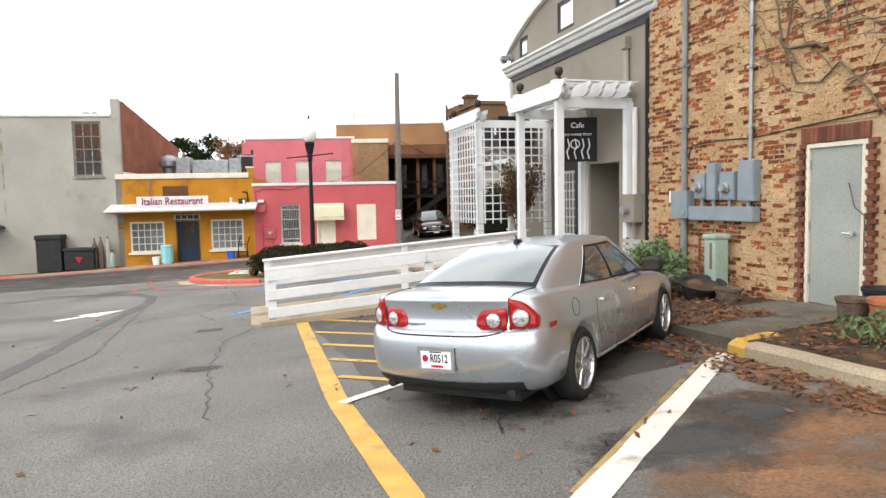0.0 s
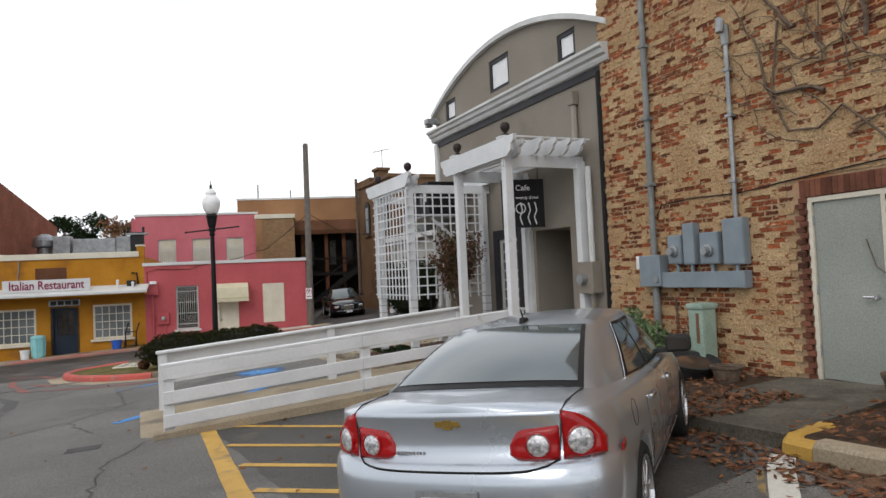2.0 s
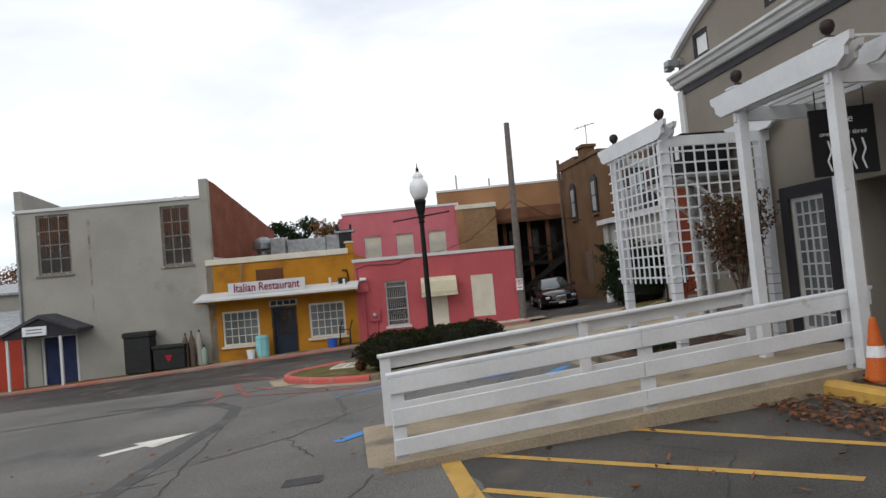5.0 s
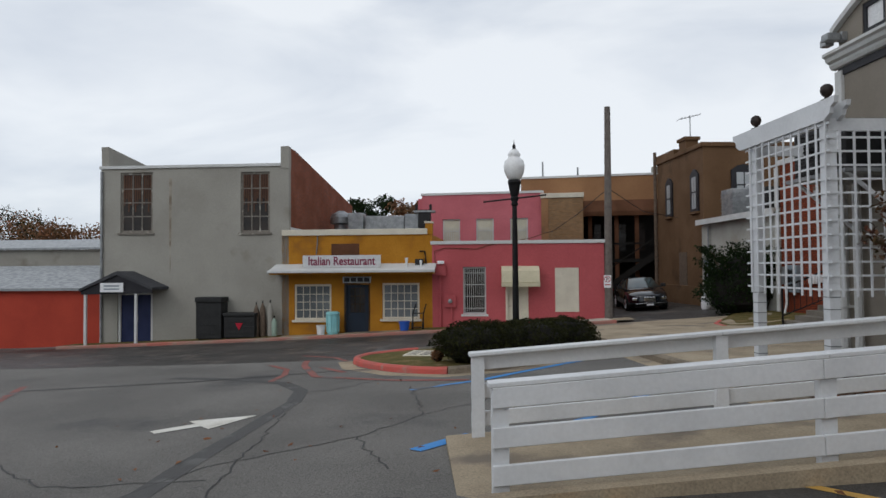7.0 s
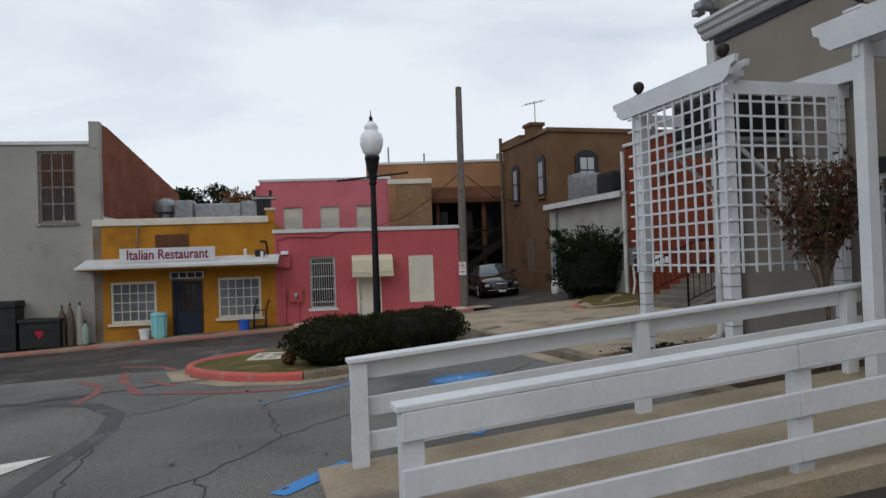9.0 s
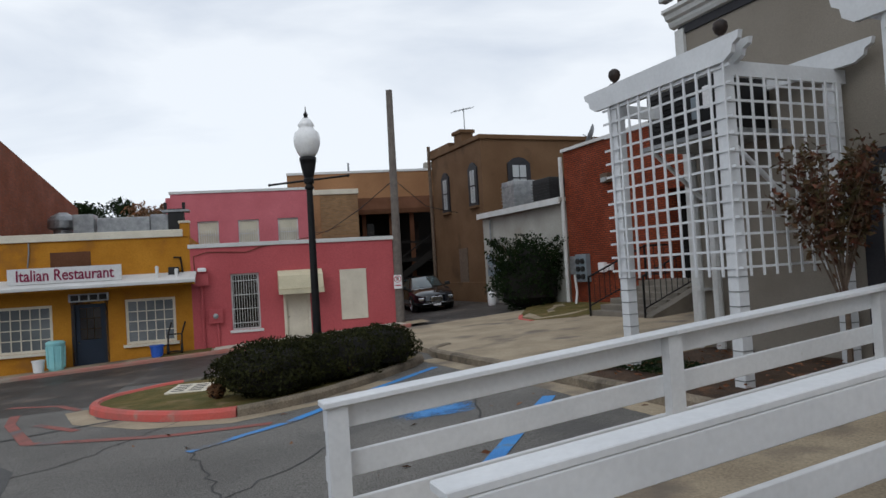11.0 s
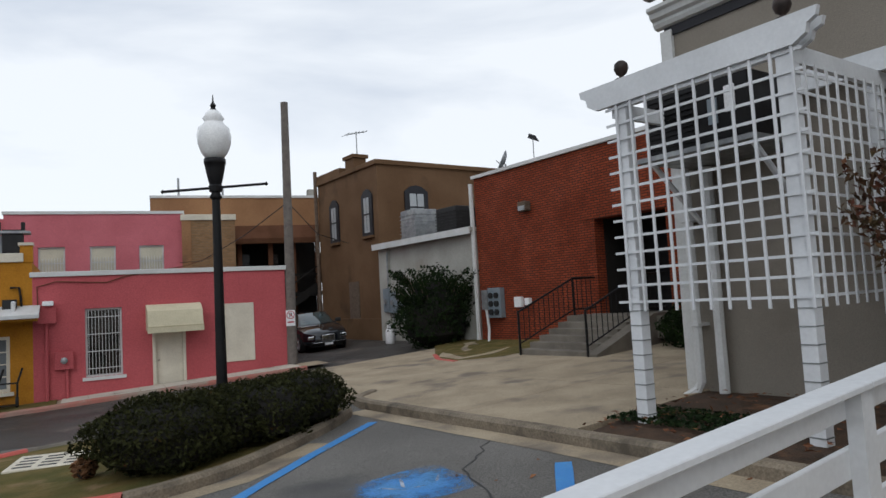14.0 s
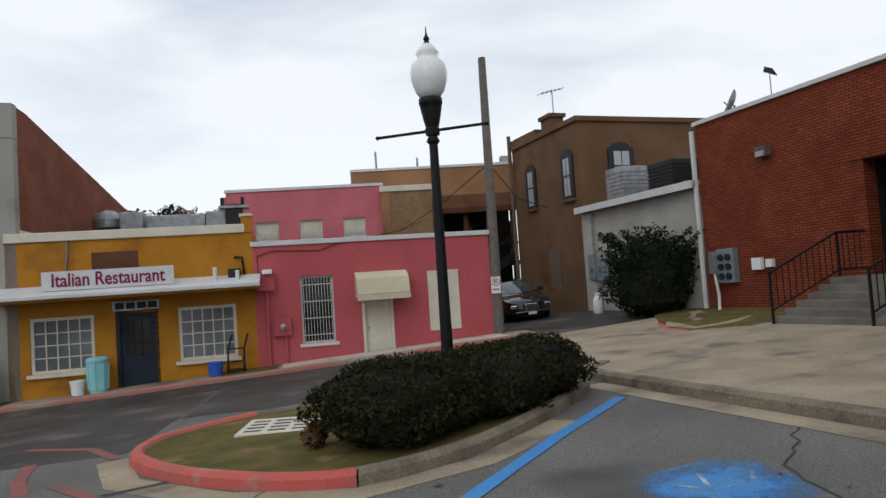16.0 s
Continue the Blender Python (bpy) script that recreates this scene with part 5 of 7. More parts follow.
part("corner_board", box(-0.0, 0.059, 6.72, 6.9, -0.3, 5.05), WHITE_TRIM, b)
for x0, x1, z0, z1 in WH:
    w = window(b, x0, x1, z0, z1, 1, 1, CHARCOAL, SIGN_WHITE, 0.05, 0.02, 0.08, False)
    w.matrix_basis = fl
part("recess_wall", box(1.3, 1.35, 0.9, 2.6, 0.0, 2.7), DARKROOM, b)
part("recess_side", box(0.361, 1.3, 1.05, 1.15, 0.0, 2.7), STUCCO, b)
part("recess_side", box(0.361, 1.3, 2.33, 2.43, 0.0, 2.7), STUCCO, b)
part("recess_ceiling", box(0.361, 1.3, 1.15, 2.33, 2.48, 2.55), STUCCO, b)
d = part("doorway_door", box(1.24, 1.3, 1.3, 2.2, 0.12, 2.2), DARKROOM, b)
w = window(b, 3.0, 3.8, 0.25, 2.4, 4, 10, WHITE_TRIM, PANE, 0.05, 0.025, 0.07, False, "glass_block_window")
w.matrix_basis = fl
part("window_surround", pierced(2.78, 4.02, 0.15, 2.6, -0.03, -0.001, [(3.0, 3.8, 0.25, 2.4)]), CHARCOAL, b).matrix_basis = fl
part("door_post", box(-0.02, 0.058, 2.42, 2.55, 0.1, 2.5), WHITE_TRIM, b)
part("vent_pipe", tube([(0.0, 0.78, 1.9), (0.0, 0.78, 4.6), (-0.02, 0.78, 4.75)], 0.055), mat("stucco_pipe", (0.33, 0.3, 0.255), (0.28, 0.25, 0.21), 2, 0.7, 0.1, 50), b)
part("pipe_cap", box(-0.08, 0.058, 0.7, 0.86, 4.6, 4.85, bevel=0.02), STUCCO, b)
part("corner_downpipe", tube([(0.0, 0.05, 5.0), (0.0, 0.05, 0.2)], 0.05), BLACK, b)
tg = thing("electric_meter", R, "grey painted electric meter box on the stucco wall", "meter box")
part("box", box(-0.16, 0.058, 0.28, 0.68, 1.28, 1.82, bevel=0.012), STUCCO, tg)
part("dial", tube([(-0.16, 0.5, 1.52), (-0.27, 0.5, 1.52)], 0.09, sides=14), GALV, tg)
part("conduit", tube([(-0.05, 0.42, 1.28), (-0.05, 0.42, 0.1)], 0.04), STUCCO, tg)
part("upper_conduit", tube([(-0.05, 0.4, 1.82), (-0.05, 0.4, 3.45)], 0.05), WHITE_TRIM, tg)
tg = thing("security_light", R, "twin security floodlight on the gable corner", "floodlight")
part("base", box(-0.04, 0.058, 6.6, 6.75, 5.55, 5.7), GALV, tg)
part("lamp_head", box(-0.3, -0.06, 6.6, 6.8, 5.55, 5.68, bevel=0.02), GALV, tg)
part("lamp_head", box(-0.2, -0.04, 6.82, 7.0, 5.52, 5.65, bevel=0.02), GALV, tg)
sg = thing("cafe_sign", R @ pose(-0.55, 1.75, 2.93, 0, 0, -18), "hanging black board with white lettering and cutlery drawing", "sign")
part("board", box(-0.40, 0.40, -0.02, 0.02, -0.42, 0.48), BLACK, sg)
words("Cafe", 0.15, pose(0, -0.021, 0.32, 90, 0, 0), SIGN_WHITE, sg)
words("one twenty three", 0.09, pose(0, -0.021, 0.14, 90, 0, 0), SIGN_WHITE, sg, stretch=0.92)
for x, w_ in ((-0.2, 1), (-0.05, 0), (0.1, 0), (0.22, 0)):
    part("drawn_cutlery", tube([(x, -0.024, 0.05), (x + 0.03, -0.024, -0.1), (x - 0.02, -0.024, -0.22), (x + 0.02, -0.024, -0.36)], 0.013, sides=5), SIGN_WHITE, sg)
part("drawn_plate", tube([(-0.05 + 0.09 * math.cos(a), -0.024, -0.06 + 0.09 * math.sin(a)) for a in np.linspace(0, 6.283, 13)], 0.011, sides=5), SIGN_WHITE, sg)
for x in (-0.3, 0.3):
    part("chain", tube([(x, 0, 0.48), (x, 0, 0.74)], 0.008, sides=5), BLACK, sg)

# ---- pergola over the doorway ----


def scroll(x0, x1, z0, z1):
    """A beam's side outline with curled ends."""
    h = z1 - z0
    return [(x0, z1), (x0 + 0.02, z1 - h * 0.3), (x0 + 0.10, z1 - h * 0.45), (x0 + 0.12, z1 - h * 0.75), (x0 + 0.24, z0), (x1 - 0.24, z0), (x1 - 0.12, z1 - h * 0.75), (x1 - 0.10, z1 - h * 0.45), (x1 - 0.02, z1 - h * 0.3), (x1, z1)]


def finial(pg, x, u, z):
    part("finial", turned([(0.08, 0), (0.08, 0.03), (0.03, 0.05), (0.03, 0.07), (0.06, 0.09), (0.085, 0.15), (0.075, 0.21), (0.04, 0.24), (0.01, 0.25)], at=(x, u, z)), RUST_BALL, pg, "dark ball finial", True)


pg = thing("entrance_pergola", R, "white painted timber pergola over the cafe doorway", "pergola")
for u in (0.68, 2.53):
    part("post", box(-1.55, -1.41, u - 0.07, u + 0.07, -0.2, 3.58, bevel=0.008), WHITE, pg)
    part("wall_post", box(-0.1, 0.05, u - 0.07, u + 0.07, 0.1, 3.58), WHITE, pg)
    part("side_beam", box(-1.57, 0.05, u - 0.03, u + 0.03, 3.46, 3.66), WHITE, pg)
part("front_beam", prism(scroll(0.2, 3.05, 3.6, 3.92), -1.61, -1.55, axes="yz"), WHITE, pg)
part("front_beam", prism(scroll(0.3, 2.95, 3.6, 3.86), -1.41, -1.35, axes="yz"), WHITE, pg)
for k in range(4):
    part("rafter", prism(scroll(0.25, 2.95, 3.66, 3.90), -1.05 + k * 0.28, -1.0 + k * 0.28, axes="yz"), WHITE, pg)
for k in range(8):
    part("batten", box(-1.55, 0.03, 0.4 + k * 0.33, 0.43 + k * 0.33, 3.91, 3.935), WHITE, pg)
for u in (0.68, 2.53):
    part("post_cap", box(-1.60, -1.36, u - 0.11, u + 0.11, 3.935, 3.965), WHITE, pg)
    finial(pg, -1.48, u, 3.965)

# ---- trellis enclosure ----
tl = thing("trellis_screen", R, "white lattice trellis screen on tall posts", "trellis")
TB = gz(*rw(-1.85, 5)) - 0.1
for x, u in ((-1.85, 4.2), (-1.85, 6.12), (-0.1, 4.2)):
    part("post", box(x - 0.075, x + 0.075, u - 0.075, u + 0.075, TB, 3.6, bevel=0.008), WHITE, tl)
    for k in range(11):
        part("post_spacer", box(x - 0.08, x + 0.08, u - 0.08, u + 0.08, TB + 0.28 + k * 0.165, TB + 0.292 + k * 0.165), PIPE, tl) if k < 8 else None
part("front_beam", prism(scroll(3.83, 6.68, 3.58, 3.86), -1.98, -1.92, axes="yz"), WHITE, tl)
part("front_beam", prism(scroll(3.88, 6.58, 3.58, 3.82), -1.78, -1.72, axes="yz"), WHITE, tl)
part("side_beam", box(-1.9, 0.05, 4.12, 4.18, 3.45, 3.62), WHITE, tl)
part("side_beam", box(-1.9, 0.05, 6.2, 6.26, 3.45, 3.62), WHITE, tl)
part("rear_beam", prism(scroll(3.62, 6.68, 3.62, 3.86), -0.15, -0.09, axes="yz"), WHITE, tl)
for k in range(11):
    u = 4.1 + k * 0.205
    part("lath", box(-1.965, -1.945, u - 0.014, u + 0.014, 1.2, 3.58), WHITE, tl)
for k in range(13):
    z = 1.3 + k * 0.187
    part("lath", box(-1.945, -1.928, 4.02, 6.32, z - 0.014, z + 0.014), WHITE, tl)
for k in range(9):
    x = -1.75 + k * 0.2
    part("lath", box(x - 0.014, x + 0.014, 4.09, 4.108, 1.2, 3.46), WHITE, tl)
for k in range(12):
    z = 1.3 + k * 0.187
    part("lath", box(-1.92, -0.05, 4.108, 4.122, z - 0.014, z + 0.014), WHITE, tl)
for u in (4.2, 6.12):
    finial(tl, -1.85, u, 3.86)

tg = thing("wall_condenser", R, "black air-conditioning condenser on a bracketed wall shelf", "air conditioner")
part("cabinet", box(-1.0, -0.1, 5.1, 6.5, 3.1, 3.85, bevel=0.02), BLACK, tg)
for k in range(10):
    part("grille_slat", box(-1.02, -1.0, 5.75, 6.45, 3.16 + k * 0.066, 3.185 + k * 0.066), BLACK, tg)
part("label", box(-1.012, -1.0, 5.25, 5.38, 3.4, 3.7), SIGN_WHITE, tg, "white maker's label with plain bars")
part("label", box(-1.012, -1.0, 5.48, 5.6, 3.3, 3.6), STEEL_GREY, tg)
part("shelf", box(-1.1, 0.058, 5.0, 6.6, 3.02, 3.08), GALV, tg)
for u in (5.1, 6.45):
    part("bracket", tube([(-1.0, u, 3.03), (0.04, u, 2.2)], 0.035), WHITE, tg)
part("pipe", tube([(-0.06, 6.3, 3.0), (-0.06, 6.3, 0.2), (-0.06, 6.3, -0.15)], 0.07), WHITE_TRIM, tg)
tg = thing("downspout", R, "white rectangular downspout with an open elbow at the bottom", "downspout")
part("pipe", tube([(-0.12, 6.6, 3.9), (-0.12, 6.6, 0.15), (-0.14, 6.65, 0.05), (-0.3, 6.75, -0.05)], 0.065), WHITE_TRIM, tg)
for z in (0.9, 2.3, 3.4):
    part("strap", box(-0.2, 0.059, 6.52, 6.68, z, z + 0.04), WHITE_TRIM, tg)

# ---- ramp and its railings ----


def ramp_z(x):
    return -0.30 + (x + 6.95) * 0.43 / 5.6


rp = thing("ramp", R, "tan concrete access ramp with kerbed edges", "ramp", kind="structure")
part("deck", prism([(-7.15, -0.7), (-7.15, gz(*rw(-7.15, 1.9)) + 0.03), (-1.3, ramp_z(-1.3)), (0.05, ramp_z(-1.3)), (0.05, -0.7)], 0.62, 3.05), CONCRETE, rp)
part("edge", prism([(-7.0, -0.7), (-7.0, -0.20), (-1.3, ramp_z(-1.3) + 0.07), (-0.1, ramp_z(-1.3) + 0.07), (-0.1, -0.7)], 0.60, 0.74), CONCRETE, rp)


def ramp_rail(u, side, label):
    r = thing("ramp_railing", R @ pose(0, u, 0), label, "railing", "ramp railings")
    x0, x1 = -6.86, -1.2
    z0, z1 = 0.68, 1.09
    k = (z1 - z0) / (x1 - x0)

    def board(name, top, h, y0, y1, over=0.0, label=""):
        a, c = x0 - over, x1 + over
        seam = x0 + 2.85 if name == "cap" else x0 + 2.8
        for p, q in ((a, seam - 0.002), (seam + 0.002, c)):
            zp, zq = z0 + top + k * (p - x0), z0 + top + k * (q - x0)
            bm = prism([(p, zp - h), (q, zq - h), (q, zq), (p, zp)], y0, y1)
            bmesh.ops.bevel(bm, geom=bm.edges[:], offset=0.006, segments=1, affect="EDGES")
            part(name, bm, WHITE, r, label)
    board("cap", 0.0, 0.04, -0.085, 0.085, 0.03)
    s = side
    lo, hi = sorted((s * 0.045, s * 0.085))
    board("rail_board", -0.042, 0.17, lo, hi)
    board("rail_board", -0.37, 0.17, lo, hi)
    board("rail_board", -0.68, 0.17, lo, hi)
    for x in (x0 + 0.06, x0 + 2.85, x1 - 0.25):
        g0 = gz(*rw(x, u)) - 0.1
        part("post", box(x - 0.06, x + 0.08, -0.045, 0.045, g0 if side < 0 else g0, z0 + k * (x - x0) - 0.045), WHITE, r)
    return r


ramp_rail(0.9, -1, "white painted board railing rising along the near side of the ramp")
ramp_rail(2.88, 1, "white painted board railing rising along the far side of the ramp")

# ---- old brick building: wall, door, services ----
tagged(obj("wall_brick_core", pierced(-14, 0, -0.5, 9.0, 0.003, 0.4, [(-4.6, -3.68, 0.2, 2.42)]), MORTAR, None, R @ pose(0, 0, 0, 0, 0, 90) @ Matrix.Diagonal((1, -1, 1, 1))), "old brick wall with flaking cream limewash", "wall", kind="structure")
core = bpy.data.objects["wall_brick_core"]
tagged(obj("wall_brick_return", box(0.02, 10, -0.39, -0.01, 5.0, 9.0), MORTAR, None, R), kind="structure")
tagged(obj("roof_brick", box(0.02, 10, -14, 0, 8.7, 8.8), ROOF, None, R), kind="structure")
dr = thing("steel_door", R, "closed pale grey steel door in a cream frame", "door")
part("leaf", box(0.0, 0.05, -4.52, -3.74, 0.34, 2.36, bevel=0.004), DOOR_GREY, dr)
fr = part("frame", pierced(-4.6, -3.68, 0.3, 2.42, -0.03, 0.06, [(-4.53, -3.73, 0.3, 2.365)]), CREAM, dr)
fr.matrix_basis = pose(0, 0, 0, 0, 0, 90) @ Matrix.Diagonal((1, -1, 1, 1))
for z in (0.6, 1.3, 2.1):
    part("hinge", tube([(-0.012, -3.735, z), (-0.012, -3.735, z + 0.11)], 0.012), GALV, dr)
part("handle", tube([(-0.06, -4.42, 1.28), (-0.06, -4.30, 1.28)], 0.014), CHROME, dr)
part("handle_rose", tube([(0, -4.42, 1.28), (-0.06, -4.42, 1.28)], 0.028), CHROME, dr)
part("threshold", box(-0.12, 0.06, -4.62, -3.66, 0.2, 0.33), CONC_GREY, dr)


def meter(u0, u1, z0, z1, dial):
    m_ = thing("meter_socket", R, "grey electric meter box with a round glass dial" if dial else "tall plain grey switch box on old brick", "meter box")
    part("box", box(-0.13, -0.012, u0, u1, z0, z1, bevel=0.01), STEEL_GREY, m_)
    part("lid", box(-0.138, -0.13, u0 + 0.01, u1 - 0.01, z0 + 0.02, z1 - 0.02, bevel=0.003), STEEL_GREY, m_)
    if dial:
        c = (u0 + u1) / 2
        part("dial", tube([(-0.138, c, z0 + 0.18), (-0.17, c, z0 + 0.18), (-0.18, c, z0 + 0.18), (-0.24, c, z0 + 0.18)], [0.085, 0.085, 0.065, 0.055], sides=18), GALV, m_)
    part("nipple", tube([(-0.07, (u0 + u1) / 2, z0 + 0.01), (-0.07, (u0 + u1) / 2, 1.57)], 0.028), STEEL_GREY, m_)


meter(-1.75, -1.49, 1.72, 2.13, True)
meter(-2.0, -1.79, 1.7, 2.28, False)
meter(-2.42, -2.1, 1.7, 2.13, True)
meter(-2.84, -2.5, 1.68, 2.28, False)
tg = thing("cable_trough", R, "long grey steel wiring trough under the meters", "wiring box")
part("trough", box(-0.15, -0.012, -2.84, -1.36, 1.38, 1.6, bevel=0.008), STEEL_GREY, tg)
part("lid", box(-0.156, -0.15, -2.82, -1.38, 1.39, 1.59), STEEL_GREY, tg)
tg = thing("junction_box", R, "square grey junction box with a small white box beside it", "wiring box")
part("box", box(-0.18, -0.012, -1.36, -0.92, 1.4, 1.86, bevel=0.01), STEEL_GREY, tg)
part("side_box", box(-0.1, -0.012, -0.9, -0.76, 1.66, 1.86, bevel=0.01), SIGN_WHITE, tg)
part("knockout", tube([(-0.18, -1.28, 1.5), (-0.2, -1.28, 1.5)], 0.05), GALV, tg)
tg = thing("service_conduit", R, "thick grey conduit pipe rising up the brick wall", "conduit")
part("pipe", tube([(-0.07, -1.14, 1.86), (-0.07, -1.14, 8.8)], 0.045, sides=12), PIPE, tg)
part("lower_pipe", tube([(-0.07, -1.14, 1.4), (-0.07, -1.14, 0.2)], 0.055, sides=12), PIPE, tg)
for z in (2.9, 3.9, 5.0, 6.2):
    part("strap", box(-0.125, -0.01, -1.2, -1.08, z, z + 0.05), PIPE, tg)
tg = thing("meter_conduit", R, "thin galvanised conduit with a weatherhead on brick", "conduit")
part("pipe", tube([(-0.06, -2.68, 2.28), (-0.06, -2.68, 4.6)], 0.03, sides=10), GALV, tg)
part("weatherhead", tube([(-0.06, -2.68, 4.55), (-0.08, -2.68, 4.8), (-0.14, -2.68, 4.86), (-0.16, -2.68, 4.7)], [0.05, 0.06, 0.06, 0.05]), GALV, tg)
for z in (2.75, 3.6, 4.2):
    part("strap", box(-0.1, -0.01, -2.73, -2.63, z, z + 0.035), GALV, tg)
tg = thing("wall_cable", R, "dark cable sagging across the brick wall", "cable")
part("cable", tube([(-0.03, -1.2, 2.45), (-0.03, -1.3, 2.6), (-0.03, -1.9, 2.63), (-0.03, -2.7, 2.6), (-0.03, -3.5, 2.66), (-0.03, -4.5, 2.72), (-0.03, -6, 2.78)], 0.009, sides=5), BLACK, tg)
part("thin_conduit", tube([(-0.03, -1.5, 0.5), (-0.03, -1.5, 1.2), (-0.03, -1.2, 1.25)], 0.012, sides=5), BARK, tg)
tg = thing("utility_pedestal", R, "pale green metal utility pedestal by the brick wall", "utility box")
part("body", box(-0.36, -0.1, -2.30, -2.04, 0.1, 1.12, bevel=0.04), GREEN_BOX, tg)
part("cap", box(-0.38, -0.08, -2.32, -2.02, 1.1, 1.18, bevel=0.03), GREEN_BOX, tg)
part("warning_strip", box(-0.366, -0.36, -2.24, -2.19, 0.65, 1.05), CLAY, tg)

# soldier course and door jambs in darker brick
db = thing("door_surround", R, "dark red brick jambs and lintel round the steel door", "brickwork", kind="structure")
head = box(-0.03, 0.02, -0.032, 0.032, -0.1, 0.1, bevel=0.004)
hm = bpy.data.meshes.new("jamb_brick")
head.to_mesh(hm)
head.free()
hm.materials.append(BRICK_DARK)
side = box(-0.03, 0.02, -0.055, 0.055, -0.031, 0.031, bevel=0.004)
sm = bpy.data.meshes.new("jamb_brick_flat")
side.to_mesh(sm)
side.free()
sm.materials.append(BRICK_DARK)
for k in range(15):
    o = new("brick", hm)
    o.parent = db
    o.matrix_basis = pose(-0.012, -3.68 - k * 0.069 + 0.05, 2.53)
for z in range(31):
    for u in (-3.61, -4.67):
        o = new("brick", sm)
        o.parent = db
        o.matrix_basis = pose(-0.014, u + (0.03 if z % 2 else -0.02), 0.34 + z * 0.0685)

# ---- silver car ----


def cut(ob, cutters):
    for c in cutters:
        md = ob.modifiers.new("arch", "BOOLEAN")
        md.object, md.operation, md.solver = c, "DIFFERENCE", "EXACT"
    me = bpy.data.meshes.new_from_object(ob.evaluated_get(bpy.context.evaluated_depsgraph_get()))
    ob.modifiers.clear()
    ob.data = me
    for c in cutters:
        bpy.data.objects.remove(c)


def spline(keys, x):
    for (x0, *a), (x1, *c) in zip(keys, keys[1:]):
        if x <= x1:
            t = min(max((x - x0) / (x1 - x0), 0), 1)
            return [p + (q - p) * t for p, q in zip(a, c)]
    return list(keys[-1][1:])


# heights of a car's flank rings at the tail, their rear end and half width
RINGS = [(0.26, -2.34, 0.79), (0.31, -2.43, 0.845), (0.40, -2.485, 0.872), (0.54, -2.51, 0.884), (0.69, -2.505, 0.889), (0.765, -2.485, 0.888), (0.79, -2.455, 0.886), (0.80, -2.425, 0.884), (0.89, -2.41, 0.878), (0.98, -2.412, 0.866), (1.03, -2.425, 0.85), (1.052, -2.43, 0.838), (1.06, -2.42, 0.822)]
BELT = [(-2.55, 1.06), (-2.0, 1.05), (-1.4, 1.01), (-0.5, 0.965), (0.5, 0.935), (1.1, 0.90), (1.6, 0.83), (2.1, 0.72), (2.45, 0.60)]
DECK = [(-2.55, 1.10), (-2.35, 1.105), (-1.9, 1.12), (-1.4, 1.11), (1.1, 1.0), (1.4, 0.96), (1.9, 0.87), (2.25, 0.76), (2.45, 0.64)]
CABIN_W = [(-2.0, 0.70), (-1.7, 0.735), (-1.2, 0.765), (-0.5, 0.785), (0.3, 0.785), (1.0, 0.755), (1.5, 0.70)]


def tail(y, z):
    """x of a car's rear face at a place across it and up it."""
    _, xr, w = (z, *spline([(a, c, d) for a, c, d in RINGS], z))
    v = min(abs(y) / w, 1.0)
    return xr + 0.10 * v ** 2 + 0.17 * v ** 7


def flank(xr, w, zr, k):
    """One closed ring round a car's body at the height zr of its tail."""
    pts = [(xr + 0.10 * abs(v) ** 2 + 0.17 * abs(v) ** 7, w * v * (1 - 0.02 * abs(v) ** 6)) for v in np.linspace(-1, 1, 21)]
    xs = np.linspace(xr + 0.42, 1.85, 34)
    side = [(x, w * (0.995 + 0.005 * math.cos(x * 1.3)) * (1 - 0.07 * max(0.0, (x - 1.0) / 0.85) ** 2)) for x in xs]
    xf = 2.40 - 0.9 * max(0.0, 0.34 - zr) - 0.05 * max(0.0, zr - 0.7)
    nose = [(xf - 0.18 * abs(v) ** 2 - 0.22 * abs(v) ** 6, w * 0.93 * v) for v in np.linspace(1, -1, 21)]
    ring = pts + side + nose + [(x, -y) for x, y in side[::-1]]
    return [(x, y, 0.26 + (zr - 0.26) * (spline(BELT, x)[0] - 0.26) / 0.8) for x, y in ring]


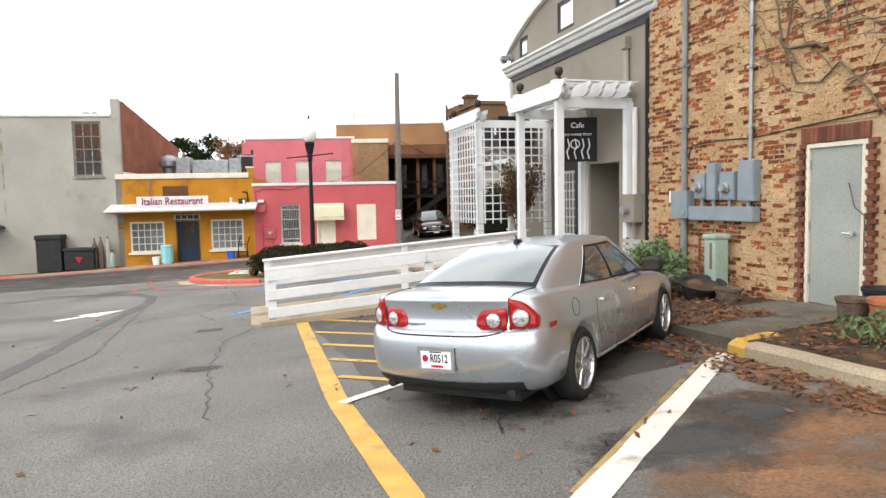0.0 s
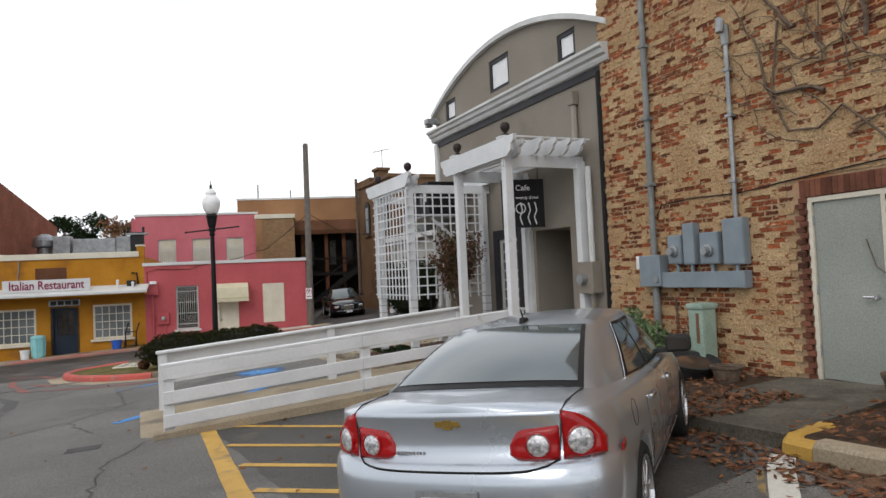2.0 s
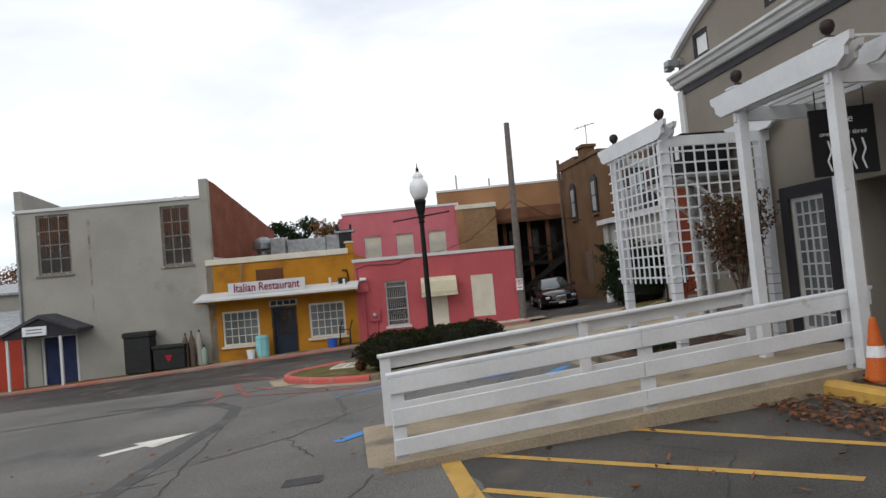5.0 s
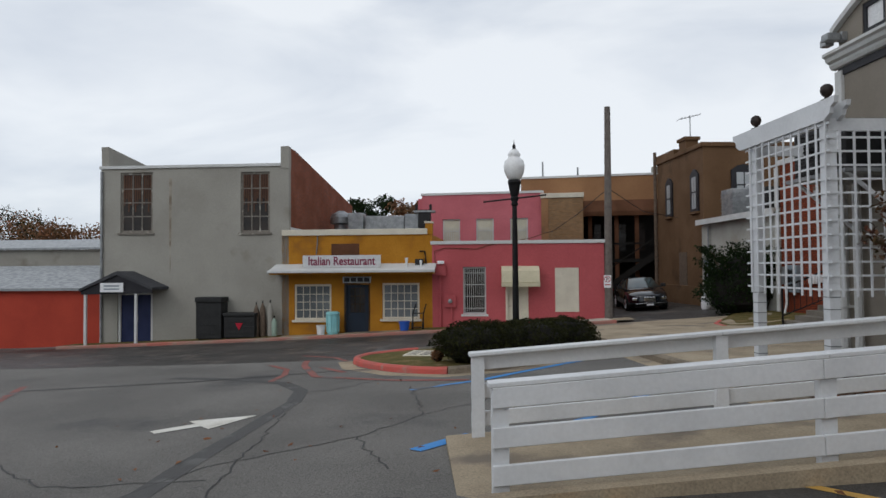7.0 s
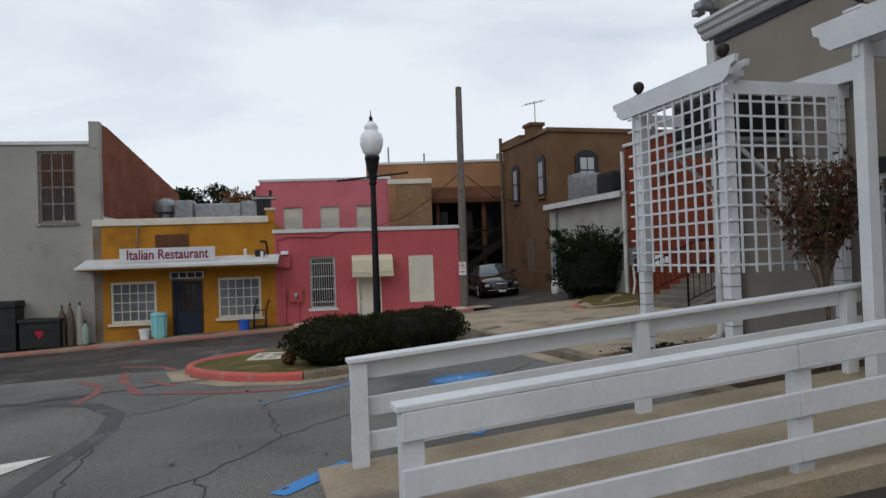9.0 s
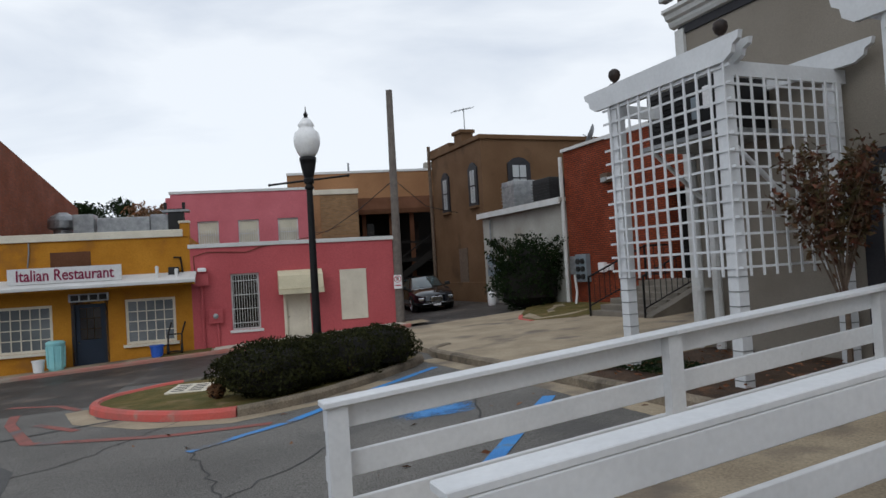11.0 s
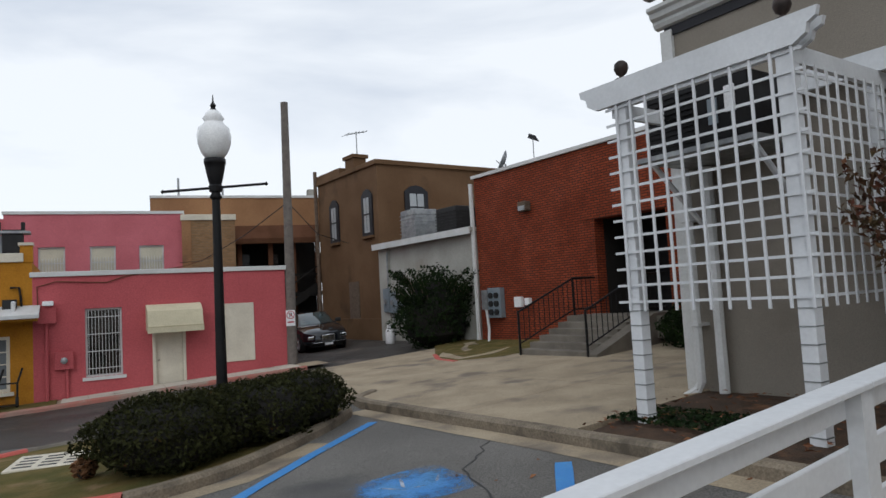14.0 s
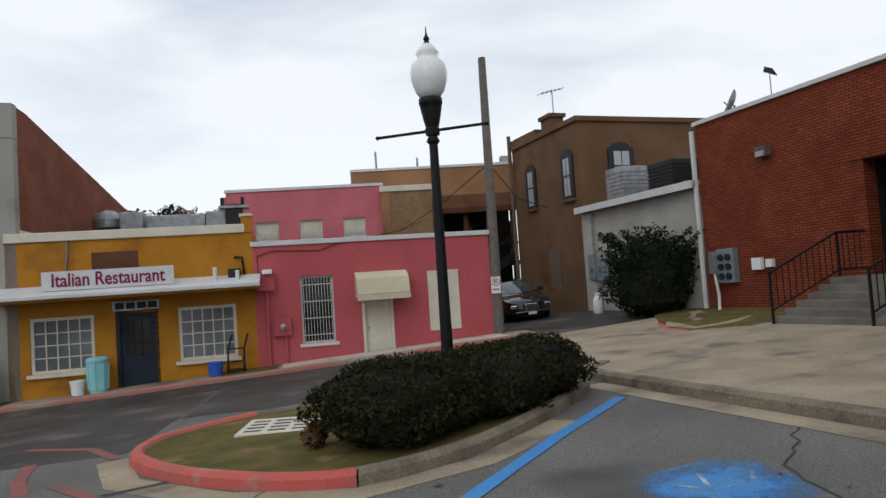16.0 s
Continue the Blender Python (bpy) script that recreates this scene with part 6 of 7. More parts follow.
def skin(a, t, out=0.0):
    """The cabin's surface: a runs round it (0-1 rear, 1-2 side, 2-3 front, 3-4 other side), t from the belt to the roof."""
    def at(a, t):
        k, s = int(a) % 4, a - int(a)

        def ends(front, v):
            if front:
                lo, hi = (1.42 - 0.36 * v * v, 0.70 * v), (0.50 - 0.12 * v * v, 0.545 * v)
            else:
                lo, hi = (-2.02 + 0.17 * abs(v) ** 3, 0.70 * v), (-0.99 + 0.09 * abs(v) ** 3, 0.53 * v)
            return lo, hi
        if k == 0 or k == 2:
            v = (2 * s - 1) * (1 if k == 0 else -1)
            lo, hi = ends(k == 2, v)
        else:
            q = s if k == 1 else 1 - s
            x0, x1 = -1.85 + q * 2.91, -0.90 + q * 1.28
            f = 1 if k == 1 else -1
            lo, hi = (x0, f * spline(CABIN_W, x0)[0]), (x1, f * (0.53 + 0.035 * math.sin(math.pi * q)))
        zb = spline(BELT, lo[0])[0]
        zl = zb + (spline(DECK, lo[0])[0] - zb) * (1 - min(1, abs(lo[1]) / 0.812) ** 3) - 0.012
        zh = 1.412 - 0.028 * (abs(hi[1]) / 0.56) ** 2 - (0.012 if k in (0, 2) else 0)
        bow = 4 * t * (1 - t)
        e = t ** 0.96
        p = Vector((lo[0] + (hi[0] - lo[0]) * e, lo[1] + (hi[1] - lo[1]) * e, zl + (zh - zl) * t))
        if k in (1, 3):
            p.y += math.copysign(0.025 * bow, p.y)
        else:
            p.z += 0.035 * bow
        return p
    p = at(a, t)
    if out:
        h = 0.01
        k = int(a)
        s = min(max(a - k, 0.02), 0.97)
        d1 = at(k + s + h, t) - at(k + s - h, t)
        d2 = at(a, min(t + h, 1)) - at(a, max(t - h, 0))
        p = p + d1.cross(d2).normalized() * -out
    return p


def grid_mesh(g, q=None, closed=False):
    q = q or bmesh.new()
    vs = [[q.verts.new(p) for p in row] for row in g]
    n = len(vs[0])
    for r0, r1 in zip(vs, vs[1:]):
        for i in range(n if closed else n - 1):
            q.faces.new((r0[i], r0[(i + 1) % n], r1[(i + 1) % n], r1[i]))
    return q


def car(name, m, paint, label, detail):
    c = thing(name, m, label, "car")
    rings = [flank(xr, w, z, k) for k, (z, xr, w) in enumerate(RINGS)]
    low = [(x * 0.97, y * 0.9, z) for x, y, z in rings[0]]
    rim = rings[-1]
    caps = []
    for f in (0.96, 0.9, 0.78, 0.6, 0.4, 0.2, 0.0):
        row = []
        for x, y, z in rim:
            zd = spline(DECK, x)[0]
            row.append((x + (0.012 if x < -2.0 else 0) * (1 - f), y * f, z + (zd - z) * (1 - f ** 3)))
        caps.append(row)
    bm = grid_mesh([low, *rings, *caps], None, True)
    bm.faces.new([v for v in list(bm.verts)[:len(low)]][::-1])
    bmesh.ops.remove_doubles(bm, verts=bm.verts[:], dist=0.0006)
    bmesh.ops.recalc_face_normals(bm, faces=bm.faces[:])
    body = part("body", bm, paint, c, smooth=True)
    cutters = []
    for x in (-1.42, 1.43):
        for s in (-1, 1):
            k = obj("tmp_arch", tube([(0, s * 0.62, 0), (0, s * 1.1, 0)], 0.365, sides=36), TREAD)
            k.matrix_basis = m @ pose(x, 0, 0.335)
            cutters.append(k)
    bpy.context.view_layer.update()
    cut(body, cutters)
    for f in body.data.polygons:
        f.use_smooth = len(f.vertices) < 12
    # cabin shell with its roof
    al = [*np.linspace(0, 1, 17)[:-1], *np.linspace(1, 2, 25)[:-1], *np.linspace(2, 3, 17)[:-1], *np.linspace(3, 4, 25)[:-1]]
    rows = [[skin(a, t) for a in al] for t in (0, 0.15, 0.3, 0.45, 0.6, 0.75, 0.88, 0.96, 1.0)]
    top = rows[-1]
    for f in (0.97, 0.92, 0.8, 0.6, 0.35, 0.0):
        rows.append([Vector((-0.22 + (p.x + 0.22) * f if abs(p.y) < 0.5 else p.x + (-0.22 - p.x) * (1 - f), p.y * f, p.z + (1.45 - p.z) * (1 - f ** 2.2))) for p in top])
    q = grid_mesh(rows, None, True)
    bmesh.ops.remove_doubles(q, verts=q.verts[:], dist=0.0006)
    bmesh.ops.recalc_face_normals(q, faces=q.faces[:])
    part("roof", q, paint, c, smooth=True)

    def cover(name, a0, a1, t0, t1, material, out, lab="", n=14, shape=None):
        g = []
        for i in range(n + 1):
            row = []
            for j in range(9):
                s, t = i / n, j / 8
                if shape:
                    s = shape(s, t)
                row.append(skin(a0 + (a1 - a0) * s, t0 + (t1 - t0) * t, out))
            g.append(row)
        q = grid_mesh(g)
        bmesh.ops.recalc_face_normals(q, faces=q.faces[:])
        return part(name, q, material, c, lab, True)
    cover("rear_window_border", 0.035, 0.965, 0.03, 0.995, BLACK, 0.004)
    cover("rear_window", 0.06, 0.94, 0.085, 0.97, CAR_GLASS, 0.008, "dark tinted rear window reflecting the sky")
    cover("windscreen", 2.05, 2.95, 0.06, 0.97, CAR_GLASS, 0.006)
    for s in (-1, 1):
        def sd(v):
            return 1 + v if s > 0 else 4 - v
        cover("window_surround", sd(0.235), sd(0.965), 0.035, 0.90, BLACK, 0.004, shape=lambda k, t: k + 0.10 * (1 - k) * (t ** 2) - 0.11 * k * t)
        cover("door_window", sd(0.275), sd(0.535), 0.075, 0.85, CAR_GLASS, 0.008, shape=lambda k, t: k + 0.22 * (1 - k) * t ** 2)
        cover("door_window", sd(0.565), sd(0.925), 0.075, 0.85, CAR_GLASS, 0.008, shape=lambda k, t: k - 0.20 * k * t)
        part("window_trim", tube([skin(sd(v), 0.03, 0.008) for v in np.linspace(0.235, 0.96, 16)], 0.007, sides=5), CHROME, c)
        part("window_trim", tube([skin(sd(0.235 + 0.073 * t * t), t * 0.9, 0.008) for t in np.linspace(0.03, 1, 9)] + [skin(sd(v), 0.9, 0.008) for v in np.linspace(0.32, 0.86, 12)], 0.003, sides=5), CHROME, c)

        def fl_(x, z):
            _, w = spline(RINGS, z)
            return w * (0.995 + 0.005 * math.cos(x * 1.3)) * (1 - 0.07 * max(0.0, (x - 1.0) / 0.85) ** 2)

        def at_side(x, z, o=0.002):
            zz = 0.26 + (z - 0.26) * (spline(BELT, x)[0] - 0.26) / 0.8
            return (x, s * (fl_(x, z) + o), zz)
        for pts in ([(-0.98, 1.04), (-1.0, 0.9), (-1.02, 0.72), (-0.93, 0.5), (-0.88, 0.34)], [(-0.40, 1.04), (-0.41, 0.7), (-0.39, 0.34)], [(0.72, 1.04), (0.74, 0.7), (0.70, 0.34)], [(-0.88, 0.33), (-0.39, 0.32), (0.70, 0.33)]):
            part("door_seam", tube([at_side(*p, 0.0) for p in pts], 0.0045, sides=4), BUMPER_TRIM, c)
        part("sill_trim", tube([at_side(x, 0.30, -0.012) for x in np.linspace(-1.0, 1.0, 9)], 0.03, sides=8), paint, c)
        for x in (-0.78, 0.24):
            p = Vector(at_side(x, 0.90, 0.014))
            part("door_handle", box(p.x - 0.10, p.x + 0.10, p.y - 0.014, p.y + 0.014, p.z - 0.017, p.z + 0.017, bevel=0.008), CHROME, c)
        fd = Vector(at_side(-1.52, 0.84, 0.0)) if s < 0 else None
        if fd:
            part("fuel_flap_seam", tube([at_side(-1.52 + 0.085 * math.cos(a), 0.90 + 0.085 * math.sin(a), 0.0) for a in np.linspace(0, 6.283, 21)], 0.003, sides=4), BUMPER_TRIM, c)
        mi = part("wing_mirror", box(0.60, 0.78, s * 0.96 - 0.11, s * 0.96 + 0.11, 0.95, 1.10, bevel=0.045), BUMPER_TRIM, c)
        part("mirror_glass", box(0.592, 0.602, s * 0.96 - 0.085, s * 0.96 + 0.085, 0.975, 1.075), PANE_DARK, mi)
        part("mirror_arm", box(0.64, 0.76, s * 0.84 - 0.08, s * 0.84 + 0.08, 0.945, 0.985, bevel=0.01), BUMPER_TRIM, mi)
        mk = part("side_marker", box(-0.065, 0.065, -0.006, 0.006, -0.02, 0.02, bevel=0.004), RED_LENS, c)
        mk.matrix_basis = pose(-2.07, s * 0.886, 0.81, 0, 0, s * -4)
        for x in (-1.42, 1.43):
            wh = part("wheel", turned([(0.20, -0.1), (0.30, -0.11), (0.328, -0.08), (0.334, 0), (0.328, 0.08), (0.30, 0.11), (0.23, 0.105), (0.225, 0.02), (0.02, 0.02)], sides=32), TREAD, c, smooth=True)
            wh.matrix_basis = pose(x, s * 0.775, 0.334, -90 * s, 0, 0)
            part("rim", turned([(0.232, 0.085), (0.24, 0.108), (0.228, 0.11), (0.218, 0.085)], sides=32), ALLOY, wh)
            for k in range(9):
                sp = part("spoke", box(0.04, 0.225, -0.017, 0.017, 0.06, 0.095, bevel=0.006), ALLOY, wh)
                sp.matrix_basis = pose(0, 0, 0, 0, 0, k * 40)
            part("hub_cap", turned([(0.055, 0.05), (0.055, 0.1), (0.02, 0.108)], sides=16), ALLOY, wh)
            part("brake_disc", turned([(0.15, 0.03), (0.15, 0.04), (0.02, 0.04)], sides=20), GALV, wh)
            part("wheel_well", tube([(x, s * 0.6, 0.335), (x, s * 0.62, 0.335)], 0.37, sides=24), BUMPER_TRIM, c)
    part("underbody", box(-2.2, 2.1, -0.6, 0.6, 0.17, 0.24), BUMPER_TRIM, c)
    if detail:
        # boot lid joints, lamps, number plate, badge
        def back(y, z, o=0.001):
            return (tail(y, z) - o, y, z)
        part("rear_valance", grid_mesh([[(tail(y, z) - 0.008, y, z) for z in (0.265, 0.31, 0.36 + 0.03 * abs(y))] for y in np.linspace(-0.72, 0.72, 25)]), BUMPER_TRIM, c, smooth=True)
        part("boot_seam", tube([back(y, 0.80 - 0.045 * (1 - (y / 0.60) ** 6), -0.002) for y in np.linspace(-0.60, 0.60, 25)], 0.007, sides=5), BLACK, c)
        for s in (-1, 1):
            part("boot_seam", tube([back(s * 0.60, 0.80, 0), back(s * 0.615, 0.93, 0), back(s * 0.63, 1.05, 0), (-2.25, s * 0.635, 1.082), (-2.0, s * 0.64, 1.086), (-1.88, s * 0.65, 1.085)], 0.0045, sides=4), BUMPER_TRIM, c)
            for kind, y0, y1 in ((0, 0.345, 0.607), (1, 0.622, 0.815)):
                g = []
                for i in range(13):
                    u = i / 12
                    y = y0 + (y1 - y0) * u
                    if kind:
                        lo, hi = 0.805 + 0.008 * u, 1.055 - 0.05 * u - 0.12 * u ** 3
                    else:
                        e = max(0.0, 1 - u / 0.28)
                        lo, hi = 0.802 + 0.03 * e ** 2, 0.975 - 0.02 * (1 - u) - 0.075 * e ** 2.2
                    row = []
                    for j in range(9):
                        t = j / 8
                        z = lo + (hi - lo) * t
                        ww = spline(RINGS, z)[1]
                        yy = min(y, ww * 0.985)
                        lift = 0.016 * (1 - (2 * t - 1) ** 6) * (1 - (2 * u - 1) ** 8) + 0.003
                        row.append((tail(yy, z) - lift, s * (yy + (0.012 * u if kind else 0)), z))
                    g.append(row)
                q = grid_mesh(g)
                ex = bmesh.ops.extrude_face_region(q, geom=q.faces[:])["geom"]
                for v in ex:
                    if isinstance(v, bmesh.types.BMVert):
                        v.co.x += 0.05
                bmesh.ops.recalc_face_normals(q, faces=q.faces[:])
                tl_ = part("tail_lamp", q, RED_LENS, c, "glossy red tail lamp with a round clear lens", True)
                yc, zc, r = ((0.50, 0.88, 0.063), (0.712, 0.892, 0.074))[kind]
                turn = math.degrees(math.atan2(tail(yc + 0.03, zc) - tail(yc - 0.03, zc), 0.06)) * s
                at = pose(tail(yc, zc) - 0.02, s * yc, zc, 0, 0, -turn) @ pose(0, 0, 0, 0, -90, 0)
                part("bezel", turned([(r * 1.12, -0.02), (r * 1.1, 0.008), (r, 0.012), (r * 0.93, 0.0)], sides=28), RED_LENS, tl_).matrix_basis = at
                part("clear_lens", turned([(r * 0.98, -0.01), (r * 0.95, 0.006), (r * 0.8, 0.013), (r * 0.5, 0.02), (r * 0.2, 0.023), (0.003, 0.024)], sides=28), LENS, tl_, "", True).matrix_basis = at
                part("bulb_core", turned([(r * 0.30, 0.012), (r * 0.26, 0.024), (0.003, 0.027)], sides=16), GALV, tl_).matrix_basis = at
        px = tail(0, 0.58) - 0.004
        pl = part("number_plate", box(px - 0.012, px, -0.155, 0.155, 0.48, 0.64, bevel=0.004), SIGN_WHITE, c, "white number plate with dark blue characters in a dark frame")
        part("plate_frame", pierced(-0.18, 0.18, 0.455, 0.665, 0, 0.016, [(-0.15, 0.15, 0.485, 0.635)]), GALV, pl).matrix_basis = pose(px - 0.017, 0, 0, 0, 0, -90)
        words("R0512", 0.095, pose(px - 0.013, -0.03, 0.568, 90, 0, -90), NAVY, pl, "plate_number", 0.001, 0.72, 0.002)
        part("plate_emblem", tube([(px - 0.012, 0.105, 0.568), (px - 0.015, 0.105, 0.568)], 0.03, sides=14), RED_TEXT, pl)
        part("plate_bar", box(px - 0.015, px - 0.012, -0.07, 0.05, 0.495, 0.515), RED_TEXT, pl)
        part("plate_bar", box(px - 0.015, px - 0.012, -0.06, 0.06, 0.62, 0.629), NAVY, pl)
        part("badge", prism([(-0.08, -0.02), (-0.03, -0.02), (-0.025, -0.034), (0.03, -0.034), (0.03, -0.02), (0.085, -0.02), (0.075, 0.016), (0.03, 0.016), (0.03, 0.03), (-0.03, 0.03), (-0.03, 0.016), (-0.085, 0.016)], 0, 0.02), GOLD, c, "plain gold badge").matrix_basis = pose(tail(0, 1.0) - 0.006, 0, 1.0, 0, 0, -90) @ Matrix.Scale(0.9, 4)
        for k in range(9):
            part("boot_lettering", box(tail(0.2, 0.84) - 0.006, tail(0.2, 0.84) + 0.004, 0.15 + k * 0.021, 0.165 + k * 0.021, 0.832, 0.848), ALLOY, c)
        for y in (-0.6, 0.6):
            part("exhaust_tip", tube([(-2.15, y, 0.29), (-2.36, y, 0.285)], 0.04, sides=12), BUMPER_TRIM, c)
        part("aerial_base", prism([(-0.90, 1.40), (-0.74, 1.425), (-0.80, 1.45), (-0.88, 1.455)], -0.018, 0.018), BLACK, c, "black roof aerial base")
        part("aerial", tube([(-0.84, 0, 1.44), (-0.89, 0, 1.52)], [0.009, 0.004], sides=6), BLACK, c)
        part("brake_light_bar", box(-1.03, -0.99, -0.11, 0.11, 1.392, 1.402), BUMPER_TRIM, c)
    else:
        part("grille", box(2.30, 2.43, -0.24, 0.24, 0.38, 0.62, bevel=0.02), CHROME, c)
        for k in range(9):
            part("grille_bar", box(2.425, 2.438, -0.215 + k * 0.05, -0.195 + k * 0.05, 0.40, 0.60), BUMPER_TRIM, c)
        for s in (-1, 1):
            part("headlamp", box(2.12, 2.31, s * 0.52 - 0.2, s * 0.52 + 0.2, 0.47, 0.60, bevel=0.03), CHROME, c)
        part("bumper_chrome", box(2.38, 2.42, -0.6, 0.6, 0.33, 0.36, bevel=0.008), CHROME, c)
        part("front_plate", box(2.40, 2.425, -0.15, 0.15, 0.24, 0.32), SIGN_WHITE, c)
    return c


def on_ground(x, y, heading):
    """A pose that stands level with the slope; heading in degrees from the x axis."""
    d = Vector((math.cos(radians(heading)), math.sin(radians(heading)), 0))
    f, k = (gz(x + d.x, y + d.y) - gz(x - d.x, y - d.y)) / 2, (gz(x - d.y, y + d.x) - gz(x + d.y, y - d.x)) / 2
    ax = Vector((d.x, d.y, f)).normalized()
    ay = Vector((-d.y, d.x, k)).normalized()
    az = ax.cross(ay).normalized()
    ay = az.cross(ax)
    r = Matrix((ax, ay, az)).transposed().to_4x4()
    return Matrix.Translation((x, y, gz(x, y))) @ r


car("silver_car", on_ground(1.225, 7.37, 58) @ Matrix.Scale(0.94, 4), SILVER, "silver four-door saloon car parked in a marked bay", True)
car("black_car", on_ground(-0.75, 38.6, -82), NAVY_CAR, "black saloon car with a chrome grille parked in the alley", False)

# ---- street furniture ----
lx, ly = -4.2, 21.7
lp = thing("street_lamp", pose(lx, ly, gz(lx, ly)), "black iron street lamp with a frosted acorn globe", "street lamp")
part("base", turned([(0.2, 0), (0.2, 0.15), (0.15, 0.25), (0.15, 0.5), (0.1, 0.7), (0.085, 0.85)], sides=16), BLACK, lp)
part("pole", tube([(0, 0, 0.8), (0, 0, 3.55)], [0.078, 0.056], sides=14), BLACK, lp)
part("fitter", turned([(0.06, 3.5), (0.09, 3.54), (0.06, 3.6), (0.075, 3.68), (0.105, 3.8), (0.135, 3.95), (0.145, 4.02), (0.155, 4.03), (0.155, 4.1), (0.1, 4.12)], sides=18), BLACK, lp, smooth=True)
part("globe", turned([(0.12, 4.1), (0.19, 4.2), (0.235, 4.33), (0.245, 4.45), (0.22, 4.56), (0.15, 4.62), (0.13, 4.66), (0.155, 4.7), (0.1, 4.79), (0.06, 4.83)], sides=24), GLOBE, lp, "frosted white acorn globe", True)
part("finial", turned([(0.06, 4.82), (0.03, 4.87), (0.045, 4.9), (0.012, 4.96), (0.006, 5.06)], sides=10), BLACK, lp)
part("banner_arm", tube([(-0.72, 0.0, 3.62), (0.72, 0.0, 3.74)], 0.02), BLACK, lp)
for s in (-0.72, 0.72):
    part("arm_knob", turned([(0.005, -0.03), (0.03, 0), (0.005, 0.03)], at=(s, 0, 3.68 + s * 0.083), sides=8), BLACK, lp)
part("arm_collar", turned([(0.09, 3.62), (0.1, 3.70), (0.07, 3.74)], sides=12), BLACK, lp)

px, py = -2.15, 32.3
up = thing("utility_pole", pose(px, py, gz(px, py)), "weathered grey timber utility pole", "utility pole")
part("pole", tube([(0, 0, -0.2), (0.03, 0, 3), (0.06, 0, 8.1)], [0.16, 0.14, 0.11], sides=12), WOOD_POLE, up)
part("cable", tube([(0.05, 0, 5.0), (-1.2, 2, 4.2), (-2.6, 6, 3.7), (-3.5, 9.5, 3.9)], 0.014, sides=4), BLACK, up)
part("cable", tube([(0.05, 0, 5.0), (1.5, 4, 4.4), (3.2, 7, 4.3)], 0.014, sides=4), BLACK, up)
sg = thing("no_parking_sign", pose(px - 0.02, py - 0.19, gz(px, py) + 1.5) @ Matrix.Scale(0.78, 4), "small white no-parking sign on the pole", "sign")
part("plate", box(-0.17, 0.17, -0.012, 0.0, -0.32, 0.28, bevel=0.004), SIGN_WHITE, sg)
words("P", 0.26, pose(0, -0.013, 0.08, 90, 0, 0), BLACK, sg)
part("ring", tube([(0.14 * math.cos(a), -0.016, 0.1 + 0.14 * math.sin(a)) for a in np.linspace(0, 6.283, 21)], 0.014, sides=5), RED_TEXT, sg)
part("slash", tube([(-0.1, -0.016, 0.2), (0.1, -0.016, 0.0)], 0.014, sides=5), RED_TEXT, sg)
part("text_bar", box(-0.12, 0.12, -0.016, -0.012, -0.2, -0.15), RED_TEXT, sg)

# island hedge


def hedge(name, lab, clumps, size, material, seed):
    h = thing(name, Matrix(), lab, "hedge")
    spots = []
    for i, (x, y, rx, ry, rz, n) in enumerate(clumps):
        spots += clump((x, y, gz(x, y) + 0.12 + rz * 0.86), (rx, ry, rz), n, seed + i, 0.7, 0.22)
        # added solid core, coloured near-black for the shade between the leaves
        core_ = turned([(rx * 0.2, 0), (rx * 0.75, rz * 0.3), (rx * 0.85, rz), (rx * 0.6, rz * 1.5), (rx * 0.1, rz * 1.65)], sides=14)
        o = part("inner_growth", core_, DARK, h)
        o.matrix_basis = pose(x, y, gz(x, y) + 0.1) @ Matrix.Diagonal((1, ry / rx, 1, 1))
    lv = leaves("foliage", spots, size, material, h, seed)
    lv["kind"] = "stuff"
    return h


hedge("island_hedge", "dense dark clipped hedge with reddish tips on the island", [(-4.9, 20.3, 0.85, 0.9, 0.45, 10000), (-4.4, 20.8, 0.78, 0.85, 0.42, 6500), (-3.75, 21.15, 0.78, 0.85, 0.43, 6500), (-3.1, 21.85, 0.75, 0.8, 0.42, 6500)], 0.032, HEDGE, 11)
hedge("grey_weeds", "dry brown weeds at the edge of the hedge", [(-5.75, 20.4, 0.13, 0.2, 0.12, 260)], 0.05, AUTUMN, 31)
dg = thing("drain_cover", pose(-6.4, 22.0, gz(-6.4, 22.0) + 0.10), "pale concrete drain cover with slots in the turf", "drain cover")
part("slab", box(-0.5, 0.5, -0.48, 0.48, -0.06, 0.02, bevel=0.01), CREAM, dg)
for i in range(3):
    for j in range(4):
        part("slot", box(-0.42 + i * 0.3, -0.2 + i * 0.3, -0.36 + j * 0.2, -0.29 + j * 0.2, 0.02, 0.024), BUMPER_TRIM, dg)

# shrub beside the shed
sx, sy = rw(4.3, 19.4)
sh = thing("conifer_shrub", pose(sx, sy, gz(sx, sy)), "large dark evergreen shrub with ragged arching shoots", "shrub")
sp = clump((0, 0, 1.15), (1.35, 1.25, 1.35), 9000, 41, 0.6, 0.35)
rng = random.Random(5)
stems = bmesh.new()
for k in range(26):
    a, ln = rng.uniform(0, 6.28), rng.uniform(0.5, 1.1)
    b0 = Vector((math.cos(a) * 0.9, math.sin(a) * 0.9, 1.6 + rng.uniform(-0.3, 0.6)))
    tip = b0 + Vector((math.cos(a) * ln * 0.7, math.sin(a) * ln * 0.7, ln * 0.55))
    tube([b0 * 0.4, b0, tip], [0.02, 0.012, 0.004], stems, 5)
    for i in range(90):
        t = rng.random()
        q = b0.lerp(tip, t)
        sp.append((q.x + rng.gauss(0, 0.06), q.y + rng.gauss(0, 0.06), q.z - abs(rng.gauss(0, 0.07))))
part("branch_work", stems, BARK, sh)
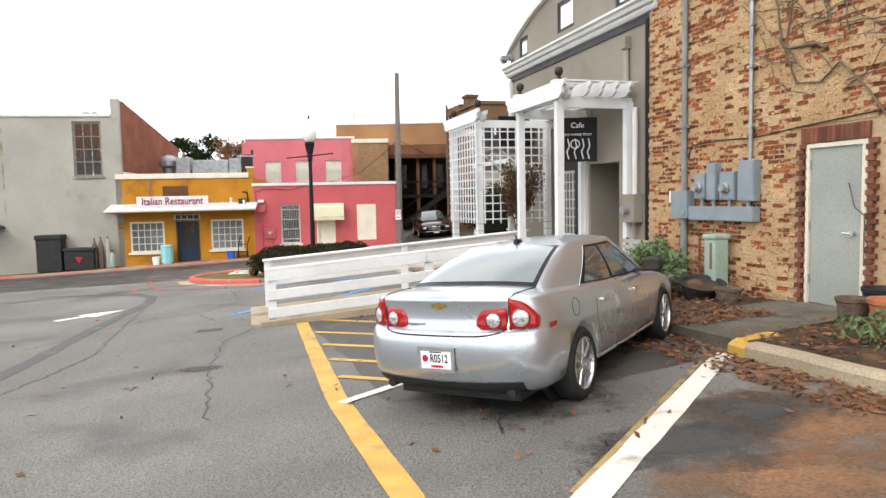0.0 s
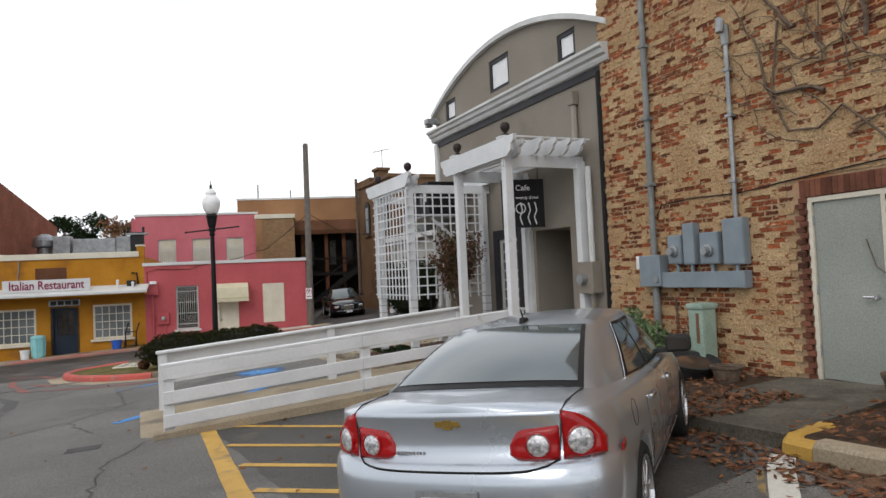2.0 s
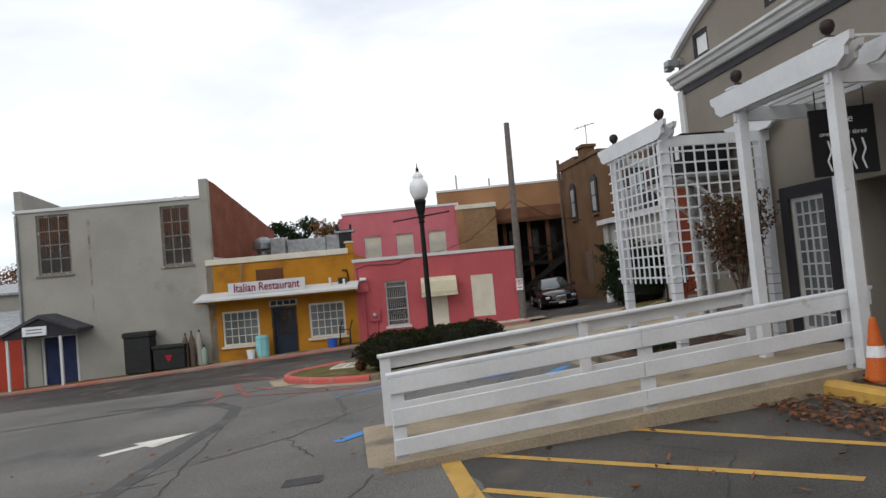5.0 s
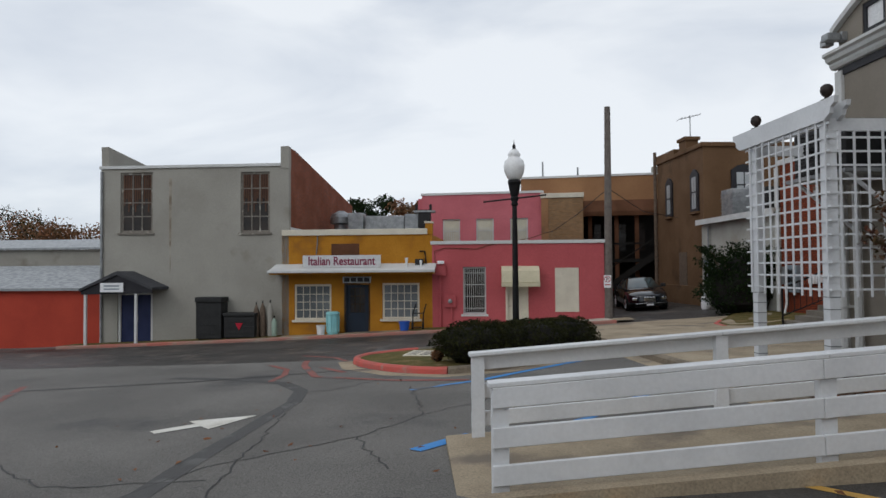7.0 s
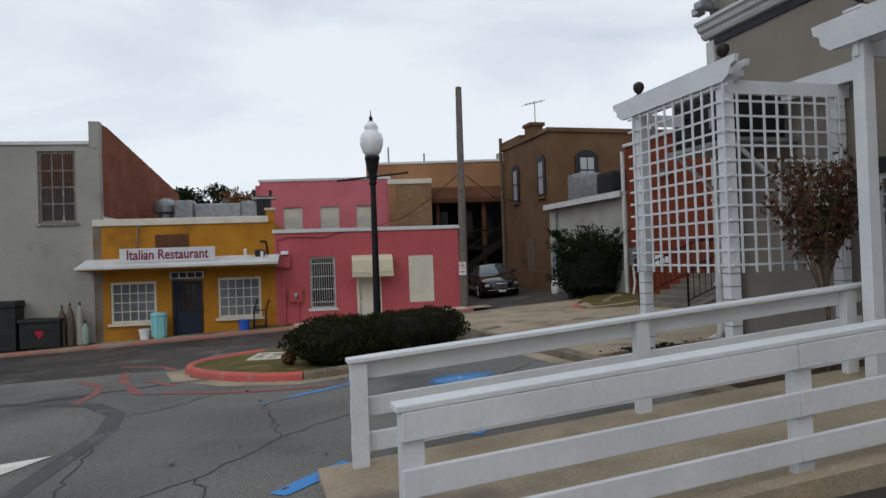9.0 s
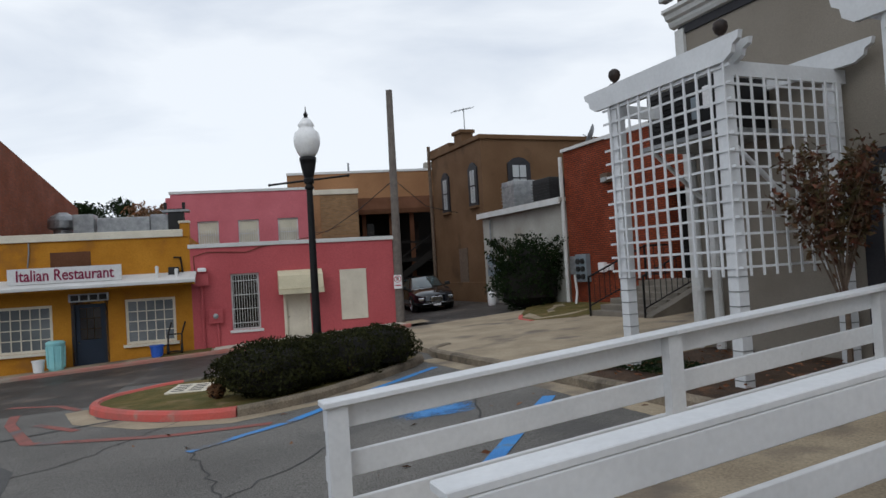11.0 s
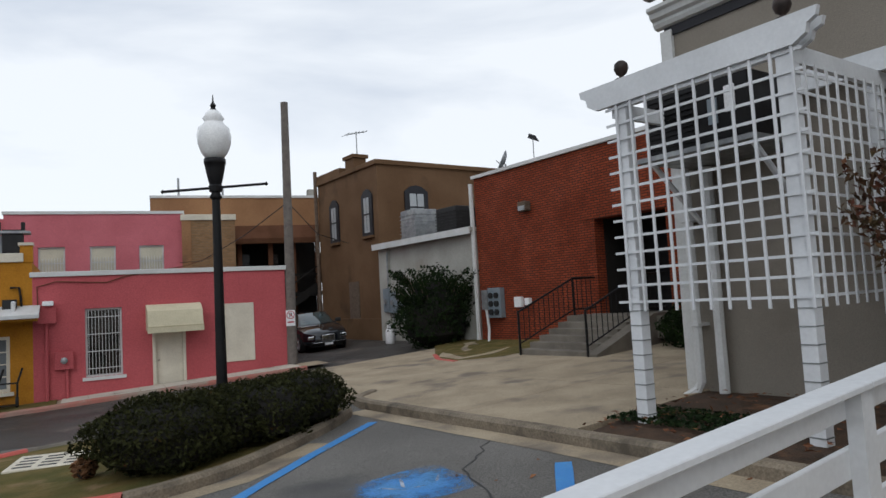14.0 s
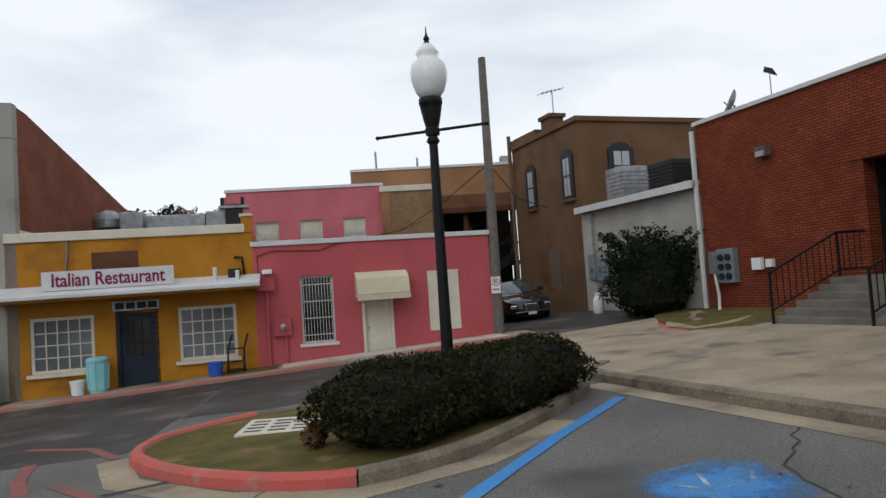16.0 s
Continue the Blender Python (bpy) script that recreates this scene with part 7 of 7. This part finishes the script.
# added near-black hull: the shrub's inner shade as plain colour
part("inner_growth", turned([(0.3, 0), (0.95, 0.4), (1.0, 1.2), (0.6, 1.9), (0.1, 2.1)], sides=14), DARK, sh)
leaves("foliage", sp, 0.06, SHRUB, sh, 6)["kind"] = "stuff"
sx, sy = rw(4.2, 9.6)
sh = thing("low_shrub", pose(sx, sy, gz(sx, sy)), "low dark green shrub beside the steps", "shrub")
leaves("foliage", clump((0, 0, 0.5), (0.7, 0.9, 0.5), 3500, 61, 0.6, 0.3), 0.05, SHRUB, sh, 7)["kind"] = "stuff"
part("stem", tube([(0, 0, -0.1), (0, 0, 0.5)], 0.03), BARK, sh)

# small russet tree by the trellis


def small_tree(name, x, y, lab, h, material, seed, spread, n, twig=1.0):
    t = thing(name, pose(x, y, gz(x, y) + 0.05), lab, "tree")
    rng = random.Random(seed)
    tr = bmesh.new()
    tube([(0, 0, -0.1), (0.03, 0.02, h * 0.25), (0.0, -0.02, h * 0.45)], [0.035 * twig, 0.028 * twig, 0.022 * twig], tr, 7)
    spots = []
    for k in range(22):
        a = rng.uniform(0, 6.28)
        z0 = h * rng.uniform(0.3, 0.5)
        s = spread * rng.uniform(0.4, 1)
        mid = Vector((math.cos(a) * s * 0.5, math.sin(a) * s * 0.5, z0 + (h - z0) * 0.45))
        tip = Vector((math.cos(a + 0.3) * s, math.sin(a + 0.3) * s, min(h, z0 + (h - z0) * rng.uniform(0.6, 1.1))))
        part("limb", tube([(0, 0, z0), mid, tip], [0.013 * twig, 0.008 * twig, 0.003 * twig], sides=5), BARK, t)
        for i in range(n // 22):
            q = (mid if rng.random() < 0.35 else Vector((0, 0, z0)).lerp(mid, 0.7)).lerp(tip, rng.random())
            spots.append((q.x + rng.gauss(0, spread * 0.1), q.y + rng.gauss(0, spread * 0.1), q.z + rng.gauss(0, spread * 0.1)))
    part("trunk", tr, BARK, t)
    leaves("crown", spots, 0.046 * (1 if twig < 2 else twig * 1.5), material, t, seed)
    return t


tx, ty = rw(-1.15, 3.45)
small_tree("crape_myrtle", tx, ty, "slender young tree with russet and green autumn leaves", 2.6, RUSSET, 3, 0.62, 2300)
leaves("ground_ivy", [(p[0], p[1], gz(p[0], p[1]) + 0.17) for p in [rw(-2.1 + 0.8 * random.random(), 5.0 + 1.5 * random.random()) for _ in range(900)]], 0.04, SHRUB, None, 9, 0.5)
tagged(bpy.data.objects["ground_ivy"], "low green weeds at the foot of the trellis", "ground cover", kind="stuff")
leaves("door_weeds", [(p[0], p[1], gz(p[0], p[1]) + 0.12 + 0.25 * random.random()) for p in [rw(-1.6 + 1.2 * random.random(), -5.6 - 1.2 * random.random()) for _ in range(700)]], 0.05, PALE_LEAF, None, 10)
tagged(bpy.data.objects["door_weeds"], "green weeds in the bed by the steel door", "ground cover", kind="stuff")
# fallen leaves
spots = []
for n, (x0, x1, u0, u1), lift in ((700, (-2.0, -0.1, -3.2, 0.5), 0.17), (700, (-2.2, -0.1, -8, -4.9), 0.17), (1100, (-3.0, -2.2, -8.5, -3.0), 0.012), (500, (-3.0, -1.9, -1.5, 0.6), 0.03), (420, (-2.3, -0.9, -4.2, -3.2), 0.145), (120, (-5.5, -2.3, -7.0, 0.4), 0.014), (250, (-2.5, -0.1, 3.1, 6.6), 0.16)):
    for _ in range(n):
        p = rw(random.uniform(x0, x1), random.uniform(u0, u1))
        spots.append((p[0], p[1], gz(*p) + lift + 0.02 * random.random()))
for _ in range(160):
    x, y = random.uniform(-9, 1), random.uniform(3, 19)
    spots.append((x, y, gz(x, y) + 0.012))
leaves("fallen_leaves", spots, 0.045, LITTER, None, 12, 0.85)
tagged(bpy.data.objects["fallen_leaves"], "scattered brown fallen leaves", "leaves", kind="stuff")

# pots by the wall


def pot(name, x, u, r, h, material, lab, tilt=0):
    q = rw(x, u)
    p = thing(name, pose(*q, gz(*q) + 0.11, tilt, 0, 0), lab, "planter")
    part("pot", turned([(r * 0.68, 0), (r * 0.72, h * 0.1), (r * 0.92, h * 0.8), (r, h * 0.86), (r * 1.03, h), (r * 0.9, h), (r * 0.85, h * 0.86)], sides=20), material, p, smooth=False)
    part("soil", turned([(r * 0.87, h * 0.84), (r * 0.5, h * 0.88), (0.01, h * 0.9)], sides=14), MULCH, p)
    return p


pot("round_planter", -1.15, -1.9, 0.30, 0.38, mat("grey_glaze", (0.10, 0.09, 0.09), (0.2, 0.17, 0.17), 7, 0.7, 0.2, 40), "weathered dark grey round planter with a pale rim")
pot("wide_planter", -0.6, -2.3, 0.34, 0.26, BUMPER_TRIM, "wide shallow black planter bowl tipped against the wall", 14)
pot("low_planter", -0.55, -2.85, 0.2, 0.2, BARK, "small brown clay pot in leaf litter")
pot("yellow_planter", -1.7, -0.9, 0.2, 0.3, CREAM, "small cream pot in front of the bed")
pot("terracotta_pot", -0.75, -5.6, 0.24, 0.34, TERRA, "terracotta flower pot with weeds")
pot("clay_pot", -0.7, -5.05, 0.17, 0.3, BARK, "brown clay pot beside the path")
pot("black_pot", -0.25, -5.05, 0.22, 0.36, BUMPER_TRIM, "black plastic pot by the door")
q = rw(-0.75, -1.3)
sh = thing("sage_bush", pose(*q, gz(*q) + 0.1), "wispy grey-green bush in the bed by the wall", "shrub")
leaves("foliage", clump((0, 0, 0.45), (0.5, 0.6, 0.45), 2200, 71, 0.3, 0.4), 0.05, PALE_LEAF, sh, 13)["kind"] = "stuff"
part("stem", tube([(0, 0, -0.1), (0, 0, 0.5)], 0.02), BARK, sh)

# bare climber on the brick wall
vn = thing("bare_climber", R, "bare woody vine branching over the brick wall", "climber")
rng = random.Random(8)
for k in range(70):
    u, z = -3.2 - rng.random() * 3.6, 3.0 + rng.random() * 2.5
    a = rng.uniform(-0.5, 3.6)
    pts = []
    for i in range(14):
        pts.append((-0.035 - 0.02 * rng.random(), u, z))
        a += rng.gauss(0, 0.35)
        u, z = u + math.cos(a) * 0.16, max(2.9, z + abs(math.sin(a)) * 0.17)
    part("vine", tube(pts, [0.009 * (1 - i / 16) * (3.0 if k < 9 else 1) for i in range(14)], sides=5), BARK, vn)
part("vine", tube([(-0.04, -4.9, 2.6), (-0.05, -4.6, 3.0), (-0.05, -4.2, 3.4), (-0.04, -3.9, 3.2), (-0.04, -3.5, 3.25), (-0.04, -3.3, 3.7), (-0.04, -3.45, 4.6)], 0.014, sides=6), BARK, vn)
part("vine", tube([(-0.03, -4.35, 1.9), (-0.04, -4.45, 1.6), (-0.05, -4.6, 1.5), (-0.05, -4.6, 0.9)], 0.008, sides=5), BARK, vn)

# bins and clutter against the far row
for s, w_, h, mt, lab in ((-9.75, 1.0, 1.65, BUMPER_TRIM, "tall black wheeled refuse bin against the wall"), (-8.65, 1.2, 1.0, BUMPER_TRIM, "low black waste container with a red mark")):
    q = fw(s, -0.5)
    bn = thing("refuse_bin", F @ pose(s, -0.75, gz(*q) + 0.11), lab, "bin")
    part("body", box(0, w_, 0, 0.65, 0.06, h * 0.88, bevel=0.03), mt, bn)
    part("lid", box(-0.03, w_ + 0.03, -0.05, 0.68, h * 0.88, h, bevel=0.03), mt, bn)
    for x in (0.12, w_ - 0.12):
        part("castor", tube([(x, 0.1, 0.06), (x, 0.16, 0.06)], 0.06, sides=10), TREAD, bn)
    for k in range(3):
        part("rib", box(0.05, w_ - 0.05, -0.015, 0.0, 0.25 + k * h * 0.2, 0.29 + k * h * 0.2), mt, bn)
    if h < 1.2:
        part("mark", prism([(0.45, 0.62), (0.75, 0.62), (0.6, 0.35)], -0.02, -0.001), RED_TEXT, bn)
for k, (s, h, mt) in enumerate(((-7.5, 1.25, BARK), (-7.25, 1.3, BARK), (-6.95, 1.3, GREY_BLOCK), (-6.8, 0.7, GREEN_BOX))):
    q = fw(s, -0.4)
    cy = thing("gas_cylinder", F @ pose(s, -0.4, gz(*q) + 0.11), "tall standing gas cylinder by the wall", "gas cylinder", "gas cylinders")
    part("body", turned([(0.1, 0), (0.11, 0.04), (0.11, h * 0.8), (0.06, h * 0.92), (0.03, h)]), mt, cy, smooth=True)
    part("valve", tube([(0, 0, h), (0, 0, h + 0.1)], 0.03), BUMPER_TRIM, cy)
q = fw(-4.45, -0.4)
tb = thing("waste_drum", F @ pose(-4.5, -0.45, gz(*q) + 0.09), "pale teal ribbed plastic waste bin with a lid", "bin")
part("body", turned([(0.19, 0), (0.22, 0.1), (0.24, 0.72), (0.26, 0.76), (0.26, 0.82), (0.2, 0.86)]), TEAL, tb)
for k in range(8):
    part("rib", tube([(0.23 * math.cos(k * 0.785), 0.23 * math.sin(k * 0.785), 0.08), (0.25 * math.cos(k * 0.785), 0.25 * math.sin(k * 0.785), 0.7)], 0.02, sides=5), TEAL, tb)
for s, r_, h, mt, lab in ((-4.95, 0.17, 0.35, SIGN_WHITE, "white plastic bucket by the restaurant wall"), (-1.75, 0.2, 0.35, BLUE_PLASTIC, "bright blue plastic bucket on the verge")):
    q = fw(s, -0.5)
    bk = thing("bucket", F @ pose(s, -0.5, gz(*q) + 0.1), lab, "bucket")
    part("tub", turned([(r_ * 0.8, 0), (r_, h), (r_ * 0.92, h), (r_ * 0.75, 0.03)]), mt, bk)
    part("rim", turned([(r_ * 1.05, h - 0.04), (r_ * 1.05, h), (r_, h)]), mt, bk)
q = fw(-1.2, -0.45)
bk = thing("handcart", F @ pose(-1.25, -0.45, gz(*q) + 0.1), "dark tubular handcart leaning by the wall", "cart")
for x in (-0.2, 0.2):
    part("side_bar", tube([(x, 0.1, 0.1), (x, 0.2, 0.6), (x + 0.1, 0.35, 0.95)], 0.025), BLACK, bk)
    part("wheel", tube([(x - 0.03, 0.05, 0.14), (x + 0.03, 0.05, 0.14)], 0.14, sides=14), TREAD, bk)
part("cross_bar", tube([(-0.2, 0.2, 0.6), (0.2, 0.2, 0.6)], 0.02), BLACK, bk)
part("toe_plate", box(-0.22, 0.22, -0.2, 0.1, 0.08, 0.1), BLACK, bk)
for x, u in ((-1.7, 0.25), (-1.5, 0.0)):
    q = rw(x, u)
    cn = thing("traffic_cone", pose(*q, gz(*q) + 0.1), "orange traffic cone standing in the leaf-covered bed", "traffic cone", "traffic cones")
    part("base", box(-0.19, 0.19, -0.19, 0.19, 0, 0.04, bevel=0.01), BUMPER_TRIM, cn)
    part("cone", turned([(0.15, 0.04), (0.13, 0.08), (0.035, 0.7), (0.03, 0.72)], sides=18), CONE, cn, smooth=True)
    part("band", turned([(0.102, 0.3), (0.085, 0.42), (0.08, 0.42)], sides=18), SIGN_WHITE, cn)
q = rw(-0.75, -0.5)
bn = thing("slatted_bench", R @ pose(-0.75, -0.75, gz(*q) + 0.1), "weathered grey slatted bench by the brick wall", "bench")
for k in range(4):
    part("seat_slat", box(-0.42 + k * 0.11, -0.33 + k * 0.11, -0.6, 0.6, 0.40, 0.43, bevel=0.006), GREY_BLOCK, bn)
for k in range(4):
    part("back_slat", box(0.06 + k * 0.015, 0.09 + k * 0.015, -0.6, 0.6, 0.50 + k * 0.1, 0.58 + k * 0.1, bevel=0.006), GREY_BLOCK, bn)
for u in (-0.5, 0.46):
    part("leg", box(-0.4, -0.35, u, u + 0.05, -0.05, 0.4), BLACK, bn)
    part("rear_leg", prism([(0.0, -0.05), (0.05, -0.05), (0.16, 0.9), (0.12, 0.9)], u, u + 0.05), BLACK, bn)
    part("bearer", box(-0.4, 0.08, u, u + 0.05, 0.36, 0.4), BLACK, bn)

# trees behind the far row
for k, (x, y, h, sp_, mt, n) in enumerate(((-22.2, 62, 9.6, 2.4, SHRUB, 4200), (-17.6, 60, 9.3, 2.4, AUTUMN, 2600), (-57, 62, 8.8, 5.0, AUTUMN, 4000), (-50, 64, 8.2, 4.0, AUTUMN, 3000), (-64, 66, 9.6, 5.0, SHRUB, 3000))):
    t = thing("far_tree", pose(x, y, gz(x, y)), "distant dark evergreen tree crown above the roofs" if mt is SHRUB else "distant tree with thin autumn leaves", "tree", "far trees")
    part("trunk", tube([(0, 0, -0.5), (0, 0, h * 0.8)], [0.3, 0.12]), BARK, t)
    lm = bmesh.new()
    s2 = []
    rng = random.Random(k + 50)
    for i in range(14):
        a = rng.uniform(0, 6.28)
        e = Vector((math.cos(a) * sp_ * rng.uniform(0.3, 0.8), math.sin(a) * sp_ * rng.uniform(0.3, 0.8), h * rng.uniform(0.55, 0.92)))
        tube([(0, 0, h * 0.45), e], [0.1, 0.03], lm, 5)
        s2 += clump(e, (sp_ * 0.38,) * 2 + (sp_ * 0.26,), n // 14, k * 20 + i, 0.2, 0.5)
    part("limbs", lm, BARK, t)
    leaves("crown", s2, 0.16, mt, t, k)["kind"] = "stuff"

# ---- bricks of the old wall ----


def brick_wall():
    """Courses of old brick: some bare and worn back, the others under a proud coat of limewash."""
    rows, W, H = 134, 0.205, 0.068
    rng = random.Random(21)
    shapes = {}
    for bare in (True, False):
        for k in range(8):
            w, h = (0.093, 0.025) if bare else (0.109, 0.0385)
            bm = box(-0.001, 0.04, -w, w, -h, h)
            bmesh.ops.subdivide_edges(bm, edges=[e for e in bm.edges if abs(e.verts[0].co.y - e.verts[1].co.y) > 0.05], cuts=2)
            for v in bm.verts:
                v.co += Vector((rng.uniform(-0.005, 0.005) if v.co.x < 0.02 else 0, rng.uniform(-0.016, 0.016) if bare else rng.uniform(-0.012, 0.012), rng.uniform(-0.0075, 0.0075) if bare else rng.uniform(-0.005, 0.005)))
            me = bpy.data.meshes.new("brick")
            bm.to_mesh(me)
            bm.free()
            me.materials.append(BRICK if bare else LIMEWASH)
            shapes[bare, k] = me
    near, V, Fc = 0, {True: [], False: []}, {True: [], False: []}
    for r in range(rows):
        z = 0.12 + r * H
        for c in range(68):
            u = -0.1 - c * W - (W / 2 if r % 2 else 0)
            if -4.83 < u < -3.45 and z < 2.66 or u > -0.09:
                continue
            worn = 0.55 - 0.17 * min(max((-u - 0.9) / 1.9, 0), 1) + 0.55 * noise.noise((u * 0.8, z * 1.1, 7.0)) + 0.35 * noise.noise((u * 2.3, z * 5.0, 2.0))
            bare = rng.random() < worn
            out = (0.004 if bare else -0.006) + 0.006 * noise.noise((u * 1.6, z * 3.0, 4.0)) + rng.uniform(-0.004, 0.004)
            me = shapes[bare, rng.randrange(8)]
            if -2.9 < u < -0.7 and 0.6 < z < 2.7 and near < 300:
                o = new("brick", me)
                o.parent = core
                o.matrix_parent_inverse = core.matrix_basis.inverted()
                o.matrix_basis = R @ pose(-0.006 + out, u, z)
                near += 1
            else:
                n0 = len(V[bare])
                for v in me.vertices:
                    V[bare].append(tuple(R @ Vector((v.co.x - 0.006 + out, v.co.y + u, v.co.z + z))))
                Fc[bare] += [tuple(n0 + i for i in p.vertices) for p in me.polygons]
    for bare, name in ((True, "bare_brickwork"), (False, "limewashed_brickwork")):
        me = bpy.data.meshes.new(name)
        me.from_pydata(V[bare], [], Fc[bare])
        me.materials.append(BRICK if bare else LIMEWASH)
        o = new(name, me)
        o.parent = core
        o.matrix_parent_inverse = core.matrix_basis.inverted()
        o["kind"] = "stuff"


brick_wall()
